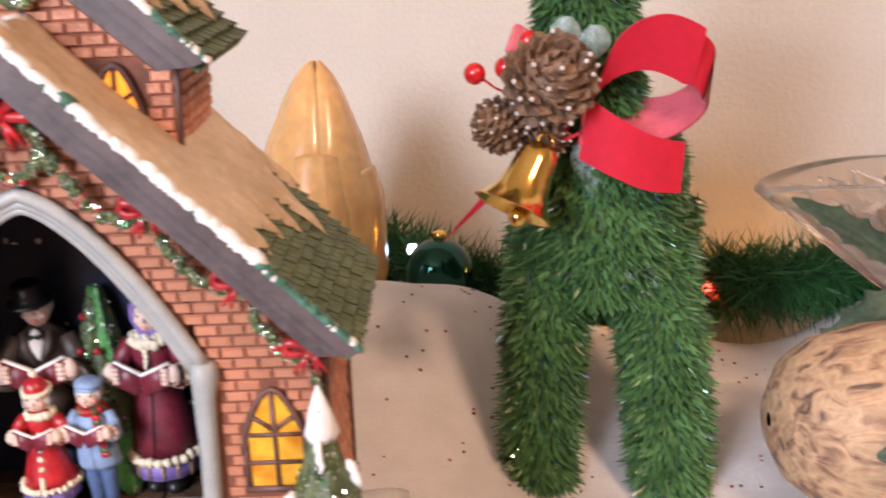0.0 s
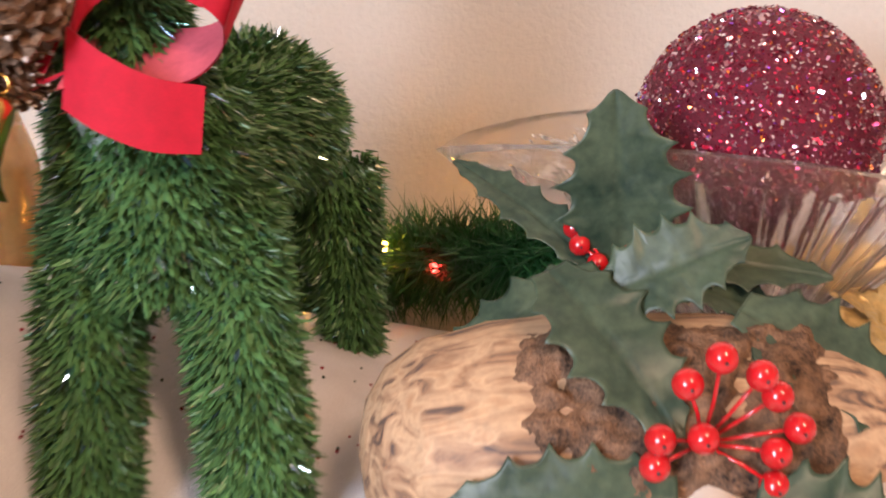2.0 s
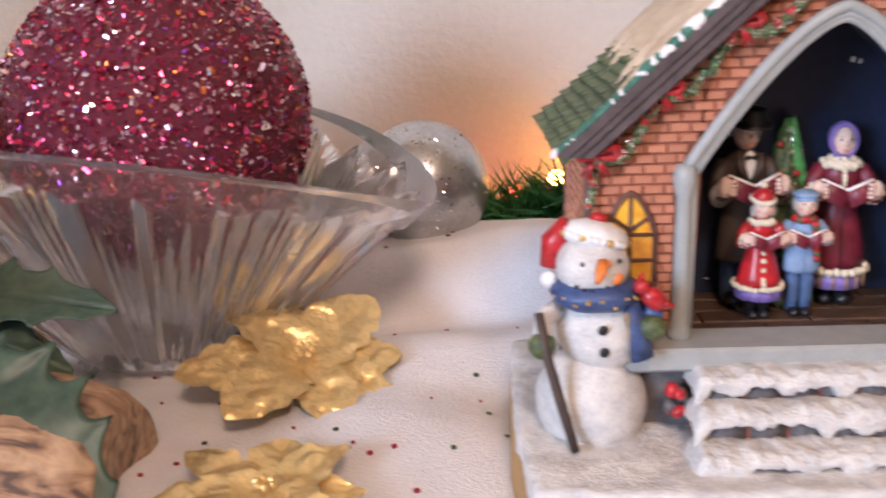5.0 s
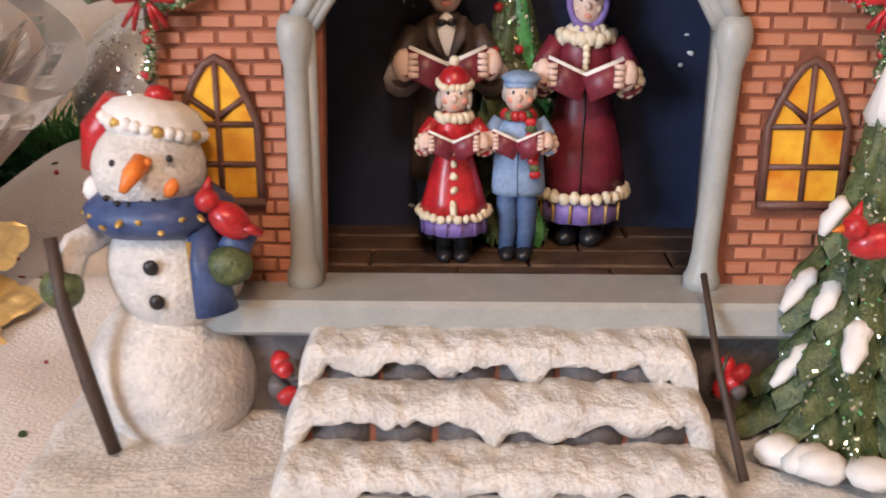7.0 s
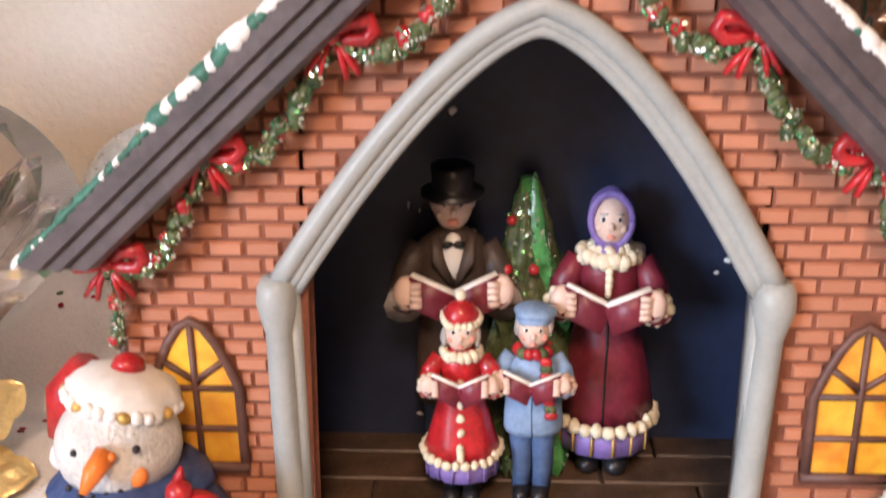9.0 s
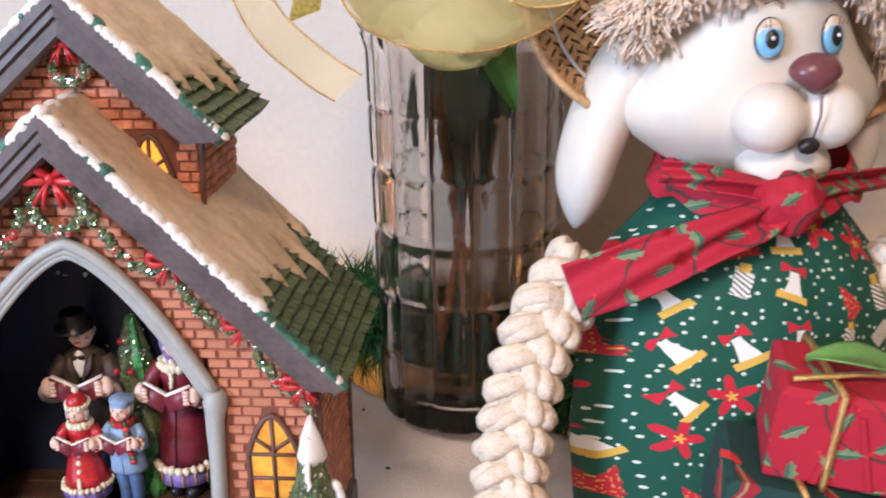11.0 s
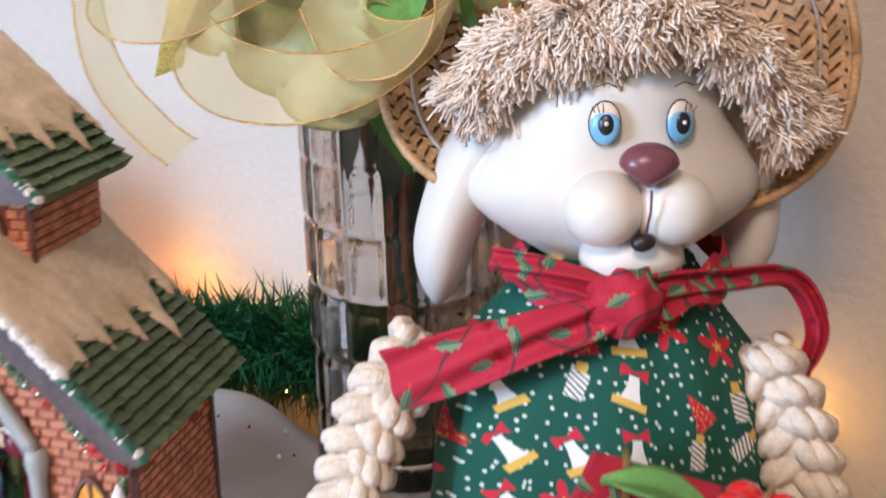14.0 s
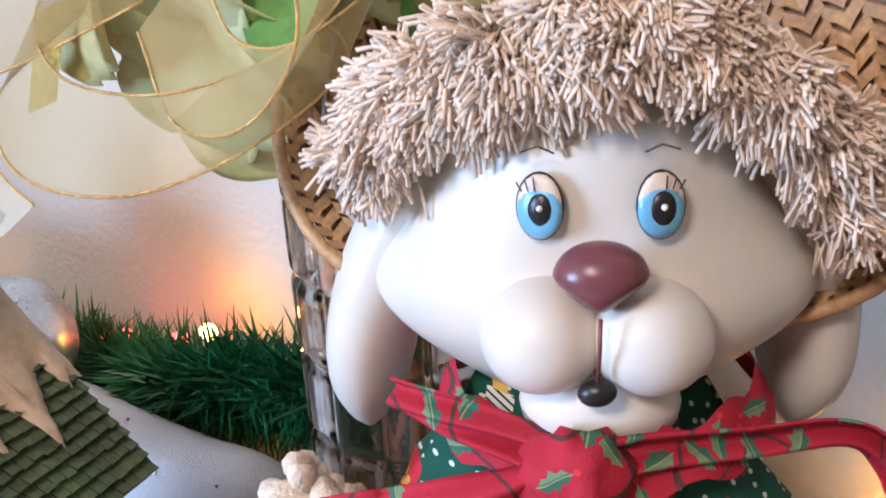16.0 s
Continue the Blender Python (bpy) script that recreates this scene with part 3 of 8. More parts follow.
def figure(name, parent, at, h, coat, skirt, legs, hat, book, label):
    """A painted caroler with an open book, in one mesh."""
    g = Geo()
    mats = ["skin", coat, skirt, legs, "black", "cream", "paper", hat, "maroon", "cheek", "greyhair", "gold_paint", "redgloss", "greengloss"]
    SK, CO, SKI, LE, BLK, CR, PA, HAT, MA, CH, HA, GO, RE, GR = range(14)
    man, woman, girl = name.startswith("man"), name.startswith("woman"), name.startswith("girl")
    small = not (man or woman)

    def trim(radius, z, n, size, squash=1.0, mi=CR):
        for q in range(n):
            a = 2 * math.pi * q / n
            g.ball((radius * h * math.cos(a), radius * h * squash * math.sin(a), (z + 0.004 * math.sin(q * 2.4)) * h), size * h, mi, n=7, rough=0.35, seed=q * 1.7, freq=500)

    for k in (-1, 1):
        g.ball((k * 0.052 * h, -0.045 * h, 0.032 * h), (0.052 * h, 0.085 * h, 0.042 * h), BLK, n=10)
        g.lathe([(0.050 * h, 0.03 * h), (0.054 * h, 0.16 * h), (0.062 * h, 0.30 * h), (0.064 * h, 0.42 * h)], 10, Matrix.Translation((k * 0.056 * h, 0, 0)), BLK if (woman or girl) else LE, fn=lambda a, j: 1 + 0.05 * math.sin(a * 3 + j * 2))
    if woman or girl:
        low = 0.105 if woman else 0.17
        wide = 0.178 if woman else 0.200
        g.lathe([(wide * h, low * h), (wide * 0.97 * h, (low + 0.08) * h), (wide * 0.6 * h, (low + 0.1) * h)], 28, mi=SKI, fn=lambda a, j: 1 + 0.035 * math.sin(a * 12))
        for q in range(6):
            a = -math.pi / 2 + (q - 2.5) * 0.42
            g.tube([(wide * 1.02 * h * math.cos(a), wide * 1.02 * h * math.sin(a), (low + z) * h) for z in (0.004, 0.075)], 0.006 * h, 5, GO if woman else SKI)
        trim(wide * 1.02, low + 0.098, 26, 0.025)
        body = [(wide * 1.03 * h, (low + 0.10) * h), (wide * 0.90 * h, 0.34 * h), (wide * 0.70 * h, 0.48 * h), (0.098 * h, 0.60 * h), (0.110 * h, 0.70 * h), (0.100 * h, 0.765 * h), (0.045 * h, 0.81 * h)]
        g.lathe(body, 26, Matrix.Diagonal((1, 0.85, 1, 1)), mi=CO, fn=lambda a, j: 1 + 0.025 * math.sin(a * 6 + 1) * (1 - j / 7))
        seam = [(0, -r * 0.85 - 0.001 * h, z) for r, z in body[:5]]
        if girl:
            for (xa, ya, za), (xb, yb, zb) in zip(seam[1:], seam[2:]):
                for e in (0, 0.5):
                    g.ball((0, lerp(ya, yb, e), lerp(za, zb, e)), 0.022 * h, CR, n=7, rough=0.35, seed=e + za * 900, freq=500)
            g.tube(seam[:2], 0.022 * h, 6, CR)
        else:
            g.tube(seam, 0.0045 * h, 5, BLK)
    else:
        low = 0.235 if man else 0.36
        body = [(0.142 * h, low * h), (0.140 * h, (low + 0.02) * h), (0.126 * h, 0.50 * h), (0.122 * h, 0.58 * h), (0.130 * h, 0.69 * h), (0.112 * h, 0.765 * h), (0.045 * h, 0.81 * h)]
        if small:
            body = [(0.150 * h, low * h), (0.158 * h, (low + 0.03) * h), (0.150 * h, 0.50 * h), (0.140 * h, 0.62 * h), (0.130 * h, 0.72 * h), (0.05 * h, 0.80 * h)]
        g.lathe(body, 22, Matrix.Diagonal((1, 0.72, 1, 1)), mi=CO, fn=lambda a, j: 1 + 0.02 * math.sin(a * 5 + j))
        g.tube([(0, -r * 0.72 - 0.001 * h, z) for r, z in body[:-2]], 0.0045 * h, 5, BLK if man else LE)
        if man:
            g.ball((0, -0.080 * h, 0.735 * h), (0.040 * h, 0.028 * h, 0.080 * h), PA, n=12)
            for k in (-1, 1):
                g.tube([(k * 0.060 * h, -0.070 * h, 0.795 * h), (k * 0.050 * h, -0.100 * h, 0.735 * h), (k * 0.010 * h, -0.106 * h, 0.655 * h)], [0.020 * h, 0.028 * h, 0.010 * h], 8, CO, flat=0.5)
                g.ball((k * 0.020 * h, -0.105 * h, 0.782 * h), (0.021 * h, 0.010 * h, 0.013 * h), BLK, n=8)
    up = 0.03 if small else 0.0
    for k in (-1, 1):
        sh, el = Vector((k * 0.112 * h, 0, 0.75 * h)), Vector((k * 0.178 * h, -0.045 * h, (0.585 + up) * h))
        ha = Vector((k * 0.158 * h, -0.165 * h, (0.650 + up * 0.6) * h))
        g.tube([sh, sh.lerp(el, 0.5) + Vector((k * 0.012 * h, 0, 0)), el, el.lerp(ha, 0.6)], [0.044 * h, 0.052 * h, 0.054 * h, 0.058 * h], 10, CO)
        if man:
            # open hanging cuffs
            g.tube([el.lerp(ha, 0.45), el.lerp(ha, 0.72) + Vector((0, 0, -0.03 * h))], [0.058 * h, 0.075 * h], 10, HA)
        else:
            for q in range(9):
                a = 2 * math.pi * q / 9
                g.ball(el.lerp(ha, 0.62) + Vector((0.046 * h * math.cos(a), 0, 0.046 * h * math.sin(a))), 0.020 * h, CR if (woman or girl) else SK, n=6, rough=0.3, seed=q)
        g.ball(ha, (0.046 * h, 0.036 * h, 0.055 * h), SK, n=12)
        for q in range(4):
            p = ha + Vector((-k * 0.012 * h, -0.030 * h, (0.032 - 0.021 * q) * h))
            g.tube([p, p + Vector((-k * 0.038 * h, -0.006 * h, 0.002 * h))], [0.0125 * h, 0.009 * h], 6, SK)
        # the book: maroon covers with white leaves in a shallow V
        inner, outer = Vector((0, -0.200 * h, (0.612 + up * 0.6) * h)), Vector((k * 0.158 * h, -0.178 * h, (0.675 + up * 0.6) * h))
        u = (outer - inner).normalized()
        v = Vector((0, 0.20, 0.98))
        v = (v - u * v.dot(u)).normalized()
        w = u.cross(v)
        turn = Matrix((u, w, v)).transposed()
        size = (outer - inner).length
        g.slab((inner + outer) / 2 - v * 0.012 * h, (size, 0.012 * h, 0.090 * h), MA, turn, 0.002 * h)
        g.slab((inner + outer) / 2 + Vector((0, 0.014, 0.002)) * h, (size * 0.97, 0.026 * h, 0.084 * h), PA, turn, 0.003 * h)
    # head
    hz, hs = (0.885, 1.0) if not small else (0.89, 1.28)
    hw = 0.068 * hs * h
    c = Vector((0, -0.012 * h, hz * h))
    g.lathe([(0.036 * hs * h, 0.79 * h), (0.034 * hs * h, 0.84 * h)], 12, mi=SK)
    g.ball(c, (hw, hw * 1.0, hw * 1.22), SK, n=20)
    g.ball(c + Vector((0, -hw * 0.98, -hw * 0.14)), (hw * 0.20, hw * 0.26, hw * 0.24), SK, n=10)
    g.ball(c + Vector((0, -hw * 0.90, -hw * 0.62)), (hw * (0.30 if man else 0.22), hw * 0.14, hw * (0.20 if man else 0.13)), CH, n=10)
    for k in (-1, 1):
        g.ball(c + Vector((k * hw * 0.40, -hw * 0.88, hw * 0.20)), (hw * 0.15, hw * 0.07, hw * 0.13), PA, n=8)
        g.ball(c + Vector((k * hw * 0.40, -hw * 0.93, hw * 0.20)), (hw * 0.09, hw * 0.05, hw * 0.11), BLK, n=8)
        g.ball(c + Vector((k * hw * 0.58, -hw * 0.70, -hw * 0.28)), (hw * 0.24, hw * 0.14, hw * 0.20), CH if small else SK, n=8)
        g.tube([c + Vector((k * hw * 0.22, -hw * 0.93, hw * 0.44)), c + Vector((k * hw * 0.60, -hw * 0.76, hw * 0.42))], hw * 0.045, 5, HA)
    if man:
        for k in (-1, 1):
            g.ball(c + Vector((k * hw * 0.92, hw * 0.1, hw * 0.20)), (hw * 0.24, hw * 0.5, hw * 0.52), HA, n=10, rough=0.3)
        z = hz + 0.058
        g.lathe([(0.060 * h, z * h), (0.106 * h, (z - 0.002) * h), (0.108 * h, (z + 0.005) * h), (0.072 * h, (z + 0.012) * h), (0.067 * h, (z + 0.03) * h), (0.074 * h, (z + 0.084) * h), (0.05 * h, (z + 0.089) * h)], 24, Matrix.Rotation(radians(5), 4, "X"), mi=BLK)
    elif woman:
        g.ball(c + Vector((0, hw * 0.30, hw * 0.10)), (hw * 1.22, hw * 1.02, hw * 1.42), HAT, n=20)
        ring = [c + Vector((hw * 1.04 * math.cos(a), -hw * 0.42, hw * 0.06 + hw * 1.26 * math.sin(a))) for a in [2 * math.pi * q / 24 for q in range(25)]]
        g.tube(ring, hw * 0.20, 8, HAT)
        g.ball(c + Vector((0, -hw * 0.35, -hw * 1.42)), (hw * 0.85, hw * 0.7, hw * 0.46), HAT, n=14, rough=0.3, freq=500)
        trim(0.098, 0.765, 18, 0.028, 0.95)
        trim(0.060, 0.785, 12, 0.026, 1.1)
        for q in range(4):
            g.ball((0, (-0.100 - 0.002 * q) * h, (0.735 - 0.024 * q) * h), 0.017 * h, CR, n=7, rough=0.3, seed=q)
    elif girl:
        g.lathe([(hw * 1.10, (hz + 0.03) * h), (hw * 1.02, (hz + 0.085) * h), (hw * 0.72, (hz + 0.125) * h), (hw * 0.2, (hz + 0.145) * h)], 18, mi=HAT)
        for q in range(18):
            a = 2 * math.pi * q / 18
            g.ball(c + Vector((hw * 1.06 * math.cos(a), hw * 0.15 + hw * 1.06 * math.sin(a), hw * (0.62 + 0.16 * math.sin(a)))), hw * 0.26, CR, n=7, rough=0.35, seed=q * 1.0, freq=500)
        for k in (-1, 1):
            g.ball(c + Vector((k * hw * 0.98, -hw * 0.1, -hw * 0.35)), (hw * 0.24, hw * 0.4, hw * 0.6), HA, n=8, rough=0.3)
        g.ball((0, 0, (hz + 0.165) * h), 0.030 * h, CR, n=10, rough=0.3)
        trim(0.090, 0.772, 16, 0.030, 0.95)
    else:
        g.ball(c + Vector((hw * 0.08, hw * 0.15, hw * 0.88)), (hw * 1.28, hw * 1.2, hw * 0.46), HAT, n=18)
        g.lathe([(hw * 1.04, (hz + 0.030) * h), (hw * 1.14, (hz + 0.045) * h), (hw * 1.04, (hz + 0.062) * h)], 18, mi=HAT)
        for k in (-1, 1):
            g.ball(c + Vector((k * hw * 0.94, hw * 0.1, hw * 0.1)), (hw * 0.24, hw * 0.6, hw * 0.6), HA, n=8, rough=0.3)
        for q in range(14):
            a = 2 * math.pi * q / 14
            g.ball((0.082 * h * math.cos(a), -0.01 * h + 0.078 * h * math.sin(a), 0.782 * h), (0.032 * h, 0.032 * h, 0.030 * h), RE if q % 3 else GR, n=8)
        for q in range(9):
            g.ball(((0.066 + 0.004 * q) * h, (-0.108 - 0.004 * math.sin(q)) * h, (0.755 - 0.034 * q) * h), (0.034 * h, 0.018 * h, 0.024 * h), GR if q % 3 == 1 else RE, n=8)
    # modelled by hand: folds and small dents
    g.v = [tuple(Vector(p) + Vector((noise.noise(Vector(p) * 330), noise.noise(Vector(p) * 330 + Vector((7, 0, 0))), 0.5 * noise.noise(Vector(p) * 330 + Vector((0, 9, 0))))) * 0.0004) for p in g.v]
    return part(name, g, mats, parent, label, at=at @ Matrix.Diagonal((0.90, 0.90, 1, 1)))


def small_pine(name, parent, at, h, r, snow, rnd, label):
    """A modelled pine: tiers of drooping pointed boughs, glitter, snow on the tips."""
    g = Geo()
    g.lathe([(r * 0.45, 0.0), (r * 0.36, 0.3 * h), (0.08 * r, 0.95 * h)], 14, mi=0)
    tiers = 8 if snow else 5
    for j in range(tiers):
        t = j / tiers
        z, q = lerp(0.07, 0.84, t) * h, r * (1 - t) ** 0.8
        if not snow:
            q = min(q, r * 0.62)
        n = max(6, int(13 * (1 - t)) + 3) if snow else 7
        drop = h / tiers * (1.5 if snow else 1.25)
        for k in range(n):
            a = 2 * math.pi * (k + 0.5 * (j % 2) + rnd.uniform(-.12, .12)) / n
            d = Vector((math.cos(a), math.sin(a), 0))
            side = Vector((-d.y, d.x, 0))
            long = q * rnd.uniform(0.92, 1.12)
            half = math.pi * q / n * 1.25
            rise = drop * rnd.uniform(0.9, 1.1)

            def bough(u, v):
                w = u * 2 - 1
                out = long * (0.10 + 0.90 * v ** 0.8)
                wide = half * (0.35 + 0.8 * v) * (1 - max(0, v - 0.55) / 0.45 * 0.92)
                zz = z + rise * (1 - v) ** 1.2 - 0.12 * drop * v
                lobe = 0.0016 * math.cos(w * 1.5) * (1 if snow else 0.8) + 0.0006 * noise.noise(Vector((u * 5 + k, v * 6, j)))
                return d * (out + lobe) + side * w * wide + Vector((0, 0, zz - 0.16 * rise * abs(w) + lobe))

            g.grid(bough, 7, 9, 0 if (snow or rnd.random() < 0.55) else 4)
            for _ in range(40):
                u, v = rnd.random(), rnd.random()
                p = bough(u, v)
                e = Vector((rnd.gauss(0, 0.5), rnd.gauss(0, 0.5), rnd.gauss(0, 0.5))) + d + Vector((0, 0, 0.5))
                g.flake(p + d * 0.0004, e, rnd.uniform(0.0002, 0.0006), 2, rnd.uniform(0, 3))
            if snow and rnd.random() < snow * 1.5:
                tip, mid = bough(0.5, 0.95), bough(0.5, 0.45)
                n0 = d * 0.0007 + Vector((0, 0, 0.0010))
                g.tube([tip.lerp(mid, e / 5) + n0 + side * rnd.gauss(0, 0.0004) for e in range(6)], [half * b for b in (0.16, 0.30, 0.42, 0.36, 0.46, 0.2)], 8, 1, flat=0.7)
    if snow:
        g.lathe([(0.16 * r, 0.84 * h), (0.20 * r, 0.87 * h), (0.12 * r, 0.95 * h), (0.02 * r, 1.03 * h)], 12, mi=1, fn=lambda a, j: 1 + 0.15 * math.sin(a * 3 + j))
        for q in range(12):
            a = rnd.uniform(-3.1, 0.1)
            g.ball((math.cos(a) * r * 1.02, math.sin(a) * r * 1.02, 0.02 * h + 0.002), (0.006, 0.005, 0.0035), 1, n=9, rough=0.4, seed=q, freq=300)
    else:
        for _ in range(7):
            a, t = rnd.uniform(-2.6, -0.5), rnd.uniform(0.25, 0.85)
            g.ball((math.cos(a) * r * (1 - t) * 1.15, math.sin(a) * r * (1 - t) * 1.15, t * h), 0.0013, 3, n=8)
    return part(name, g, ["pinegreen" if not snow else "greengloss", "snowpaint", "glint", "redgloss", "greengloss"], parent, label, at=at)


def snowman(parent):
    g = Geo()
    w, hatm, scarf, dark, nose, mitten, stick, cream, gold = range(9)
    g.ball((0, 0, 0.0185), (0.0186, 0.0175, 0.0195), w, n=32, rough=0.05)
    g.ball((0.0025, -0.001, 0.0440), (0.0148, 0.0135, 0.0145), w, n=28, rough=0.05)
    g.ball((-0.001, -0.003, 0.0660), (0.0118, 0.0112, 0.0108), w, n=26, rough=0.04)
    # scarf with tan marks, its tail in front of the arm
    g.lathe([(0.0120, 0.0535), (0.0150, 0.0560), (0.0150, 0.0590), (0.0115, 0.0615)], 26, Matrix.Translation((0.0005, -0.002, 0)), scarf, fn=lambda a, j: 1 + 0.05 * math.sin(a * 5 + j))
    for k in range(9):
        a = -2.7 + 0.28 * k
        p = Vector((0.0005 + 0.0150 * math.cos(a), -0.002 + 0.0150 * math.sin(a), 0.0575 + 0.0012 * math.sin(k * 2.2)))
        g.ball(p, (0.0013, 0.0008, 0.0005), gold, n=6, rot=rot(0, 35 if k % 2 else -35, math.degrees(a)))
    g.tube([(0.0105, -0.0095, 0.0570), (0.0125, -0.0135, 0.0480), (0.0140, -0.0140, 0.0380)], [0.0028, 0.0036, 0.0046], 8, scarf, flat=0.5)
    g.tube([(0.0088, -0.0128, 0.0530), (0.0100, -0.0150, 0.0440), (0.0105, -0.0152, 0.0390)], 0.0007, 6, gold)
    # snow-covered cap: cream band over the brow, red bag hanging behind
    lean = Matrix.Translation((-0.0003, -0.0005, 0.0722)) @ rot(-8, 12, 0).to_4x4()
    g.lathe([(0.0094, 0.0000), (0.0106, 0.0014), (0.0104, 0.0040), (0.0084, 0.0064), (0.0042, 0.0080)], 30, lean, cream, fn=lambda a, j: 1 + 0.05 * math.sin(a * 9 + j) + 0.03 * math.sin(a * 17))
    for k in range(16):
        a = math.pi + math.pi * k / 15
        g.ball(lean @ Vector((0.0103 * math.cos(a), 0.0103 * math.sin(a), 0.0022)), 0.0013, gold if k % 4 == 1 else cream, n=7, rough=0.4, seed=k, freq=500)
    g.lathe([(0.0032, 0.0080), (0.0026, 0.0098), (0.0010, 0.0106)], 14, lean, hatm)
    g.tube([(-0.007, 0.003, 0.0775), (-0.0125, 0.004, 0.0720), (-0.0140, 0.003, 0.0640)], [0.0048, 0.0046, 0.0032], 10, hatm)
    g.ball((-0.0140, 0.002, 0.0600), 0.0032, cream, n=10, rough=0.2)
    # carrot, eyes, coal mouth and buttons
    g.tube([(0.0010, -0.0135, 0.0700), (-0.0002, -0.0168, 0.0680), (-0.0016, -0.0190, 0.0650)], [0.0020, 0.0019, 0.0008], 10, nose)
    g.tube([(0.0008, -0.0135, 0.0685), (0.0030, -0.0150, 0.0705)], [0.0016, 0.0006], 8, nose)
    g.ball((0.0058, -0.0118, 0.0640), (0.0016, 0.0011, 0.0022), nose, n=8, rot=rot(0, 30, 0))
    for x, z in ((-0.0052, 0.0692), (0.0062, 0.0702)):
        g.ball((x, -0.0124, z), 0.0008, dark, n=8)
    for k in range(5):
        x = -0.0072 + k * 0.0024
        g.ball((x, -0.0118 - 0.0018 * math.cos((k - 2) * 0.6), 0.0622 - 0.0014 * math.cos((k - 2) * 0.7)), 0.0007, dark, n=6)
    for x, z in ((0.0012, 0.0480), (0.0018, 0.0405)):
        g.ball((x, -0.0146, z), (0.0017, 0.0009, 0.0017), dark, n=10)
    # arms, mittens, walking stick
    g.tube([(-0.0100, -0.002, 0.0530), (-0.0165, -0.007, 0.0500), (-0.0175, -0.0125, 0.0450)], [0.0030, 0.0034, 0.0034], 9, w)
    g.tube([(0.0150, -0.002, 0.0540), (0.0185, -0.007, 0.0530), (0.0172, -0.0115, 0.0505)], [0.0030, 0.0034, 0.0034], 9, scarf)
    g.ball((-0.0178, -0.0135, 0.0430), (0.0046, 0.0038, 0.0046), mitten, n=14)
    g.ball((0.0168, -0.0128, 0.0480), (0.0050, 0.0038, 0.0042), mitten, n=14)
    g.tube([(-0.0190, -0.0135, 0.0540), (-0.0165, -0.0170, 0.0400), (-0.0120, -0.0195, 0.0240), (-0.0078, -0.0210, 0.0095)], [0.0014, 0.0016, 0.0017, 0.0015], 8, stick)
    # red bird on the raised arm
    b = Vector((0.0172, -0.0120, 0.0575))
    g.ball(b, (0.0050, 0.0036, 0.0034), hatm, n=14, rot=rot(0, 38, 0), rough=0.1)
    g.ball(b + Vector((-0.0040, -0.0008, 0.0042)), (0.0026, 0.0025, 0.0025), hatm, n=12)
    g.tube([b + Vector((-0.0042, 0, 0.0058)), b + Vector((-0.0036, 0.0006, 0.0088))], [0.0014, 0.0003], 6, hatm)
    g.tube([b + Vector((0.003, 0, -0.0012)), b + Vector((0.0066, 0.0004, -0.0030))], [0.0024, 0.0016], 7, hatm, flat=0.5)
    return part("snowman_figurine", g, ["snowrough", "redgloss", "navycloth", "black", "orange", "greengloss", "twig", "snowpaint", "gold_paint"], parent,
                "white snowman with snowy red cap, blue scarf and red bird", at=pose(-0.0785, -0.0065, 0.0190) @ Matrix.Scale(1.05, 4))


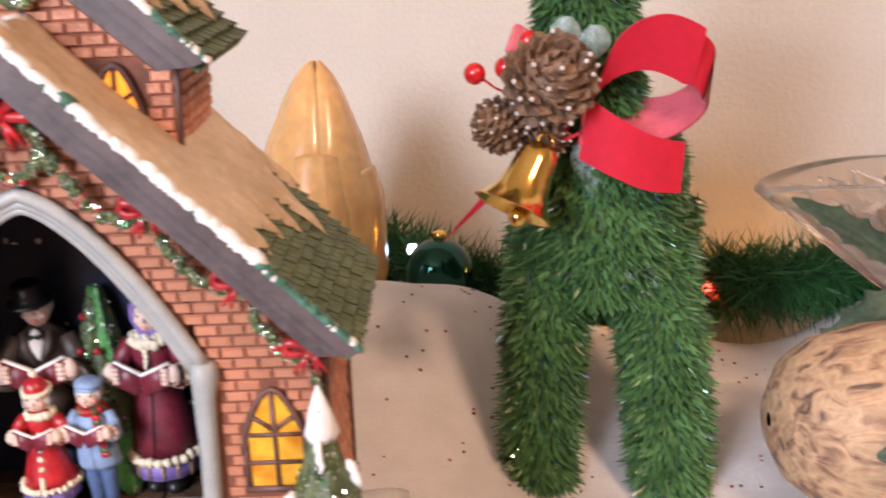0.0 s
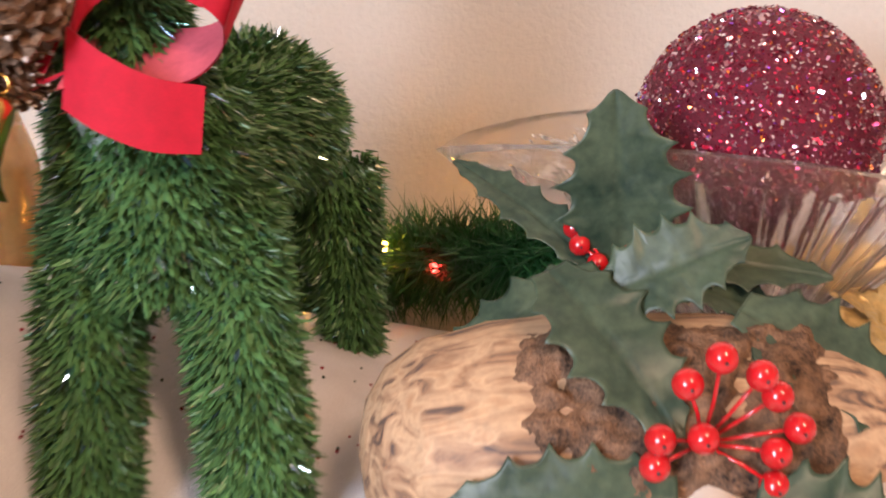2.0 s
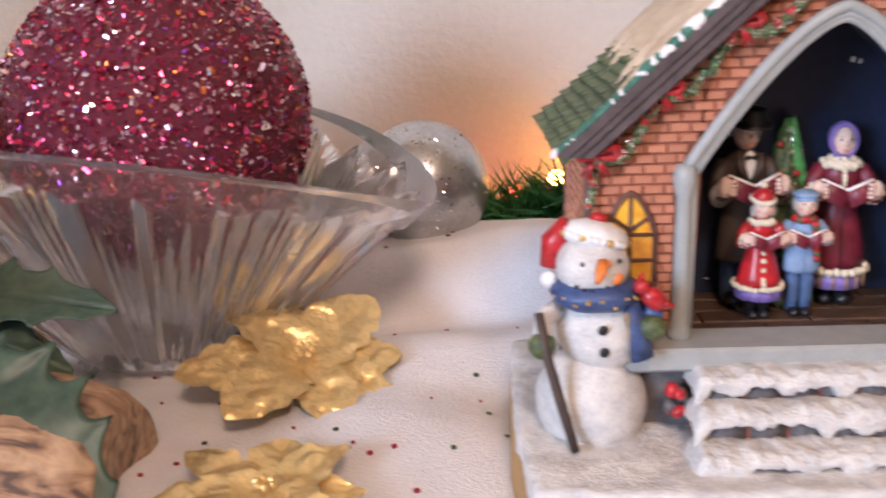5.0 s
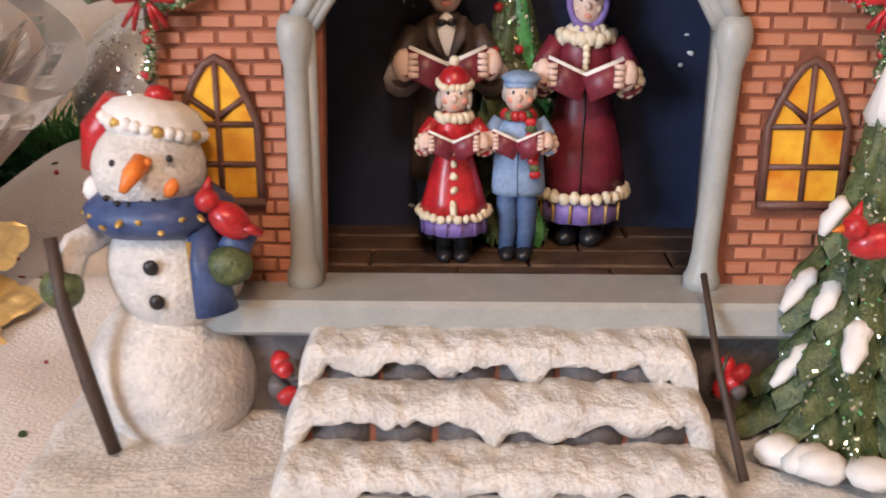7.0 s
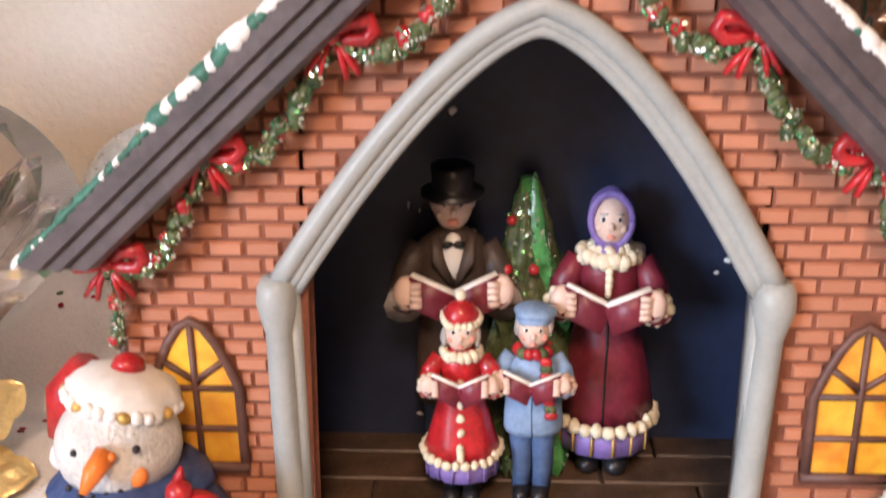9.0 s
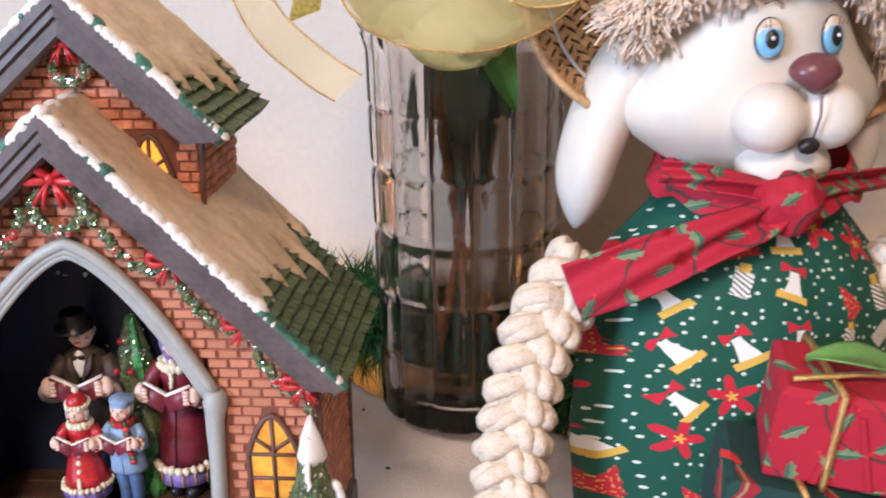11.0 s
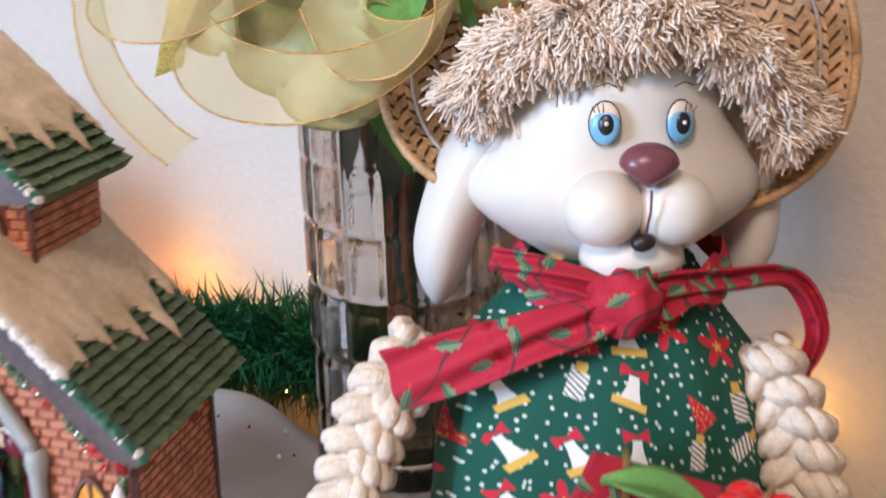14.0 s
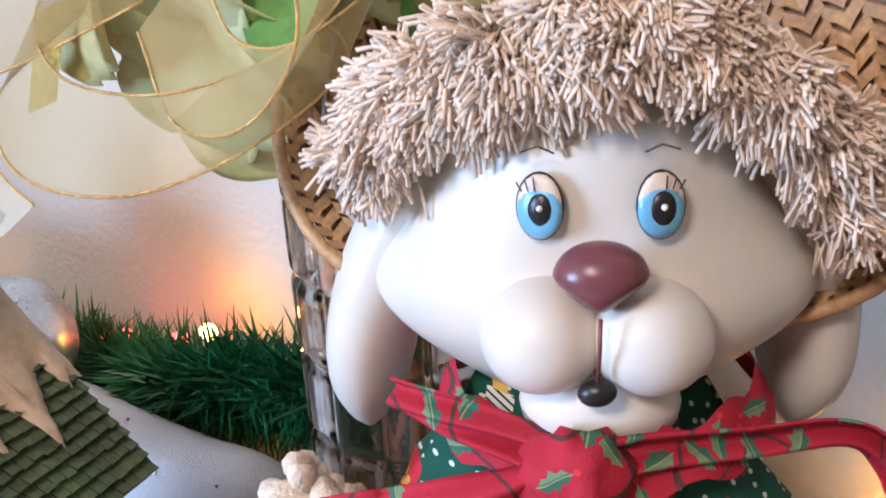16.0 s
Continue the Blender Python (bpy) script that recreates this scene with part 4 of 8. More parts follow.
def house(at, group):
    h = thing("caroler_house", "red brick model church with snowy green roof and singing figurines", "model house", at, group)
    rnd = random.Random(3)
    # base slab with brown sides and a rough snow top
    g = Geo()
    side = [(-0.104, -0.052), (-0.06, -0.058), (0.06, -0.058), (0.101, -0.052), (0.106, 0.0), (0.100, 0.078), (0.0, 0.084), (-0.102, 0.08), (-0.107, 0.0)]
    n = len(side)
    g.add([(x, y, 0) for x, y in side] + [(x * 0.985, y * 0.985, 0.023) for x, y in side], [tuple(range(n - 1, -1, -1)), tuple(range(n, 2 * n))] + [(i, (i + 1) % n, n + (i + 1) % n, n + i) for i in range(n)])
    base = part("base", g, "basebrown", h, "brown sided base slab", smooth=False)
    g = Geo()
    # the snow lies on the slab and ends in a lumpy rim just over its edge
    outline = [Vector((x, y)) for x, y in side]
    lens = [(outline[(i + 1) % n] - outline[i]).length for i in range(n)]

    def rim(u):
        d = (u % 1.0) * sum(lens)
        for i in range(n):
            if d <= lens[i]:
                return outline[i].lerp(outline[(i + 1) % n], d / lens[i])
            d -= lens[i]
        return outline[0]

    def top(u, v):
        p, c = rim(u), Vector((0, 0.012))
        q = c + (p - c) * min(1, v / 0.86) * (0.985 + 0.012 * noise.noise(Vector((p.x * 90, p.y * 90, 0))))
        edge = max(0, (v - 0.86) / 0.14)
        return Vector((q.x, q.y, 0.0278 - 0.0062 * edge * (1 + 0.5 * noise.noise(Vector((p.x * 130, p.y * 130, 3)))) + 0.0016 * noise.noise(Vector((q.x * 70, q.y * 70, 1))) + 0.0007 * noise.noise(Vector((q.x * 260, q.y * 260, 1)))))

    g.grid(top, 160, 30, wrap=True)
    part("snow_cover", g, "snowrough", base, "rough white snow on the base")
    # foundation and lip of the stage
    g = Geo()
    g.slab((0, 0.024, 0.038), (0.166, 0.062, 0.034), 0, bevel=0.002)
    part("foundation", g, "foundation", h, "grey stone foundation", smooth=False)
    g = Geo()
    g.slab((0, -0.0035, 0.0545), (0.150, 0.021, 0.0085), bevel=0.0012)
    part("stage_lip", g, "stone", h, "grey stone ledge before the stage", smooth=False)
    # front wall with the pointed opening, sides, back
    g = Geo()
    gable(g, 0.080, 0.050, 0.0, 0.006, roof_z, arch_z)
    g.box((0.0625, 0.003, 0.0535), (0.035, 0.006, 0.007))
    g.box((-0.0625, 0.003, 0.0535), (0.035, 0.006, 0.007))
    for k in (-1, 1):
        g.box((k * 0.078, 0.031, 0.093), (0.004, 0.050, 0.086))
    gable(g, 0.080, 0.050, 0.053, 0.058, roof_z)
    wall = part("wall", g.weld(), "mortar", h, "red brick front wall with grey joints", smooth=False)
    # niche
    g = Geo()
    def outline_at(half, rise):
        return [(-half, FLOOR_Z)] + [(half * u, arch_z(half * u, half, 0.118, rise)) for u in (-1, -0.86, -0.69, -0.48, -0.24, 0, 0.24, 0.48, 0.69, 0.86, 1)] + [(half, FLOOR_Z)]

    prof = outline_at(0.0442, 0.0496)
    deep = outline_at(0.058, 0.056)
    k = len(prof)
    g.add([(x, -0.0006, z) for x, z in prof] + [(x, 0.0075, z) for x, z in prof] + [(x, 0.012, z) for x, z in deep] + [(x, 0.050, z) for x, z in deep],
          [(r * k + i, r * k + i + 1, r * k + k + i + 1, r * k + k + i) for r in range(3) for i in range(k - 1)] + [tuple(range(3 * k, 4 * k))])
    part("niche", g, "navy", h, "dark navy painted niche with dust specks", smooth=False)
    g = Geo()
    for _ in range(26):
        g.ball((rnd.uniform(-0.03, 0.05), 0.0497, rnd.uniform(0.062, 0.155)), (rnd.uniform(0.0003, 0.0011), 0.0003, rnd.uniform(0.0003, 0.0012)), n=6, rough=0.5, seed=rnd.random() * 9, freq=900)
    tagged(part("dust_specks", g, "paper", h, "pale dust specks on the niche"), kind="stuff")
    for i, breaks in enumerate(((-0.059, -0.012, 0.026, 0.059), (-0.059, -0.034, 0.006, 0.042, 0.059), (-0.059, -0.018, 0.020, 0.059), (-0.059, 0.0, 0.034, 0.059))):
        for xa, xb in zip(breaks, breaks[1:]):
            g = Geo()
            g.slab((0, 0, 0), (xb - xa - 0.0006, 0.0116, 0.003), bevel=0.0005)
            part("plank", g, "plank", h, at=pose((xa + xb) / 2, 0.0105 + i * 0.0122, FLOOR_Z - 0.0015 + 0.0002 * (i % 2)), smooth=False)
    # grey arch frame: columns, capitals, pointed moulding
    g = Geo()
    curve = [(x, -0.0012, arch_z(x)) for x in [-0.0445 + 0.089 * i / 40 for i in range(41)]]
    for off, rad in ((0.0030, 0.0022), (0.0008, 0.0017), (-0.0008, 0.0013)):
        pts = []
        for i, p in enumerate(curve):
            a, b = Vector(curve[max(0, i - 1)]), Vector(curve[min(40, i + 1)])
            d = (b - a).normalized()
            nrm = Vector((-d.z, 0, d.x))
            if i == 20:
                nrm = Vector((0, 0, 1.2))
            pts.append(Vector(p) + nrm * off + Vector((0, -0.0008 if off > 0.002 else -0.0002, 0)))
        g.tube(pts, rad, 8)
    for k in (-1, 1):
        g.box((k * 0.0448, 0.0005, 0.0880), (0.0030, 0.0062, 0.0620))
    part("arch_moulding", g, "stone", h, "grey pointed arch moulding")
    for k in (-1, 1):
        g = Geo()
        g.lathe([(0.0041, 0.0575), (0.0043, 0.061), (0.0035, 0.063), (0.0030, 0.067), (0.0028, 0.109), (0.0034, 0.1115), (0.0042, 0.1155), (0.0039, 0.1185), (0.0029, 0.1205)], 14)
        part("column", g, "stone", h, "slim grey column with round capital", at=pose(k * 0.0475, -0.0018, 0) if k < 0 else pose(0.0445, -0.0018, 0.0575, 0, 2.6, 0) @ pose(0, 0, -0.0575))
    # windows in the front wall
    for k in (-1, 1):
        fancy_window(h, k * 0.0655, 0.0785, 0.0175, 0.0325, -0.0014)
    # roof
    for sign in (-1, 1):
        roof_side(sign, EAVE[0], EAVE[1], PEAK, -0.0105, 0.066, 0.004, rnd, 0.78, h)
        barge(sign, EAVE[0], EAVE[1], PEAK, -0.0105, 0.0094, h)
    for y0, y1, z in ((-0.0135, 0.018, PEAK), (0.003, 0.063, 0.249)):
        g = Geo()
        g.tube([(0.0004 * math.sin(k * 2.1), lerp(y0, y1, k / 12), z + 0.0012 + 0.0006 * math.sin(k * 1.7)) for k in range(13)], [0.0018] + [0.0030 + 0.0004 * math.sin(k * 2.7) for k in range(11)] + [0.0018], 10, flat=0.8)
        part("ridge_snow", g, "snowpaint", h, "rounded white snow on the ridge")
    # tower
    T = (0.051, 0.2035, 0.249)
    tline = lambda x: roof_z(x, *T)
    g = Geo()
    gable(g, 0.040, 0.176, 0.016, 0.021, tline, n=24)
    gable(g, 0.040, 0.176, 0.053, 0.058, tline, n=24)
    for k in (-1, 1):
        g.box((k * 0.038, 0.037, 0.1935), (0.004, 0.034, 0.035))
    tower = part("tower", g.weld(), "mortar", h, "red brick tower above the roof", smooth=False)
    ins = lambda x, z: abs(x) < 0.0395 and z < tline(x) - 0.004 and not (abs(abs(x) - 0.0235) < 0.0085 and 0.172 < z < 0.205)
    rows = brick_rows(ins, -0.04, 0.04, 0.1765, 0.245, 8)
    tagged(part("bricks", joined_bricks(rows, lambda x, y, z: (x, 0.016 + y, z)), "brick", tower, smooth=False), kind="stuff")
    for k in (-1, 1):
        fancy_window(h, k * 0.0235, 0.174, 0.0145, 0.029, 0.0146, pane_mat="amber_lit")
        rows = brick_rows(lambda x, z: 0.0165 < x < 0.0575 and z < 0.211, 0.0165, 0.058, 0.148, 0.2105, 9)
        tagged(part("bricks", joined_bricks(rows, lambda x, y, z, k=k: (k * 0.040 - k * y, x, z)), "brick", tower, smooth=False), kind="stuff")
        rows = brick_rows(lambda x, z: 0.0005 < x < 0.0575 and z < 0.136, 0.0, 0.058, 0.052, 0.1365, 10)
        tagged(part("bricks", joined_bricks(rows, lambda x, y, z, k=k: (k * 0.080 - k * y, x, z)), "brick", wall, smooth=False), kind="stuff")
        for y in (0.001, 0.0575):
            g = Geo()
            g.tube([(k * 0.0805, y, 0.05), (k * 0.0805, y, 0.138)], 0.0013, 6)
            part("corner_post", g, "muntin", h, "dark brown corner post")
        g = Geo()
        g.tube([(k * 0.0405, 0.0165, 0.17), (k * 0.0405, 0.0165, 0.211)], 0.001, 6)
        part("corner_post", g, "muntin", h, "dark brown corner post")
        roof_side(k, *T, 0.006, 0.062, 0.0035, rnd, 0.74, h)
        barge(k, *T, 0.006, 0.0105, h)
    # wreaths with bows, garlands
    for z, y, s, name in ((0.1845, -0.0025, 0.0082, "wreath"), (0.2265, 0.0135, 0.0058, "wreath")):
        g = Geo()
        for i in range(16):
            a, b = 2 * math.pi * i / 16, 2 * math.pi * (i + 1) / 16
            swag(g, (math.cos(a) * s, y, z + math.sin(a) * s), (math.cos(b) * s, y, z + math.sin(b) * s), 0, 0.0019, rnd)
        part(name, g, ["greengloss", "redgloss", "glint"], h, "small green glitter wreath")
        g = Geo()
        bow(g, (0, y - 0.0040, z + s * 1.15), s * 1.05)
        part("bow", g, "redgloss", h, "red gloss bow")
    spots = [(0.011, 0.183), (0.036, 0.1665), (0.0595, 0.1455), (0.0785, 0.1245)]
    for k in (-1, 1):
        for (xa, za), (xb, zb) in zip(spots, spots[1:]):
            g = Geo()
            swag(g, (k * xa, -0.0045, za), (k * xb, -0.0045, zb), 0.0085, 0.0021, rnd)
            part("garland", g, ["greengloss", "redgloss", "glint"], h, "green glitter garland with red berries")
            g = Geo()
            bow(g, (k * xb, -0.0060, zb), 0.0066)
            part("bow", g, "redgloss", h, "red gloss bow")
        g = Geo()
        swag(g, (k * 0.0785, -0.002, 0.119), (k * 0.0795, -0.002, 0.106), 0, 0.0016, rnd)
        part("garland", g, ["greengloss", "redgloss", "glint"], h, "green glitter garland with red berries")
    # steps under snow
    for i, (y, z, w) in enumerate(((-0.0185, 0.0490, 0.083), (-0.0285, 0.0400, 0.087), (-0.040, 0.0305, 0.091))):
        cx = -0.003
        g = Geo()
        g.slab((cx, y + 0.0065, z - 0.0050), (w - 0.002, 0.017, 0.0105), bevel=0.0008)
        st = part("step", g, "mortar", h, "grey stone step under thick snow", smooth=False)
        for j in range(6):
            g = Geo()
            ww = (w - 0.006) / 6
            g.slab((0, 0, 0), (ww - 0.0008 - 0.001 * rnd.random(), 0.006, 0.0078), bevel=0.001)
            part("stone", g, "foundation", st, at=pose(cx - w / 2 + 0.003 + ww * (j + 0.5), y + 0.0003 + 0.0006 * rnd.random(), z - 0.0048, 0, rnd.uniform(-2, 2), 0))
        g = Geo()

        def cap(u, v, y=y, z=z, w=w, i=i):
            x = cx + lerp(-w / 2 - 0.002, w / 2 + 0.002, u)
            ends = max(0, abs(u - 0.5) * 2 - 0.86) / 0.14
            drip = 0.0012 + 0.0075 * max(0, noise.noise(Vector((x * 105, i * 7.7, 0))) + 0.12) + 0.0012 * noise.noise(Vector((x * 330, i, 3))) + 0.007 * min(1, ends * 1.6)
            fat = 0.0008 * noise.noise(Vector((x * 90, i * 3.3, 5)))
            rows = [(y + 0.0135, z + 0.0022), (y + 0.006, z + 0.0038), (y - 0.001, z + 0.0042 + fat), (y - 0.0042, z + 0.0030 + fat), (y - 0.0060, z + 0.0006), (y - 0.0056 - fat, z - drip * 0.6), (y - 0.0044, z - drip), (y - 0.002, z - drip)]
            t = v * (len(rows) - 1)
            j = min(len(rows) - 2, int(t))
            yy, zz = (lerp(rows[j][c], rows[j + 1][c], t - j) for c in (0, 1))
            e = min(1, u * 24, (1 - u) * 24)
            zz -= (1 - e) ** 2 * 0.006
            return Vector((x, yy - 0.0006 * noise.noise(Vector((x * 260, zz * 260, i))), zz + 0.0011 * noise.noise(Vector((x * 170, yy * 170, zz * 170))) + 0.0008 * noise.noise(Vector((x * 420, yy * 420, zz * 420)))))

        g.grid(cap, 150, 24)
        part("snow_edge", g, "snowrough", st, "thick dripping snow on the step")
    for k in (-1, 1):
        g = Geo()
        for j in range(7):
            g.ball((k * (0.050 + 0.0025 * rnd.uniform(-1, 1)), -0.016 + 0.003 * rnd.uniform(-1, 1), 0.036 + 0.009 * rnd.random()), rnd.uniform(0.0015, 0.0028), j % 3 == 0, n=8, rough=0.4, seed=j * 3.0, freq=300)
        part("shrub", g, ["redgloss", "foundation"], h, "small dark shrub with red berries")
    # figurines
    figure("man_figurine", h, pose(-0.0155, 0.0395, FLOOR_Z, 0, 0, 4), 0.0745, "browncoat", "browncoat", "denim", "black", True, "gentleman in brown coat and top hat")
    figure("woman_figurine", h, pose(0.0205, 0.0385, FLOOR_Z, 0, 0, -6), 0.071, "maroon", "purple", "black", "purple", True, "lady in maroon dress and purple bonnet")
    figure("girl_figurine", h, pose(-0.0130, 0.0225, FLOOR_Z), 0.0475, "redgloss", "purple", "black", "redgloss", True, "girl in red coat with white trim")
    figure("boy_figurine", h, pose(0.0030, 0.024, FLOOR_Z, 0, 0, -4), 0.0475, "bluecoat", "bluecoat", "denim", "bluecoat", True, "boy in blue coat and cap")
    small_pine("pine_figurine", h, pose(0.0020, 0.0440, FLOOR_Z), 0.0745, 0.0230, 0, rnd, "small glittering green pine")
    small_pine("snowy_pine_figurine", h, pose(0.0800, -0.018, 0.0265, -7, 0, 0), 0.086, 0.0255, 0.10, rnd, "glittering pine with snow tips")
    g = Geo()
    b0 = Vector((0.0710, -0.0330, 0.0800))
    g.ball(b0, (0.0062, 0.0034, 0.0036), 0, n=12, rot=rot(0, -14, 0))
    g.ball(b0 + Vector((-0.0052, -0.0006, 0.0030)), 0.0027, 0, n=10)
    g.tube([b0 + Vector((-0.0052, 0, 0.0045)), b0 + Vector((-0.0042, 0, 0.0082))], [0.0016, 0.0002], 6, 0)
    g.tube([b0 + Vector((-0.0074, -0.0008, 0.0028)), b0 + Vector((-0.0098, -0.001, 0.0022))], [0.001, 0.0001], 6, 1)
    g.tube([b0 + Vector((0.0045, 0, 0.001)), b0 + Vector((0.0115, 0.0005, 0.0042))], [0.0022, 0.0014], 6, 0, flat=0.4)
    part("bird_figurine", g, ["redgloss", "orange"], h, "small red bird on the pine")
    snowman(h)
    g = Geo()
    g.tube([(0.0475, -0.040, 0.030), (0.0445, -0.024, 0.048), (0.0425, -0.012, 0.0655)], [0.0012, 0.0009, 0.0008], 6)
    g.tube([(0.0447, -0.025, 0.047), (0.0470, -0.022, 0.051)], [0.0006, 0.0004], 5)
    part("twig", g, "twig", h, "thin brown twig leaning by the steps")
    # single bricks last
    win = lambda x, z: abs(abs(x) - 0.0655) < 0.0095 - 0.0075 * max(0, (z - 0.096) / 0.016) and 0.0765 < z < 0.1120
    inside = lambda x, z: abs(x) < 0.0795 and z < roof_z(x) - 0.0115 and not (abs(x) < 0.0500 and z < arch_z(x, 0.0500, 0.1185, 0.0540)) and not win(x, z)
    me = brick_mesh()
    rows = sorted(brick_rows(inside, -0.0795, 0.0795, 0.0575, 0.20, 6), key=lambda r: r[1])
    for x, z, w, t, d, a in rows[:300]:
        ob = part("brick", me, "brick", wall)
        ob.matrix_local = Matrix.Translation((x, 0.0002, z)) @ Matrix.Rotation(radians(a * 0.6), 4, "Y") @ Matrix.Diagonal((w, d, t, 1))
    if rows[300:]:
        tagged(part("upper_bricks", joined_bricks(rows[300:], lambda x, y, z: (x, y + 0.0002, z)), "brick", wall, smooth=False), kind="stuff")
    return h


first_house = house(Matrix.Identity(4), "caroler houses")


def lean_over(z):
    """The cast house leans a little to one side above its eaves."""
    return 0.055 * max(0, z - 0.118)


for ob in first_house.children_recursive:
    if ob.name.split(".")[0].endswith("figurine"):
        continue
    if ob.matrix_basis == Matrix.Identity(4):
        for vert in ob.data.vertices:
            vert.co.x += lean_over(vert.co.z)
    else:
        ob.matrix_basis = Matrix.Translation((lean_over(ob.matrix_basis.translation.z), 0, 0)) @ ob.matrix_basis
tagged(copy_thing(first_house, pose(-0.8247, -0.1757, -0.0707, 6.2, -2.7, -1.6) @ Matrix.Scale(1.36, 4)), "larger red brick model church with snowy green roof and singing figurines")


# ---- reindeer and its trimmings ----
M.update({
    "turf": mat("green_turf", (0.045, 0.110, 0.030), 0.6, var=0.4, scale=60, bump=0.2),
    "needle": mat("turf_blade", (0.100, 0.235, 0.078), 0.36, var=0.35, scale=40, bump=0, island=0.45),
    "iris": flakes("iridescent_tinsel", [(0, (0.35, 0.75, 0.65)), (0.4, (0.7, 0.9, 0.85)), (0.7, (0.9, 0.85, 0.5)), (0.85, (0.4, 0.6, 0.9))], 0.12, 0.9),
    "velvet": mat("red_velvet", (0.48, 0.003, 0.022), 0.8, var=0.12, scale=200, bump=0.2),
    "satin": mat("red_satin_back", (0.62, 0.12, 0.16), 0.25, var=0.15, scale=60, bump=0.1),
    "cone": mat("pinecone_scale", (0.15, 0.075, 0.04), 0.6, var=0.5, scale=160, other=(0.33, 0.20, 0.12), island=0.3),
    "frost": mat("frosted_tip", (0.62, 0.58, 0.55), 0.4, var=0.2, scale=300),
    "brass": mat("polished_brass", (0.80, 0.55, 0.16), 0.16, 1.0, var=0.15, scale=60, bump=0.05),
    "berry": mat("red_berry", (0.55, 0.012, 0.015), 0.18, var=0.15, scale=80, coat=0.6, bump=0.05),
    "wax": mat("amber_wax", (0.66, 0.38, 0.15), 0.22, var=0.18, scale=18, sss=0.35, coat=0.5, bump=0.15, dist=0.002),
    "tinsel": mat("garland_needle", (0.025, 0.105, 0.030), 0.35, var=0.4, scale=40, bump=0, island=0.5),
    "wire": mat("green_wire", (0.02, 0.05, 0.02), 0.4),
    "bulb_red": glow("red_bulb", (1.0, 0.035, 0.02), 22),
    "bulb_yellow": glow("yellow_bulb", (1.0, 0.40, 0.04), 75),
    "bulb_white": glow("cool_bulb", (0.6, 0.85, 1.0), 14),
    "greenball": mat("dark_green_bauble", (0.01, 0.06, 0.045), 0.08, 0.7, bump=0.02),
})


def turf_blades(g, p, n, rnd, count, size=0.0095, tinsel=0.06, lay=Vector((0, -0.2, -0.75))):
    """Short flat blades growing out of a surface at p, combed along lay."""
    for _ in range(count):
        d = (n * 0.75 + lay * rnd.uniform(0.5, 1.1) + Vector((rnd.uniform(-.5, .5), rnd.uniform(-.5, .5), rnd.uniform(-.3, .3)))).normalized()
        s = size * rnd.uniform(0.6, 1.15)
        w = d.cross(n if abs(d.dot(n)) < 0.95 else Vector((1, 0, 0))).normalized() * rnd.uniform(0.0007, 0.0013)
        q = p + Vector((rnd.uniform(-1, 1), rnd.uniform(-1, 1), rnd.uniform(-1, 1))) * 0.003
        tip = q + d * s + n * s * 0.1
        mi = 2 if rnd.random() < tinsel else 1
        g.add([q - w, q + w, q + d * s * 0.6 + w * 0.8, tip, q + d * s * 0.6 - w * 0.8], [(0, 1, 2, 3, 4)], mi)


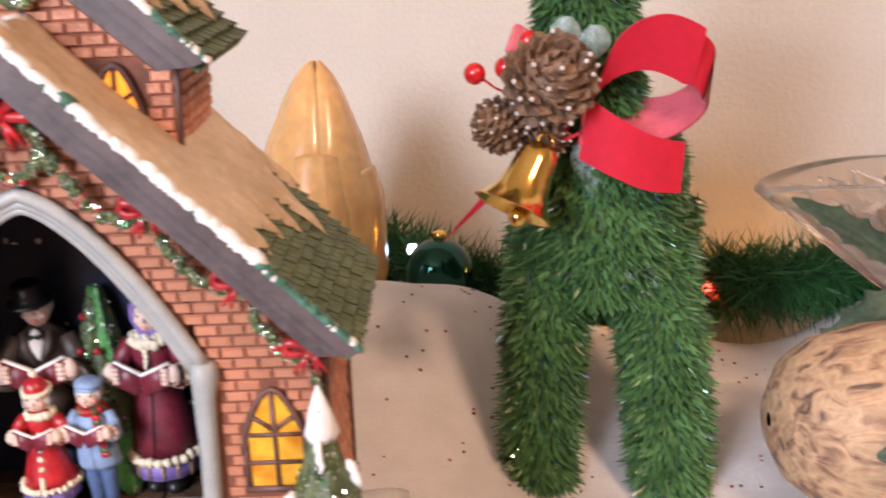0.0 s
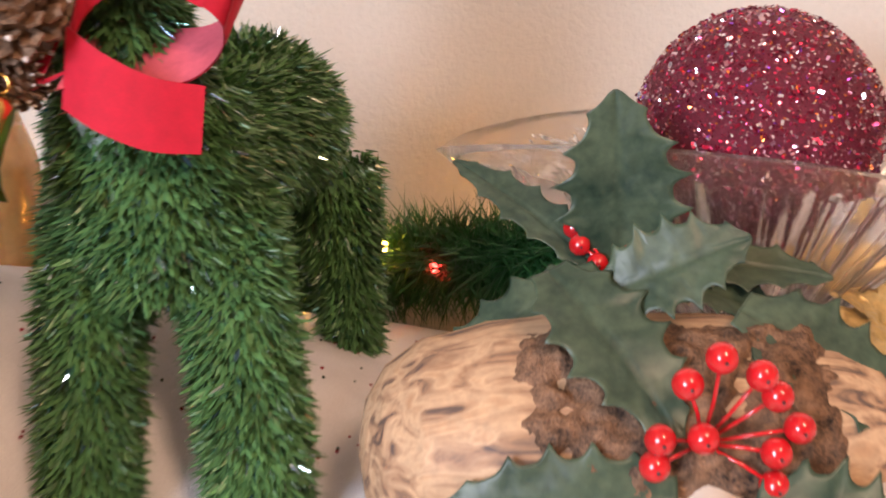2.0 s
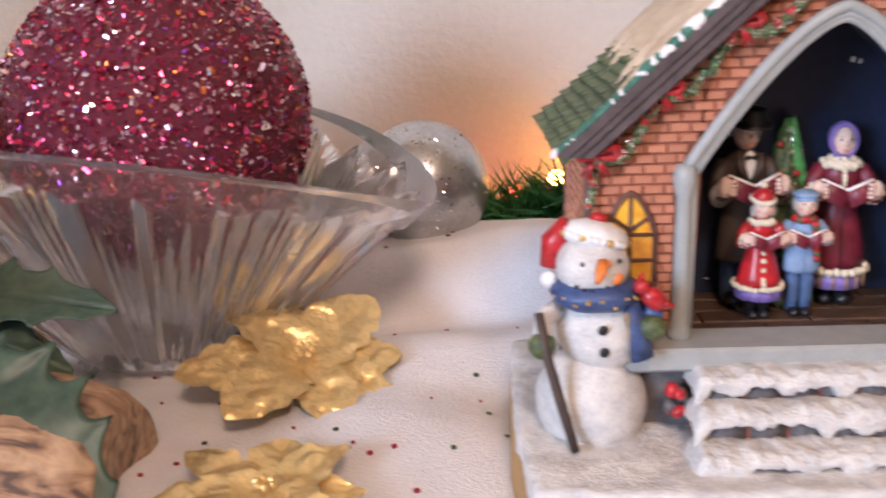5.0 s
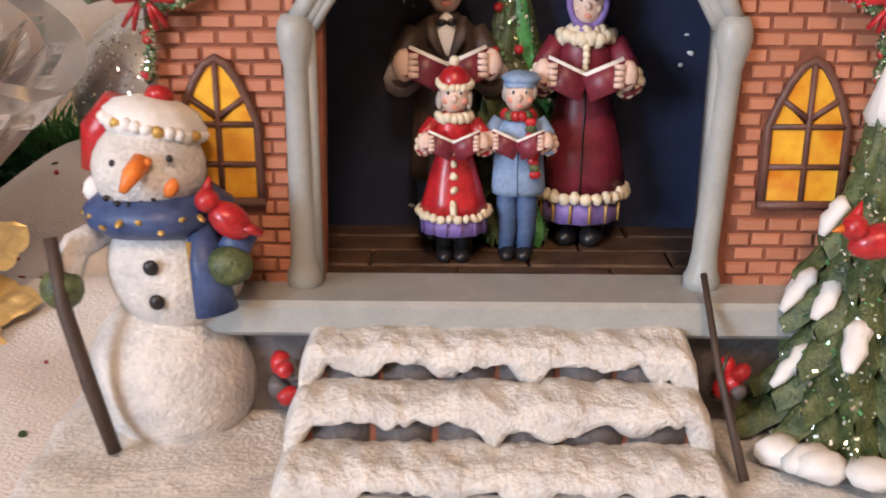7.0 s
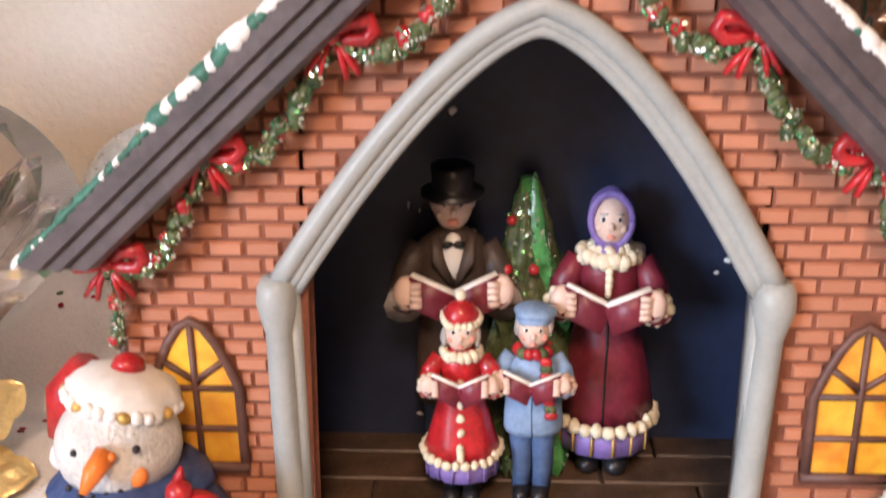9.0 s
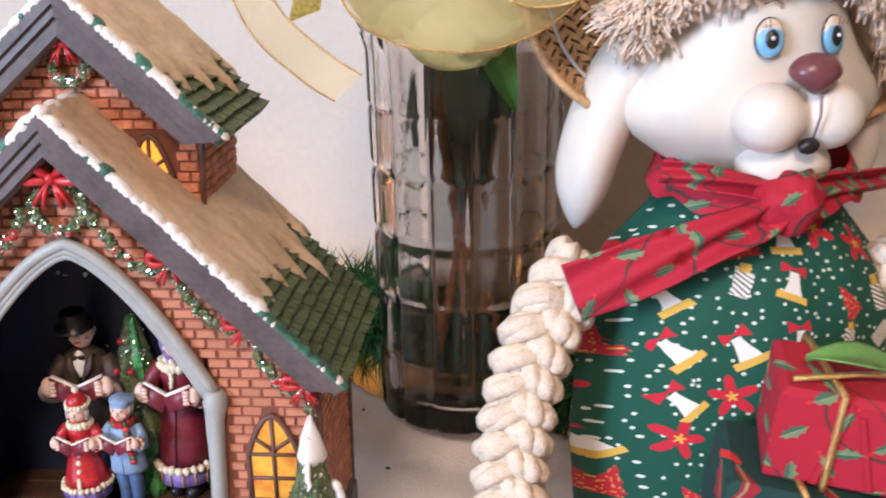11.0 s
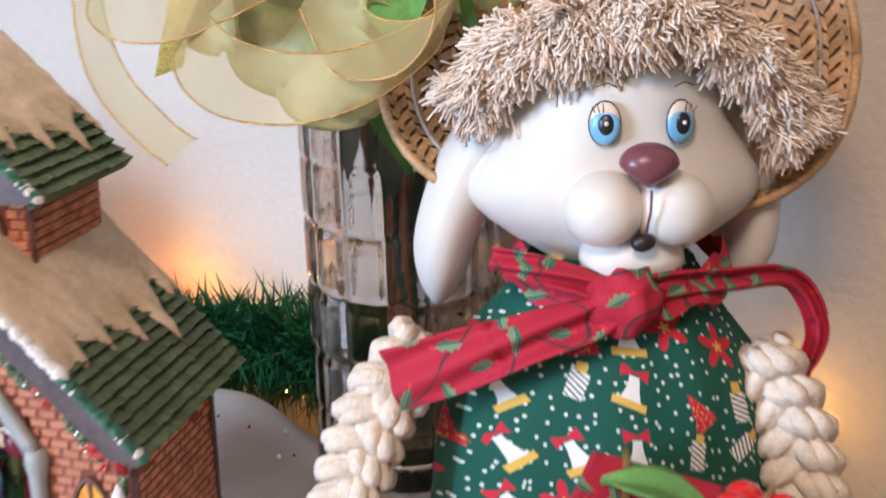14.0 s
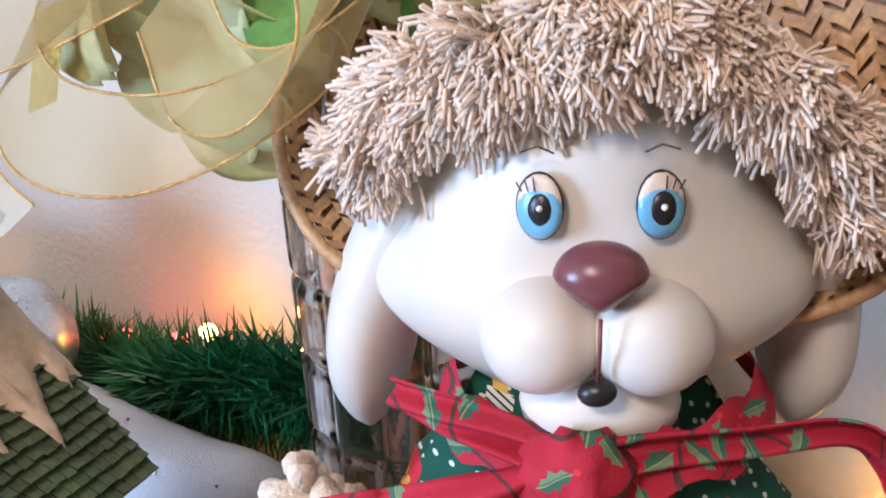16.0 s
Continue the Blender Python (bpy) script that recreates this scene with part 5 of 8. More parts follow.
def reindeer():
    rnd = random.Random(11)
    g = Geo()
    limbs = [
        ([(-0.607, -0.028, -0.045), (-0.608, -0.024, 0.0), (-0.606, -0.016, 0.055), (-0.596, -0.002, 0.10)], [0.0155, 0.0180, 0.0195, 0.027]),
        ([(-0.532, -0.028, -0.042), (-0.534, -0.024, 0.0), (-0.540, -0.016, 0.055), (-0.552, -0.002, 0.10)], [0.0175, 0.0205, 0.0210, 0.027]),
        ([(-0.585, 0.150, -0.035), (-0.585, 0.148, 0.03), (-0.580, 0.14, 0.09)], [0.0125, 0.0155, 0.026]),
        ([(-0.498, 0.150, -0.038), (-0.500, 0.148, 0.03), (-0.512, 0.14, 0.09)], [0.0135, 0.0170, 0.030]),
        ([(-0.574, -0.014, 0.072), (-0.574, -0.012, 0.115), (-0.576, -0.010, 0.150)], [0.026, 0.040, 0.037]),
        ([(-0.574, -0.02, 0.118), (-0.564, 0.04, 0.125), (-0.549, 0.11, 0.128), (-0.540, 0.162, 0.119)], [0.036, 0.041, 0.046, 0.036]),
        ([(-0.577, -0.008, 0.13), (-0.584, -0.012, 0.18), (-0.590, -0.016, 0.24), (-0.592, -0.022, 0.285)], [0.034, 0.0245, 0.0225, 0.022]),
        ([(-0.592, -0.010, 0.292), (-0.594, -0.045, 0.298), (-0.596, -0.085, 0.285)], [0.026, 0.027, 0.018]),
    ]
    for pts, rads in limbs:
        pts = [Vector(p) for p in pts]
        fine, fr = [], []
        for i in range(len(pts) - 1):
            for k in range(6):
                fine.append(pts[i].lerp(pts[i + 1], k / 6))
                fr.append(lerp(rads[i], rads[i + 1], k / 6))
        fine.append(pts[-1])
        fr.append(rads[-1])
        g.tube(fine, fr, 14, 0)
        for i in range(len(fine)):
            d = (fine[min(i + 1, len(fine) - 1)] - fine[max(i - 1, 0)]).normalized()
            a = d.orthogonal().normalized()
            b = d.cross(a)
            seg = (fine[min(i + 1, len(fine) - 1)] - fine[i]).length or 0.006
            count = int(2 * math.pi * fr[i] * seg / 2.3e-6)
            for _ in range(count):
                t = rnd.uniform(0, 2 * math.pi)
                n = a * math.cos(t) + b * math.sin(t)
                turf_blades(g, fine[i] + d * seg * rnd.random() + n * fr[i] * 0.96, n, rnd, 1)
        for e, k in ((0, -1), (-1, 1)):
            d = (fine[1] - fine[0]).normalized() * -1 if e == 0 else (fine[-1] - fine[-2]).normalized()
            for _ in range(120):
                t, q = rnd.uniform(0, 6.28), math.sqrt(rnd.random())
                a = d.orthogonal().normalized()
                b = d.cross(a)
                turf_blades(g, fine[e] + (a * math.cos(t) + b * math.sin(t)) * fr[e] * q, d, rnd, 1, 0.008)
    eye = Vector((-0.583, -0.577, 0.214))
    g.v = [tuple(eye + (Vector(p) - eye) * 1.08) for p in g.v]
    ob = part("reindeer_figure", g, ["turf", "needle", "iris"], smooth=False)
    tagged(ob, "green turf covered reindeer figure standing on white felt", "reindeer figure")


def ribbon(g, pts, wide, mi=0, back=None, thick=0.0006):
    """A band along pts; wide: half-width vector, or one for every point."""
    pts = [Vector(p) for p in pts]
    ws = [Vector(w) for w in wide] if isinstance(wide[0], (tuple, list, Vector)) else [Vector(wide)] * len(pts)
    g.strip(pts, ws, mi)
    if back is not None:
        off = []
        for i, p in enumerate(pts):
            d = pts[min(i + 1, len(pts) - 1)] - pts[max(i - 1, 0)]
            off.append(p + d.cross(ws[i]).normalized() * thick)
        g.strip(off, ws, back)


def smooth_pts(pts, n=8):
    """Catmull-Rom through the points."""
    p = [Vector(q) for q in pts]
    p = [p[0] * 2 - p[1]] + p + [p[-1] * 2 - p[-2]]
    out = []
    for i in range(1, len(p) - 2):
        for k in range(n):
            t = k / n
            out.append(0.5 * ((2 * p[i]) + (p[i + 1] - p[i - 1]) * t + (2 * p[i - 1] - 5 * p[i] + 4 * p[i + 1] - p[i + 2]) * t * t + (3 * p[i] - p[i - 1] - 3 * p[i + 1] + p[i + 2]) * t ** 3))
    out.append(p[-2])
    return out


def pinecone(at, r, label):
    rnd = random.Random(int(r * 1e5))
    t = thing("pine_cone", label, "pine cone", at)
    g = Geo()
    g.ball((0, 0, 0), (r * 0.7, r * 0.7, r * 0.8), 0, n=12)
    n = 95
    for i in range(n):
        z = 1 - 2 * (i + 0.5) / n
        a = i * 2.39996
        q = math.sqrt(max(0, 1 - z * z))
        d = Vector((q * math.cos(a), q * math.sin(a), z))
        side = d.cross(Vector((0, 0, 1))).normalized() if q > 0.05 else Vector((1, 0, 0))
        up = side.cross(d)
        s = r * 0.30 * (0.6 + 0.4 * q)
        base, tip = d * r * 0.6, d * r * rnd.uniform(0.95, 1.08) + up * s * 0.5
        th = up * r * 0.06
        v = [base - side * s * 0.4, base + side * s * 0.4, tip + side * s * 0.62 - d * r * 0.1, tip + d * 0.02 * r, tip - side * s * 0.62 - d * r * 0.1]
        g.add(v + [x - th for x in v], [(0, 1, 2, 3, 4), (9, 8, 7, 6, 5), (1, 6, 7, 2), (2, 7, 8, 3), (3, 8, 9, 4), (4, 9, 5, 0)], 0)
        if rnd.random() < 0.3:
            g.ball(tip, r * 0.055, 1, n=6, rough=0.4)
    part("scales", g, ["cone", "frost"], t, smooth=False)


def bell_geo(g, r, h, m, mi=0, inner=None, rim=None):
    prof = [(0.10, 1.0), (0.30, 0.98), (0.44, 0.90), (0.50, 0.75), (0.55, 0.5), (0.64, 0.28), (0.80, 0.12), (1.0, 0.0)]
    g.lathe([(a * r, b * h) for a, b in prof], 28, m, mi, cap=False)
    g.lathe([(a * r * 0.93, b * h * 0.95) for a, b in prof[::-1]], 28, m, mi if inner is None else inner, cap=False)
    g.lathe([(r * 0.93, 0), (r * 0.97, -0.012 * h), (r * 1.01, 0)], 28, m, mi if rim is None else rim, cap=False)


def trimmings():
    t = thing("velvet_bow", "bright red velvet ribbon bow tied round the reindeer neck", "bow")
    c = Vector((-0.598, -0.066, 0.174))
    g = Geo()
    loop = smooth_pts([c, c + Vector((0.012, -0.004, 0.030)), c + Vector((0.034, -0.004, 0.040)), c + Vector((0.058, -0.002, 0.030)), c + Vector((0.062, 0.006, 0.016)), c + Vector((0.046, 0.016, 0.002)), c + Vector((0.018, 0.018, 0.0)), c + Vector((0.0, 0.006, 0.0))], 8)
    n = len(loop)
    w = [Vector((0.004, -0.004, 0.0135)) if i < n * 0.45 else Vector((0.003, 0.012, 0.010)) for i in range(n)]
    w = [w[max(0, i - 3)].lerp(w[min(n - 1, i + 3)], 0.5) for i in range(n)]
    ribbon(g, loop, w, 0, 1, -0.0007)
    part("loop", g, ["velvet", "satin"], t, "red velvet loop with satin inside")
    g = Geo()
    tail = smooth_pts([c + Vector((0.0, -0.004, -0.002)), c + Vector((0.014, -0.012, -0.010)), c + Vector((0.032, -0.012, -0.018)), c + Vector((0.050, -0.006, -0.021))], 8)
    ribbon(g, tail, [Vector((0.002, 0, 0.015)).lerp(Vector((0.001, 0.002, 0.0125)), i / 24) for i in range(len(tail))], 0, 1, -0.0007)
    part("tail", g, ["velvet", "satin"], t)
    g = Geo()
    tail = smooth_pts([c + Vector((-0.002, -0.002, -0.004)), c + Vector((-0.030, -0.004, -0.020)), c + Vector((-0.050, -0.004, -0.040)), c + Vector((-0.066, -0.006, -0.056))], 8)
    ribbon(g, tail, [Vector((0.010, 0, 0.004)).lerp(Vector((0.0035, 0, 0.0035)), i / 24) for i in range(len(tail))], 0, 1, -0.0007)
    part("tail", g, ["velvet", "satin"], t)
    g = Geo()
    ribbon(g, smooth_pts([c + Vector((-0.006, 0.0, 0.0)), c + Vector((-0.030, 0.01, 0.022)), c + Vector((-0.036, 0.012, 0.040)), c + Vector((-0.02, 0.014, 0.03))], 8), (0.003, 0.004, 0.008), 0, 1, 0.0007)
    part("loop", g, ["velvet", "satin"], t)
    pinecone(pose(-0.616, -0.074, 0.196, 60, 20, 0), 0.0235, "brown pine cone with frosted scale tips under the ribbon")
    pinecone(pose(-0.639, -0.066, 0.173, 20, -60, 0), 0.0150, "small brown pine cone with frosted scale tips")
    pinecone(pose(-0.617, -0.064, 0.168, 20, 60, 0), 0.0130, "small brown pine cone with frosted scale tips")
    t = thing("berry_pick", "glossy red berries on thin stems by the cones", "berries")
    for x, y, z in ((-0.652, -0.064, 0.198), (-0.637, -0.066, 0.201), (-0.626, -0.068, 0.214)):
        g = Geo()
        g.ball((x, y, z), 0.0056, 0, n=16)
        part("berry", g, "berry", t)
        g = Geo()
        g.tube([(x, y, z), (x * 0.6 - 0.625 * 0.4, -0.062, z * 0.6 + 0.18 * 0.4), (-0.61, -0.058, 0.178)], 0.0007, 6)
        part("stem", g, "berry", t)
    t = thing("gold_bell", "small shiny gold bell hanging below the pine cones", "bell")
    m = Matrix.Translation((-0.6345, -0.066, 0.1305)) @ rot(-16, 26, 0).to_4x4()
    g = Geo()
    bell_geo(g, 0.0215, 0.037, m)
    part("body", g, "brass", t, "polished gold bell")
    g = Geo()
    g.ball(m @ Vector((0.003, -0.004, -0.003)), 0.0052, 0, n=14)
    part("clapper", g, "brass", t)
    g = Geo()
    ring = [m @ Vector((0.004 * math.cos(a), 0, 0.039 + 0.004 * math.sin(a))) for a in [k * 0.5236 for k in range(13)]]
    g.tube(ring, 0.0008, 6)
    part("ring", g, "brass", t)
    g = Geo()
    for k in range(3):
        p = Vector((-0.596 + 0.006 * k, -0.058, 0.165 - 0.010 * k))
        g.grid(lambda u, v, p=p: p + Vector(((u - 0.5) * 0.013 * math.sin(math.pi * min(1, v + 0.12)), -0.003 * math.sin(u * 3.1), -0.024 * v)), 7, 9)
    for k in range(2):
        p = Vector((-0.607 + 0.015 * k, -0.050, 0.226 - 0.004 * k))
        g.grid(lambda u, v, p=p: p + Vector(((u - 0.5) * 0.016 * math.sin(math.pi * min(1, v + 0.12)), -0.008 - 0.003 * math.sin(u * 3.1), -0.020 * v)), 7, 9)
    ob = part("frosted_leaves", g, mat("frosted_leaf", (0.10, 0.19, 0.15), 0.5, var=0.3, scale=150, other=(0.35, 0.45, 0.42)))
    tagged(ob, "frosted grey green leaves tucked behind the pine cones", "leaves")


def wax_bud():
    """A large amber bud of folded petals."""
    t = thing("amber_candle", "glossy amber wax candle shaped like folded petals", "candle", pose(-0.772, 0.285, -0.034))
    h, r = 0.224, 0.060
    rings = 40

    def petal(phase, wide, high, scale):
        g = Geo()

        def surf(u, v):
            a = phase + (u - 0.5) * wide
            s = math.sin(math.pi * min(1, 0.30 + 0.72 * v)) ** 0.75
            edge = 1 - (2 * abs(u - 0.5)) ** 2.5
            knots = ((0, 0.84), (0.22, 1.0), (0.5, 0.95), (0.72, 0.68), (0.88, 0.42), (0.96, 0.24), (1.0, 0.08))
            vv = v * high
            q = r * scale * (0.93 + 0.09 * edge)
            for (va, qa), (vb, qb) in zip(knots, knots[1:]):
                if va <= vv <= vb:
                    q *= lerp(qa, qb, (vv - va) / (vb - va))
            z = h * high * v * (0.93 + 0.07 * edge)
            return Vector((q * math.cos(a), q * math.sin(a), z))

        g.grid(surf, 22, rings)
        ob = part("petal", g, "wax", t)
        so = ob.modifiers.new("thickness", "SOLIDIFY")
        so.thickness, so.offset = 0.004, -1

    for k in range(5):
        petal(2 * math.pi * k / 5 + 0.5, 2.0, 1.0, 0.95)
    for k in range(5):
        petal(2 * math.pi * (k + 0.5) / 5 + 0.4, 1.25, 0.62 + 0.06 * (k % 2), 1.0)
    g = Geo()
    g.lathe([(r * 0.7, 0.0), (r * 0.9, 0.05), (r * 0.75, 0.11), (r * 0.25, 0.17)], 20)
    part("core", g, "wax", t)


def garland():
    rnd = random.Random(21)
    g = Geo()
    for i in range(2400):
        x = -0.98 + 1.24 * (i + rnd.random()) / 2400
        y = garland_y(x) + 0.012 * math.sin(x * 23)
        z = -0.005 + 0.040 * step_up(-0.5, 0.0, x) + 0.012 * math.sin(x * 15 + 1) + 0.010 * step_up(-0.6, -0.7, x)
        c = Vector((x, y, z - 0.008 * step_up(-0.28, -0.36, x)))
        for _ in range(12):
            d = Vector((rnd.gauss(0, 1), rnd.gauss(0, 0.7), rnd.gauss(0.15, 1))).normalized()
            if d.y > 0.5:
                d.y *= -1
            s = rnd.uniform(0.020, 0.046) * (1 + 0.30 * step_up(-0.28, -0.36, x))
            w = d.orthogonal().normalized() * rnd.uniform(0.0006, 0.0011)
            bend = Vector((0, 0, -0.006 * rnd.random()))
            q = c + Vector((rnd.uniform(-1, 1), rnd.uniform(-1, 1), rnd.uniform(-1, 1))) * 0.008
            e = q + d * s + bend
            if e.y > wall_y(e.x) - 0.003:
                e.y = wall_y(e.x) - 0.003
            g.add([q - w, q + w, q + d * s * 0.55 + w * 0.9, e, q + d * s * 0.55 - w * 0.9], [(0, 1, 2, 3, 4)])
    t = tagged(part("tinsel_garland", g, "tinsel", smooth=False), "long dark green tinsel pine garland along the wall", "garland")
    core = Geo()
    core.tube([(x, garland_y(x) + 0.012 * math.sin(x * 23), -0.005 + 0.040 * step_up(-0.5, 0.0, x) + 0.012 * math.sin(x * 15 + 1) + 0.010 * step_up(-0.6, -0.7, x)) for x in [-0.98 + 0.02 * k for k in range(63)]], 0.002, 6)
    part("core_wire", core, "wire", t)

    def light(p, key, label, r=0.0048):
        b = thing("fairy_light", label, "fairy light", group="fairy lights on the garland")
        g = Geo()
        d = Vector((0.1, -0.5, 0.6)).normalized()
        m = Matrix.Translation(p) @ d.to_track_quat("Z", "Y").to_matrix().to_4x4()
        g.lathe([(r * 0.55, 0), (r, r * 0.8), (r * 0.9, r * 1.8), (r * 0.3, r * 2.6)], 12, m)
        part("bulb", g, key, b, "glowing bulb")
        g = Geo()
        g.lathe([(r * 0.6, -r * 2.0), (r * 0.7, -r * 0.2), (r * 0.5, 0.0)], 10, m)
        part("socket", g, "wire", b)

    light((-0.434, 0.295, -0.007), "bulb_red", "lit red fairy light in the green garland")
    light((-0.474, 0.300, 0.006), "bulb_yellow", "lit yellow fairy light in the green garland")
    light((-0.692, 0.325, 0.018), "bulb_white", "lit cool white fairy light in the green garland")
    light((-0.500, 0.300, 0.008), "bulb_yellow", "lit yellow fairy light in the green garland", 0.0032)
    light((-0.500, 0.318, 0.014), "bulb_yellow", "lit yellow fairy light in the green garland")
    light((-0.365, 0.335, 0.000), "bulb_yellow", "lit yellow fairy light in the green garland")
    light((-0.135, 0.300, 0.030), "bulb_red", "lit red fairy light in the green garland")
    light((-0.085, 0.290, 0.040), "bulb_red", "lit red fairy light in the green garland")
    light((-0.060, 0.285, 0.050), "bulb_yellow", "lit yellow fairy light in the green garland")
    light((-0.86, 0.43, 0.000), "bulb_yellow", "lit yellow fairy light in the green garland")
    # Unseen bulb, sunk low in the needles; added for the orange glow behind.
    light((0.020, 0.270, 0.008), "bulb_yellow", "lit yellow fairy light in the green garland")
    light((0.30, 0.205, 0.045), "bulb_yellow", "lit yellow fairy light in the green garland")
    b = thing("green_bauble", "shiny dark green glass bauble in the garland", "bauble")
    g = Geo()
    g.ball((-0.668, 0.290, 0.010), 0.030, n=28)
    part("globe", g, "greenball", b)
    g = Geo()
    g.lathe([(0.006, 0), (0.006, 0.006), (0.002, 0.008)], 14, Matrix.Translation((-0.668, 0.290, 0.039)))
    part("cap", g, "brass", b)


reindeer()
before = set(bpy.data.objects)
trimmings()
# the trimmings sit back against the neck
pivot = Vector((-0.619, -0.576, 0.22))
for ob in sorted(set(bpy.data.objects) - before, key=lambda o: o.name):
    if ob.parent is None:
        grow = 1.05 if ob.name.startswith("gold_bell") else 1.105
        ob.matrix_basis = Matrix.Translation(pivot) @ Matrix.Scale(grow, 4) @ Matrix.Translation(-pivot) @ ob.matrix_basis
wax_bud()
garland()


# ---- log with holly, glass bowl with glitter ball ----
def log_material():
    m, t, b = nodes_of("pale_log_wood")
    N, L = t.nodes.new, t.links.new
    co = N("ShaderNodeTexCoord")
    mp = N("ShaderNodeMapping")
    mp.inputs["Scale"].default_value = (9, 60, 60)
    L(co.outputs["Object"], mp.inputs[0])
    n1 = N("ShaderNodeTexNoise")
    n1.inputs["Scale"].default_value, n1.inputs["Detail"].default_value, n1.inputs["Distortion"].default_value = 1.6, 7, 1.2
    L(mp.outputs[0], n1.inputs[0])
    r1 = N("ShaderNodeValToRGB")
    for p, c in ((0.34, (0.10, 0.05, 0.03)), (0.43, (0.42, 0.23, 0.11)), (0.56, (0.68, 0.45, 0.25)), (0.72, (0.50, 0.27, 0.12))):
        e = r1.color_ramp.elements.new(p)
        e.color = rgba(c)
    r1.color_ramp.elements.remove(r1.color_ramp.elements[0])
    L(n1.outputs[0], r1.inputs[0])
    n2 = N("ShaderNodeTexNoise")
    n2.inputs["Scale"].default_value, n2.inputs["Detail"].default_value = 190, 6
    L(co.outputs["Object"], n2.inputs[0])
    mx = N("ShaderNodeMix")
    mx.data_type, mx.blend_type = "RGBA", "MULTIPLY"
    mx.inputs[0].default_value = 0.55
    L(r1.outputs[0], mx.inputs[6])
    L(n2.outputs[0], mx.inputs[7])
    bright = N("ShaderNodeBrightContrast")
    bright.inputs[1].default_value = 0.04
    L(mx.outputs[2], bright.inputs[0])
    L(bright.outputs[0], b.inputs["Base Color"])
    b.inputs["Roughness"].default_value = 0.6
    bp = N("ShaderNodeBump")
    bp.inputs["Strength"].default_value, bp.inputs["Distance"].default_value = 0.35, 0.0012
    L(n1.outputs[0], bp.inputs["Height"])
    L(bp.outputs[0], b.inputs["Normal"])
    return m


M.update({
    "log": log_material(),
    "bark": mat("rough_dark_bark", (0.055, 0.030, 0.020), 0.75, var=0.9, scale=120, other=(0.30, 0.165, 0.09), bump=0.9, dist=0.002),
    "holly": mat("holly_leaf", (0.026, 0.072, 0.050), 0.42, var=0.5, scale=34, other=(0.075, 0.115, 0.070), bump=0.25, dist=0.0008),
    "porcelain": mat("white_porcelain", (0.80, 0.72, 0.62), 0.35, var=0.05, scale=30, coat=0.3, bump=0.05),
    "porcelain_in": mat("white_porcelain_inside", (0.82, 0.82, 0.82), 0.3, var=0.04, scale=30, coat=0.3, bump=0.05),
    "gilt": mat("gilt_glitter_rim", (0.70, 0.48, 0.18), 0.35, 0.8, var=0.4, scale=500, bump=0.8),
    "foil": mat("gold_foil", (0.86, 0.63, 0.27), 0.30, 0.7, var=0.2, scale=60, bump=0.6, dist=0.0025),
    "crystal": glass("clear_crystal", (1.0, 0.98, 0.97), 0.02, 1.45, 0.11),
    "ballcore": mat("dark_red_ball", (0.14, 0.010, 0.028), 0.35, 0.2, var=0.4, scale=500, bump=0.8, dist=0.0015),
    "ballglit": flakes("red_glitter", [(0, (0.30, 0.02, 0.06)), (0.30, (0.46, 0.05, 0.11)), (0.52, (0.55, 0.25, 0.32)), (0.68, (0.75, 0.55, 0.6)), (0.80, (0.9, 0.04, 0.12)), (0.885, (0.9, 0.85, 0.9)), (0.925, (0.95, 0.28, 0.05)), (0.97, (0.40, 0.10, 0.75))], 0.2, 0.75),
    "silver": mat("frosted_silver_ball", (0.55, 0.56, 0.57), 0.28, 0.85, var=0.2, scale=60, bump=0.2),
    "silverglit": flakes("silver_glitter", [(0, (0.8, 0.82, 0.85)), (0.5, (0.95, 0.95, 0.9)), (0.8, (0.6, 0.62, 0.66))], 0.15, 1.0),
})


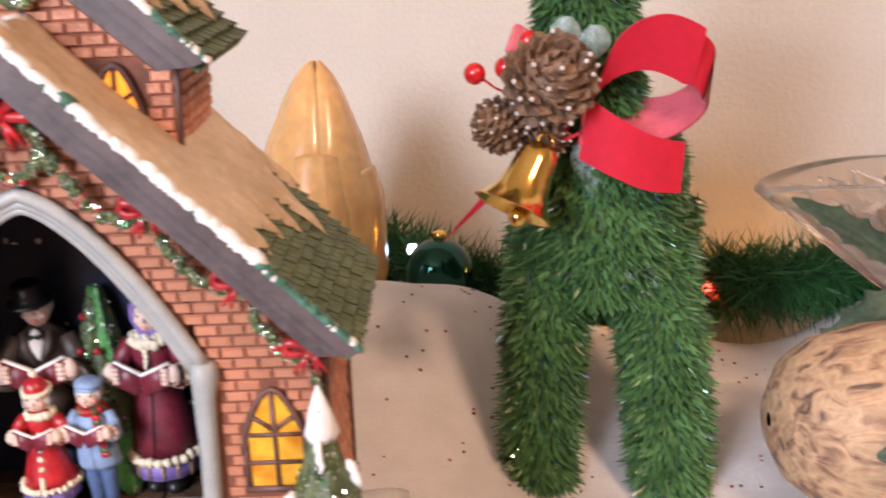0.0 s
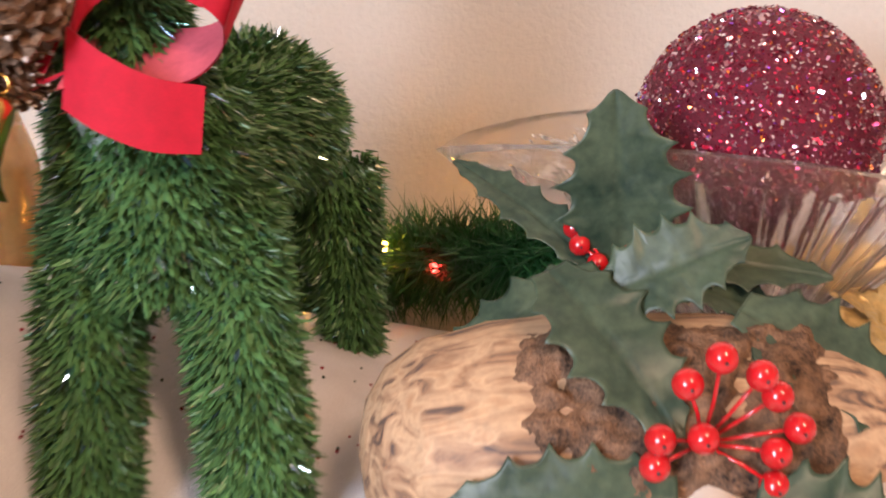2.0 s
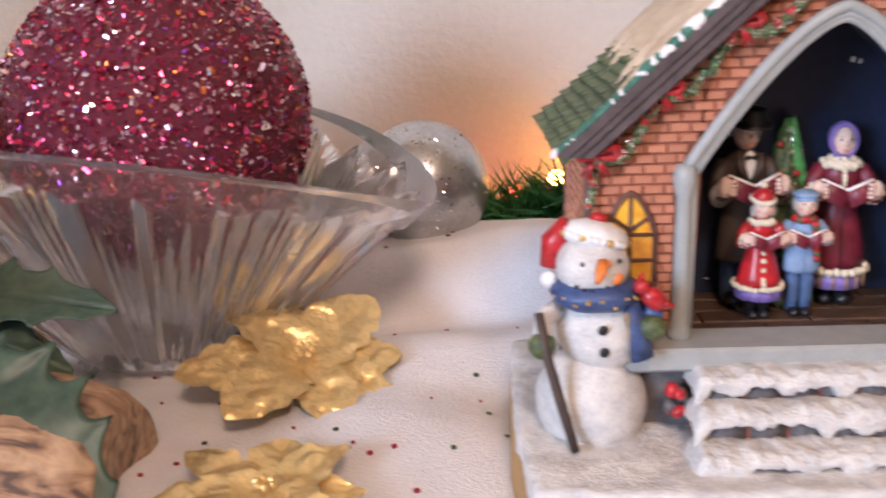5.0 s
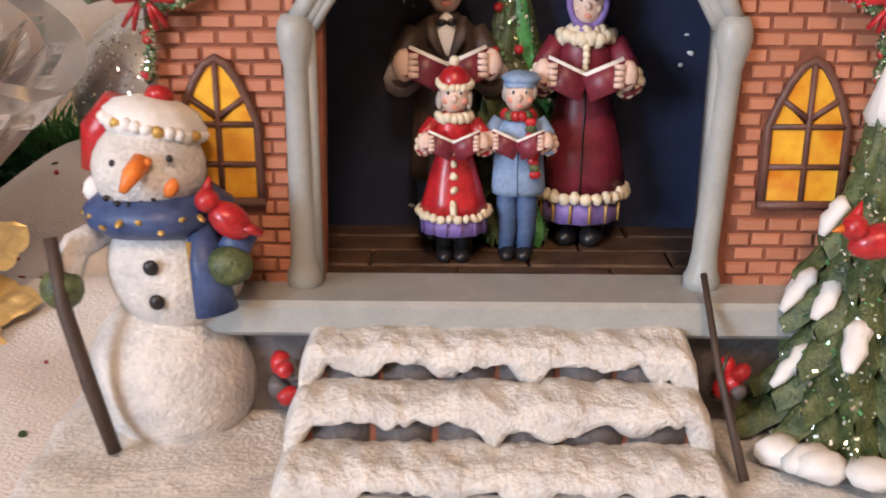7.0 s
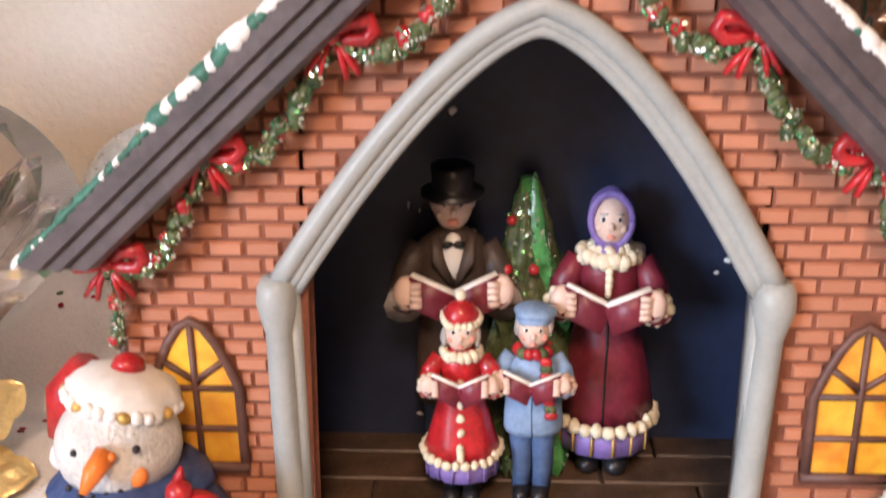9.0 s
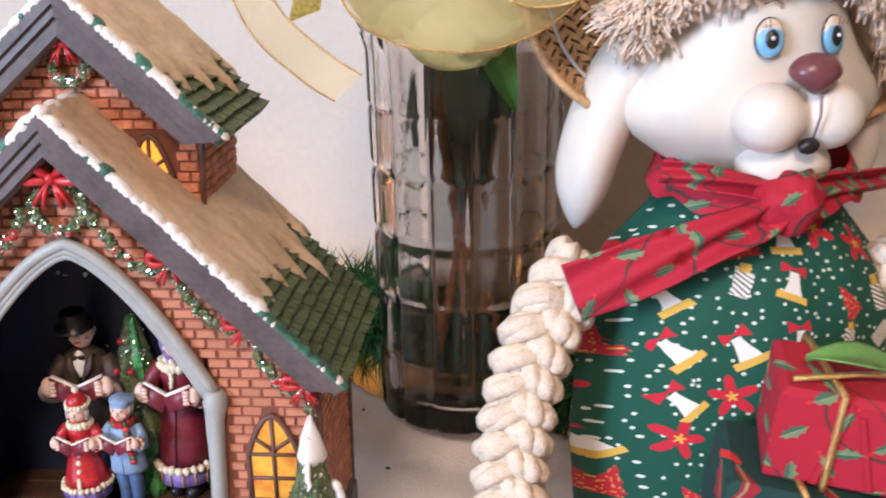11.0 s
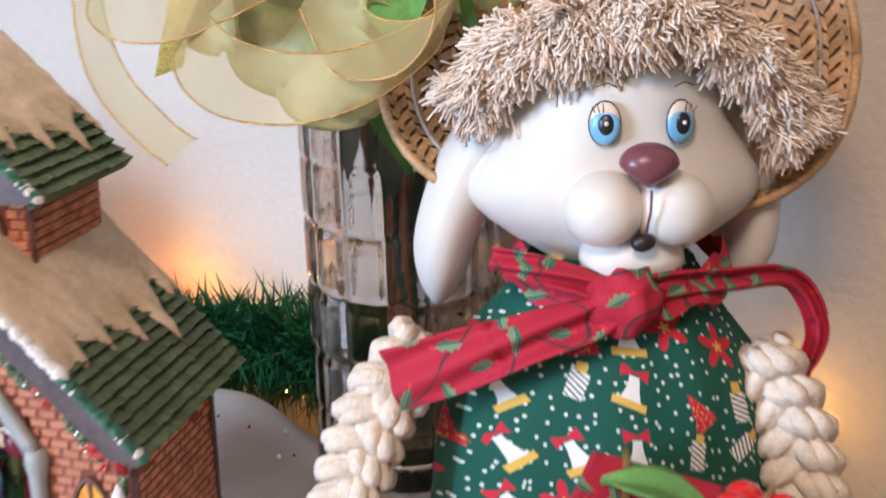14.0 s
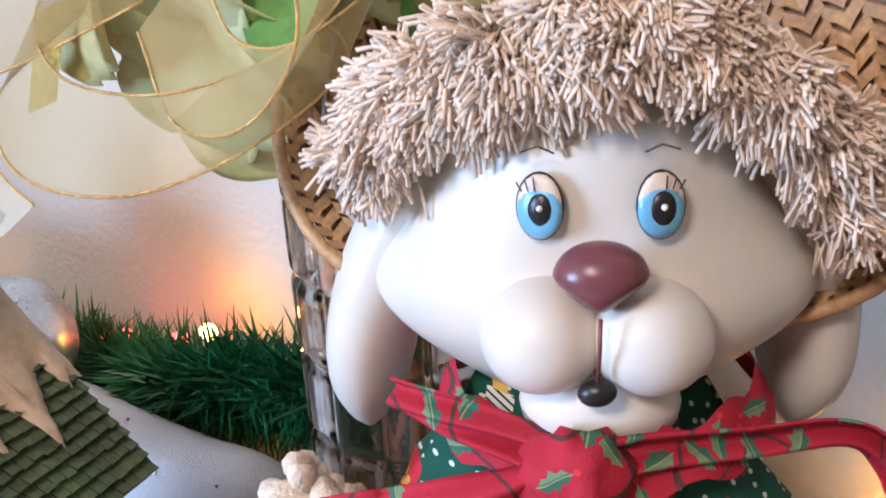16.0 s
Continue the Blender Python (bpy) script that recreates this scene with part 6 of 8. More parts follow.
def log():
    t = thing("log_slice", "pale wooden log with dark rough bark patches on felt", "log", pose(-0.355, -0.012, -0.004))
    rows = [(-0.124, 0.004), (-0.121, 0.022), (-0.112, 0.038), (-0.095, 0.051), (-0.065, 0.060), (-0.02, 0.063), (0.04, 0.062), (0.085, 0.056), (0.104, 0.049), (0.110, 0.044), (0.110, 0.034), (0.106, 0.018), (0.105, 0.002)]
    fine = []
    for (xa, ra), (xb, rb) in zip(rows, rows[1:]):
        fine += [(lerp(xa, xb, k / 5), lerp(ra, rb, k / 5)) for k in range(5)]
    g = Geo()
    n = 72
    pts = []
    for x, r in fine:
        for k in range(n):
            a = 2 * math.pi * k / n
            d = Vector((x * 14, math.cos(a) * 1.2, math.sin(a) * 1.2))
            q = r * (1 + 0.05 * noise.noise(d) + 0.012 * noise.noise(d * 5))
            pts.append((x, q * math.cos(a) * 1.05, q * math.sin(a) * 0.97))
    g.add(pts, [(j * n + k, j * n + (k + 1) % n, (j + 1) * n + (k + 1) % n, (j + 1) * n + k) for j in range(len(fine) - 1) for k in range(n)])
    part("log_body", g, "log", t, "smooth pale wood")
    g = Geo()
    # ragged bark plate on the upper front
    def bark(u, v):
        x, a = lerp(-0.085, 0.095, u), lerp(radians(150), radians(285), v)
        d = Vector((x * 60, math.cos(a) * 4, math.sin(a) * 4))
        r = 0.064 - max(0, x - 0.05) * 0.20 - max(0, -0.045 - x) * 0.30
        border = min(u * 4, (1 - u) * 4, v * 3, (1 - v) * 3, 1)
        ragged = border - 0.30 + border * (0.9 * noise.noise(d * 0.55) + 0.5 * noise.noise(d * 1.7) + 0.25 * noise.noise(d * 4.5))
        q = r - 0.010 + 0.0135 * min(1, max(-0.4, ragged) + 0.4) + border * (0.0050 * noise.noise(Vector((d.x * 1.2, d.y * 3, d.z * 3))) + 0.0022 * noise.noise(d * 5))
        return Vector((x, q * math.cos(a) * 1.05, -q * math.sin(a) * 0.97))
    g.grid(bark, 90, 70)
    part("bark", g, "bark", t, "rough dark peeling bark")


def holly_leaf(base, tip, normal, wide, curl=0.12, name="holly_leaf"):
    """A leaf with pointed lobes, a raised midrib and a curl; one thin sheet of cloth."""
    base, tip = Vector(base), Vector(tip)
    d = tip - base
    length = d.length
    d.normalize()
    n = Vector(normal)
    n = (n - d * n.dot(d)).normalized()
    s = d.cross(n)
    g = Geo()
    nu, nv = 17, 57

    def half(v):
        spikes = (1 - abs(math.sin(v * math.pi * 5.5 + 0.2))) ** 1.7
        body = math.sin(math.pi * min(1, 0.06 + 0.94 * v) ** 0.9) ** 0.7
        return wide * 0.5 * body * (0.74 + 0.36 * spikes) + 0.0006

    def surf(u, v):
        w = (u * 2 - 1)
        off = w * half(v)
        lift = curl * length * (v - 0.5) ** 2 * -1.6 + abs(w) ** 1.3 * 0.14 * half(v) + 0.05 * half(v) * math.sin(v * 16 + w * 3) * abs(w)
        vein = 0.0010 * max(0, 1 - abs(w) * 8) + 0.0005 * max(0, 1 - abs(((v * 7 - abs(w) * 1.6) % 1) - 0.5) * 9)
        return base + d * length * v + s * off + n * (lift - vein)

    g.grid(surf, nu, nv)
    ob = part(name, g, "holly")
    so = ob.modifiers.new("thickness", "SOLIDIFY")
    so.thickness = 0.0005
    return ob


def holly():
    t = thing("holly_spray", "dark green cloth holly leaves with red berries on the log", "holly")
    leaves = [
        ((-0.344, 0.060, 0.058), (-0.357, 0.046, 0.152), (-0.12, -1, 0.12), 0.066, 0.06),
        ((-0.358, 0.054, 0.064), (-0.430, 0.112, 0.110), (0.35, -0.8, 0.45), 0.030, 0.10),
        ((-0.366, 0.030, 0.072), (-0.451, 0.020, 0.012), (-0.4, -0.5, 0.7), 0.040, 0.20),
        ((-0.396, -0.022, 0.086), (-0.350, -0.082, 0.032), (-0.05, -0.55, 0.85), 0.050, 0.16),
        ((-0.374, -0.028, 0.074), (-0.314, -0.034, 0.101), (-0.15, -0.80, 0.6), 0.044, 0.10),
        ((-0.345, 0.030, 0.074), (-0.252, 0.020, 0.069), (0.1, -0.6, 0.8), 0.032, 0.12),
        ((-0.340, 0.010, 0.072), (-0.268, 0.016, 0.046), (0.2, -0.5, 0.85), 0.032, 0.14),
        ((-0.352, -0.088, 0.010), (-0.444, -0.082, 0.004), (0.1, -0.9, 0.5), 0.042, 0.14),
        ((-0.308, -0.020, 0.068), (-0.238, -0.052, 0.018), (0.3, -0.6, 0.7), 0.064, 0.20),
        ((-0.325, -0.096, 0.010), (-0.254, -0.112, -0.016), (0.3, -0.8, 0.5), 0.060, 0.10),
        ((-0.345, 0.046, 0.066), (-0.300, 0.066, 0.060), (0.2, 0.2, 0.9), 0.040, 0.10),
        ((-0.350, -0.092, -0.012), (-0.405, -0.098, -0.030), (0.1, -0.8, 0.5), 0.034, 0.10),
    ]
    for k in leaves:
        ob = holly_leaf(*k, name="leaf")
        ob.parent = t
    c = Vector((-0.3410, -0.080, 0.0335))

    def berry(p, r, foot):
        g = Geo()
        g.ball(p, r, 0, n=18)
        g.ball(Vector(p) + Vector((0, -r, 0)) * 0.98, r * 0.12, 1, n=6)
        part("berry", g, ["berry", "black"], t, "glossy red berry")
        g = Geo()
        g.tube([foot, Vector(foot).lerp(Vector(p), 0.5) + Vector((0, -0.003, 0.002)), p], 0.0009, 6)
        part("stem", g, "berry", t, "thin red stem")

    for dx, dz in ((0, -118), (-40, -80), (58, -90), (82, -60), (118, -12), (88, 22), (90, 70), (-70, 0), (-75, 38), (-15, -5)):
        berry(c + Vector((dx * 0.00029, -0.010 + 0.00004 * abs(dx), -dz * 0.00029)), 0.0063, c + Vector((0.0, 0.006, -0.008)))
    for p in ((-0.344, 0.051, 0.070), (-0.369, 0.058, 0.073), (-0.331, 0.060, 0.079), (-0.360, 0.055, 0.064), (-0.371, 0.066, 0.080), (-0.336, 0.064, 0.068)):
        berry(Vector(p), 0.0056, (-0.350, 0.056, 0.056))


def china_bells():
    for at, tilt, label in ((pose(-0.3715, -0.098, -0.060, -6, 0, 0), 0, "white porcelain bell with gilt rim standing by the log"),
                            (pose(-0.3325, -0.112, -0.0105, 112, 0, -4) @ Matrix.Translation((0, 0, 0)), 1, "white porcelain bell on its side with gilt rim")):
        t = thing("china_bell", label, "bell", at)
        if tilt:
            t.matrix_world = Matrix.Translation((-0.333, -0.108, -0.012)) @ Vector((-0.04, 0.95, 0.20)).to_track_quat("Z", "Y").to_matrix().to_4x4()
        g = Geo()
        bell_geo(g, 0.0275, 0.052, Matrix.Identity(4), 0, 1, 2)
        part("body", g, ["porcelain", "porcelain_in", "gilt"], t)
        g = Geo()
        g.lathe([(0.0015, 0.0), (0.0062, 0.006), (0.0056, 0.012), (0.001, 0.024)], 14, Matrix.Translation((0, 0, 0.006)))
        part("clapper", g, "redgloss", t, "red teardrop clapper")
        g = Geo()
        g.tube([(0.003 * math.cos(a), 0, 0.0535 + 0.003 * math.sin(a)) for a in [k * 0.5236 for k in range(13)]], 0.0009, 6)
        part("hanger", g, "porcelain", t)


def foil_leaf(at, r, seed, label):
    t = thing("foil_poinsettia", label, "foil leaf", at)
    rnd = random.Random(seed)
    for k in range(8):
        a0 = 2 * math.pi * k / 8 + rnd.uniform(-0.15, 0.15)
        length, wide = r * rnd.uniform(0.85, 1.2), r * rnd.uniform(0.55, 0.72)
        lift = rnd.uniform(0.02, 0.16)
        g = Geo()

        def surf(u, v, a0=a0, length=length, wide=wide, lift=lift, k=k):
            w = u * 2 - 1
            jag = 0.82 + 0.18 * abs(math.sin(v * 15 + k))
            off = w * wide * 0.5 * math.sin(math.pi * (0.12 + 0.88 * v) ** 0.9) ** 0.6 * jag
            x, y = length * v, off
            p = Vector((x * math.cos(a0) - y * math.sin(a0), x * math.sin(a0) + y * math.cos(a0), 0))
            z = 0.002 + 0.0012 * k / 8 + lift * length * math.sin(v * 2.2) + 0.10 * abs(off) + 0.0016 * noise.noise(p * 260 + Vector((k, 0, 0))) + 0.003 * noise.noise(p * 90)
            return Vector((p.x, p.y, max(0.0004, z)))

        g.grid(surf, 15, 24)
        part("petal", g, "foil", t, smooth=True)
    g = Geo()
    for k in range(6):
        g.ball((0.003 * math.cos(k), 0.003 * math.sin(k), 0.009), 0.0016, n=8)
    part("centre", g, "foil", t)


BOWL = Vector((-0.285, 0.132, 0.0))


def bowl_pt(a, v, side):
    """The boat-shaped bowl: angle, height 0 to 1, and the outer (1) or inner (0) skin."""
    grow = 0.215 + 0.785 * v ** 0.86
    if v < 0.07:
        grow = 0.29 - 0.6 * v
    ca, sa = math.cos(a), math.sin(a)
    point = 1 + 0.10 * abs(ca) ** 6
    half_x, half_y = 0.137 * grow * point, 0.030 + 0.056 * v ** 0.9
    if v < 0.07:
        half_y = 0.036 - 0.06 * v
    # saw-toothed flutes that lean over, ending in a zigzag under a plain rim
    ph = (a * 24 / (2 * math.pi) + 0.10 * math.sin(v * 3)) % 1
    tooth = ph / 0.72 if ph < 0.72 else (1 - ph) / 0.28
    fine = math.sin(ph * 2 * math.pi * 4) * 0.10
    amp = 0.0140 * (0.35 + 0.65 * v) * step_up(0.03, 0.10, v) * side
    if v < 0.07:
        amp = 0.003 * side
    plain = step_up(-0.010, 0.010, v - 0.83 - 0.09 * tooth)
    flute = lerp(tooth + fine - 0.5, 0.5, plain)
    inset = 1 - 0.0045 / 0.09 * (1 - side)
    x, y = (half_x * inset + amp * flute) * ca, (half_y * inset + amp * flute) * sa
    rim_z = 0.0945 - 0.045 * x + 0.027 * abs(sa)
    z = lerp(0.004, rim_z, v) + (1 - side) * 0.006 * (1 - v)
    x, y = 0.961 * x + 0.276 * y, -0.276 * x + 0.961 * y
    return BOWL + Vector((x + 0.020 * (1 - v), y - 0.006 * (1 - v), z))


def glass_bowl():
    t = thing("glass_bowl", "clear fluted boat-shaped glass bowl on white felt", "bowl")
    g = Geo()
    nu, nv = 624, 84
    rows = [(j / (nv - 1), 1) for j in range(nv)] + [(j / (nv - 1), 0) for j in range(nv - 1, -1, -1)]
    pts = [bowl_pt(2 * math.pi * i / nu, v, s) for v, s in rows for i in range(nu)]
    n = len(rows)
    faces = [(j * nu + i, j * nu + (i + 1) % nu, (j + 1) * nu + (i + 1) % nu, (j + 1) * nu + i) for j in range(n - 1) for i in range(nu)]
    faces += [tuple(range(nu - 1, -1, -1)), tuple((n - 1) * nu + i for i in range(nu))]
    g.add(pts, faces)
    sharp(part("body", g, "crystal", t, "clear fluted glass"), 24)


def glitter_ball():
    rnd = random.Random(8)
    t = thing("glitter_ball", "large dark red ball crusted with glitter in the bowl", "bauble", pose(-0.258, 0.130, 0.121))
    g = Geo()
    r = 0.0675
    g.ball((0, 0, 0), r, 0, n=64, rough=0.012, freq=260)
    for _ in range(15000):
        d = Vector((rnd.gauss(0, 1), rnd.gauss(0, 1), rnd.gauss(0, 1))).normalized()
        if d.y > 0.45:
            continue
        n = d + Vector((rnd.gauss(0, 0.5), rnd.gauss(0, 0.5), rnd.gauss(0, 0.5)))
        big = rnd.random() < 0.10
        g.flake(d * (r + rnd.uniform(0.0002, 0.0020)), n, rnd.uniform(0.0012, 0.0019) if big else rnd.uniform(0.0005, 0.0010), 1, rnd.uniform(0, 3))
    part("globe", g, ["ballcore", "ballglit"], t, smooth=False)
    g = Geo()
    ribbon(g, smooth_pts([(-0.060, -0.010, -0.010), (-0.072, -0.020, 0.0), (-0.086, -0.022, -0.002), (-0.096, -0.016, -0.012)], 8), (0.0, 0.008, 0.004), 0, 0, 0.0006)
    part("ribbon_loop", g, "velvet", t, "red ribbon loop")


def silver_ball():
    rnd = random.Random(9)
    t = thing("silver_ball", "frosted silver bauble with glitter on the garland", "bauble", pose(-0.1400, 0.215, 0.0660))
    g = Geo()
    r = 0.0365
    g.ball((0, 0, 0), r, 0, n=40)
    for _ in range(900):
        d = Vector((rnd.gauss(-0.3, 0.7), rnd.gauss(-0.5, 0.7), rnd.gauss(0.3, 0.7))).normalized()
        g.flake(d * (r + 0.0002), d + Vector((rnd.gauss(0, .3), rnd.gauss(0, .3), rnd.gauss(0, .3))), rnd.uniform(0.0003, 0.0007), 1, rnd.uniform(0, 3))
    part("globe", g, ["silver", "silverglit"], t)


log()
holly()
china_bells()
foil_leaf(pose(-0.192, 0.078, 0.0190, 24, 4, 20), 0.050, 4, "crumpled gold foil poinsettia leaf on white felt")
foil_leaf(pose(-0.193, -0.024, felt_z(-0.193, -0.024) + 0.001, 4, 0, 50), 0.040, 9, "crumpled gold foil leaf lying beside the log")
foil_leaf(pose(-0.530, -0.128, -0.047, 4, 0, 70), 0.042, 6, "crumpled gold foil leaf lying in front of the reindeer")
glass_bowl()
glitter_ball()
silver_ball()


# ---- vase with flowers, rabbit doll with its gifts ----
def calc(t):
    """A short way to write sums with math nodes: numbers or sockets in, a socket out."""
    def m(op, *args):
        n = t.nodes.new("ShaderNodeMath")
        n.operation = op
        for k, a in enumerate(args):
            if isinstance(a, (int, float)):
                n.inputs[k].default_value = a
            else:
                t.links.new(a, n.inputs[k])
        return n.outputs[0]
    return m


def cloth_base(name):
    """Printed cotton: object space laid flat, and a weave."""
    m, t, b = nodes_of(name)
    N, L = t.nodes.new, t.links.new
    co = N("ShaderNodeTexCoord")
    xyz = N("ShaderNodeSeparateXYZ")
    L(co.outputs["Object"], xyz.inputs[0])
    c = calc(t)
    flat = N("ShaderNodeCombineXYZ")
    L(c("MULTIPLY_ADD", xyz.outputs["Y"], 0.55, xyz.outputs["X"]), flat.inputs[0])
    L(c("MULTIPLY_ADD", xyz.outputs["Y"], 0.45, xyz.outputs["Z"]), flat.inputs[1])
    b.inputs["Roughness"].default_value = 0.8
    weave = N("ShaderNodeTexNoise")
    weave.inputs["Scale"].default_value = 1500
    L(co.outputs["Object"], weave.inputs[0])
    crease = N("ShaderNodeTexNoise")
    crease.inputs["Scale"].default_value, crease.inputs["Detail"].default_value = 70, 3
    L(co.outputs["Object"], crease.inputs[0])
    bp = N("ShaderNodeBump")
    bp.inputs["Strength"].default_value, bp.inputs["Distance"].default_value = 0.5, 0.0012
    L(c("MULTIPLY_ADD", weave.outputs[0], 0.35, crease.outputs[0]), bp.inputs["Height"])
    L(bp.outputs[0], b.inputs["Normal"])
    return m, t, b, c, flat.outputs[0]


def motif_cells(t, c, flat, scale, randomness, turn):
    """Local x and y inside each motif's cell, in cell widths, and two random numbers for it."""
    N, L = t.nodes.new, t.links.new
    v = N("ShaderNodeTexVoronoi")
    v.voronoi_dimensions = "2D"
    v.inputs["Scale"].default_value, v.inputs["Randomness"].default_value = scale, randomness
    L(flat, v.inputs["Vector"])
    d = N("ShaderNodeVectorMath")
    d.operation = "SUBTRACT"
    L(flat, d.inputs[0])
    L(v.outputs["Position"], d.inputs[1])
    e = N("ShaderNodeVectorMath")
    e.operation = "SCALE"
    L(d.outputs[0], e.inputs[0])
    e.inputs["Scale"].default_value = scale
    col = N("ShaderNodeSeparateColor")
    L(v.outputs["Color"], col.inputs[0])
    r = N("ShaderNodeVectorRotate")
    r.rotation_type = "Z_AXIS"
    L(e.outputs[0], r.inputs["Vector"])
    L(c("MULTIPLY", c("SUBTRACT", col.outputs[1], 0.5), turn), r.inputs["Angle"])
    s = N("ShaderNodeSeparateXYZ")
    L(r.outputs[0], s.inputs[0])
    return s.outputs[0], s.outputs[1], col.outputs[0], col.outputs[2]


def paint(t, below, mask, colour):
    n = t.nodes.new("ShaderNodeMix")
    n.data_type = "RGBA"
    t.links.new(mask, n.inputs[0])
    if isinstance(below, tuple):
        n.inputs[6].default_value = rgba(below)
    else:
        t.links.new(below, n.inputs[6])
    n.inputs[7].default_value = rgba(colour)
    return n.outputs[2]


def christmas_print(name, ground):
    """White dots, red flowers, white bells, striped candles and red trees on a plain ground."""
    m, t, b, c, flat = cloth_base(name)
    small = t.nodes.new("ShaderNodeTexVoronoi")
    small.voronoi_dimensions = "2D"
    small.inputs["Scale"].default_value, small.inputs["Randomness"].default_value = 200, 0.85
    t.links.new(flat, small.inputs["Vector"])
    out = paint(t, ground, c("LESS_THAN", small.outputs["Distance"], 0.13), (0.66, 0.72, 0.62))
    x, y, kind, tone = motif_cells(t, c, flat, 52, 0.5, 1.7)
    x, y = c("MULTIPLY", x, 0.78), c("MULTIPLY", y, 0.78)
    ax, ay = c("ABSOLUTE", x), c("ABSOLUTE", y)
    r = c("SQRT", c("ADD", c("MULTIPLY", x, x), c("MULTIPLY", y, y)))
    th = c("ARCTAN2", y, x)
    pick = lambda lo, hi: c("MULTIPLY", c("GREATER_THAN", kind, lo), c("LESS_THAN", kind, hi))
    both = lambda *k: k[0] if len(k) == 1 else c("MULTIPLY", k[0], both(*k[1:]))
    red, white, gold, dark = (0.50, 0.012, 0.030), (0.78, 0.76, 0.70), (0.66, 0.42, 0.06), (0.012, 0.03, 0.025)
    # flower
    f = pick(-1, 0.34)
    out = paint(t, out, both(f, c("LESS_THAN", r, c("MULTIPLY_ADD", c("SINE", c("MULTIPLY", th, 5)), 0.11, 0.22))), red)
    out = paint(t, out, both(f, c("LESS_THAN", r, c("MULTIPLY_ADD", c("SINE", c("MULTIPLY", th, 5)), 0.03, 0.055))), gold)
    # bell with a red bow
    f = pick(0.34, 0.62)
    wide = c("MULTIPLY_ADD", c("POWER", c("MAXIMUM", c("SUBTRACT", 0.16, y), 0.0), 1.6), 0.55, 0.07)
    out = paint(t, out, both(f, c("LESS_THAN", ay, 0.21), c("LESS_THAN", ax, wide)), white)
    out = paint(t, out, both(f, c("LESS_THAN", y, -0.13), c("GREATER_THAN", y, -0.24), c("LESS_THAN", ax, 0.24)), gold)
    out = paint(t, out, both(f, c("LESS_THAN", c("ABSOLUTE", c("SUBTRACT", y, 0.26)), c("MULTIPLY_ADD", ax, 0.45, 0.01)), c("LESS_THAN", ax, 0.19)), red)
    # striped candle
    f = both(pick(0.62, 0.82), c("LESS_THAN", ax, 0.12))
    out = paint(t, out, both(f, c("LESS_THAN", ay, 0.20)), white)
    stripe = c("LESS_THAN", c("FRACT", c("MULTIPLY", c("ADD", y, c("MULTIPLY", x, 0.5)), 13)), 0.35)
    out = paint(t, out, both(f, c("LESS_THAN", ay, 0.19), stripe), dark)
    out = paint(t, out, both(f, c("LESS_THAN", c("ABSOLUTE", c("SUBTRACT", y, 0.27)), 0.08), c("LESS_THAN", ax, 0.07)), gold)
    # red tree with pale specks
    f = both(pick(0.82, 2), c("GREATER_THAN", y, -0.24), c("LESS_THAN", ax, c("MULTIPLY", c("SUBTRACT", 0.30, y), c("MULTIPLY_ADD", c("FRACT", c("MULTIPLY", y, 6)), -0.16, 0.50))))
    out = paint(t, out, f, red)
    fine = t.nodes.new("ShaderNodeTexVoronoi")
    fine.voronoi_dimensions = "2D"
    fine.inputs["Scale"].default_value = 620
    t.links.new(flat, fine.inputs["Vector"])
    out = paint(t, out, both(f, c("LESS_THAN", fine.outputs["Distance"], 0.20)), gold)
    t.links.new(out, b.inputs["Base Color"])
    return m


def holly_print(name, ground, scale=80.0, leaf=(0.045, 0.14, 0.085), light=(0.17, 0.26, 0.13), vine=(0.10, 0.030, 0.030)):
    """Spiky holly leaves with a light half, thin vines and berries on a plain ground."""
    m, t, b, c, flat = cloth_base(name)
    n = t.nodes.new("ShaderNodeTexNoise")
    n.noise_dimensions = "2D"
    n.inputs["Scale"].default_value, n.inputs["Detail"].default_value = scale * 0.5, 0
    t.links.new(flat, n.inputs["Vector"])
    out = paint(t, ground, c("LESS_THAN", c("ABSOLUTE", c("SUBTRACT", n.outputs[0], 0.52)), 0.013), vine)
    x, y, kind, tone = motif_cells(t, c, flat, scale, 0.85, 6.2)
    ax, ay = c("ABSOLUTE", x), c("ABSOLUTE", y)
    spikes = c("MULTIPLY_ADD", c("ABSOLUTE", c("SINE", c("MULTIPLY", y, 15.0))), -0.42, 1.0)
    wide = c("MULTIPLY", c("MULTIPLY", c("SUBTRACT", 0.125, c("MULTIPLY", c("MULTIPLY", y, y), 0.95)), spikes), 1.55)
    inside = c("LESS_THAN", ax, wide)
    out = paint(t, out, inside, leaf)
    out = paint(t, out, c("MULTIPLY", inside, c("GREATER_THAN", x, c("MULTIPLY_ADD", tone, 0.06, 0.0))), light)
    out = paint(t, out, c("MULTIPLY", inside, c("LESS_THAN", ax, 0.012)), (0.30, 0.30, 0.14))
    far = c("ADD", c("POWER", c("SUBTRACT", ax, 0.0), 2.0), c("POWER", c("SUBTRACT", y, -0.43), 2.0))
    out = paint(t, out, c("LESS_THAN", far, 0.0035), (0.60, 0.03, 0.03))
    t.links.new(out, b.inputs["Base Color"])
    return m


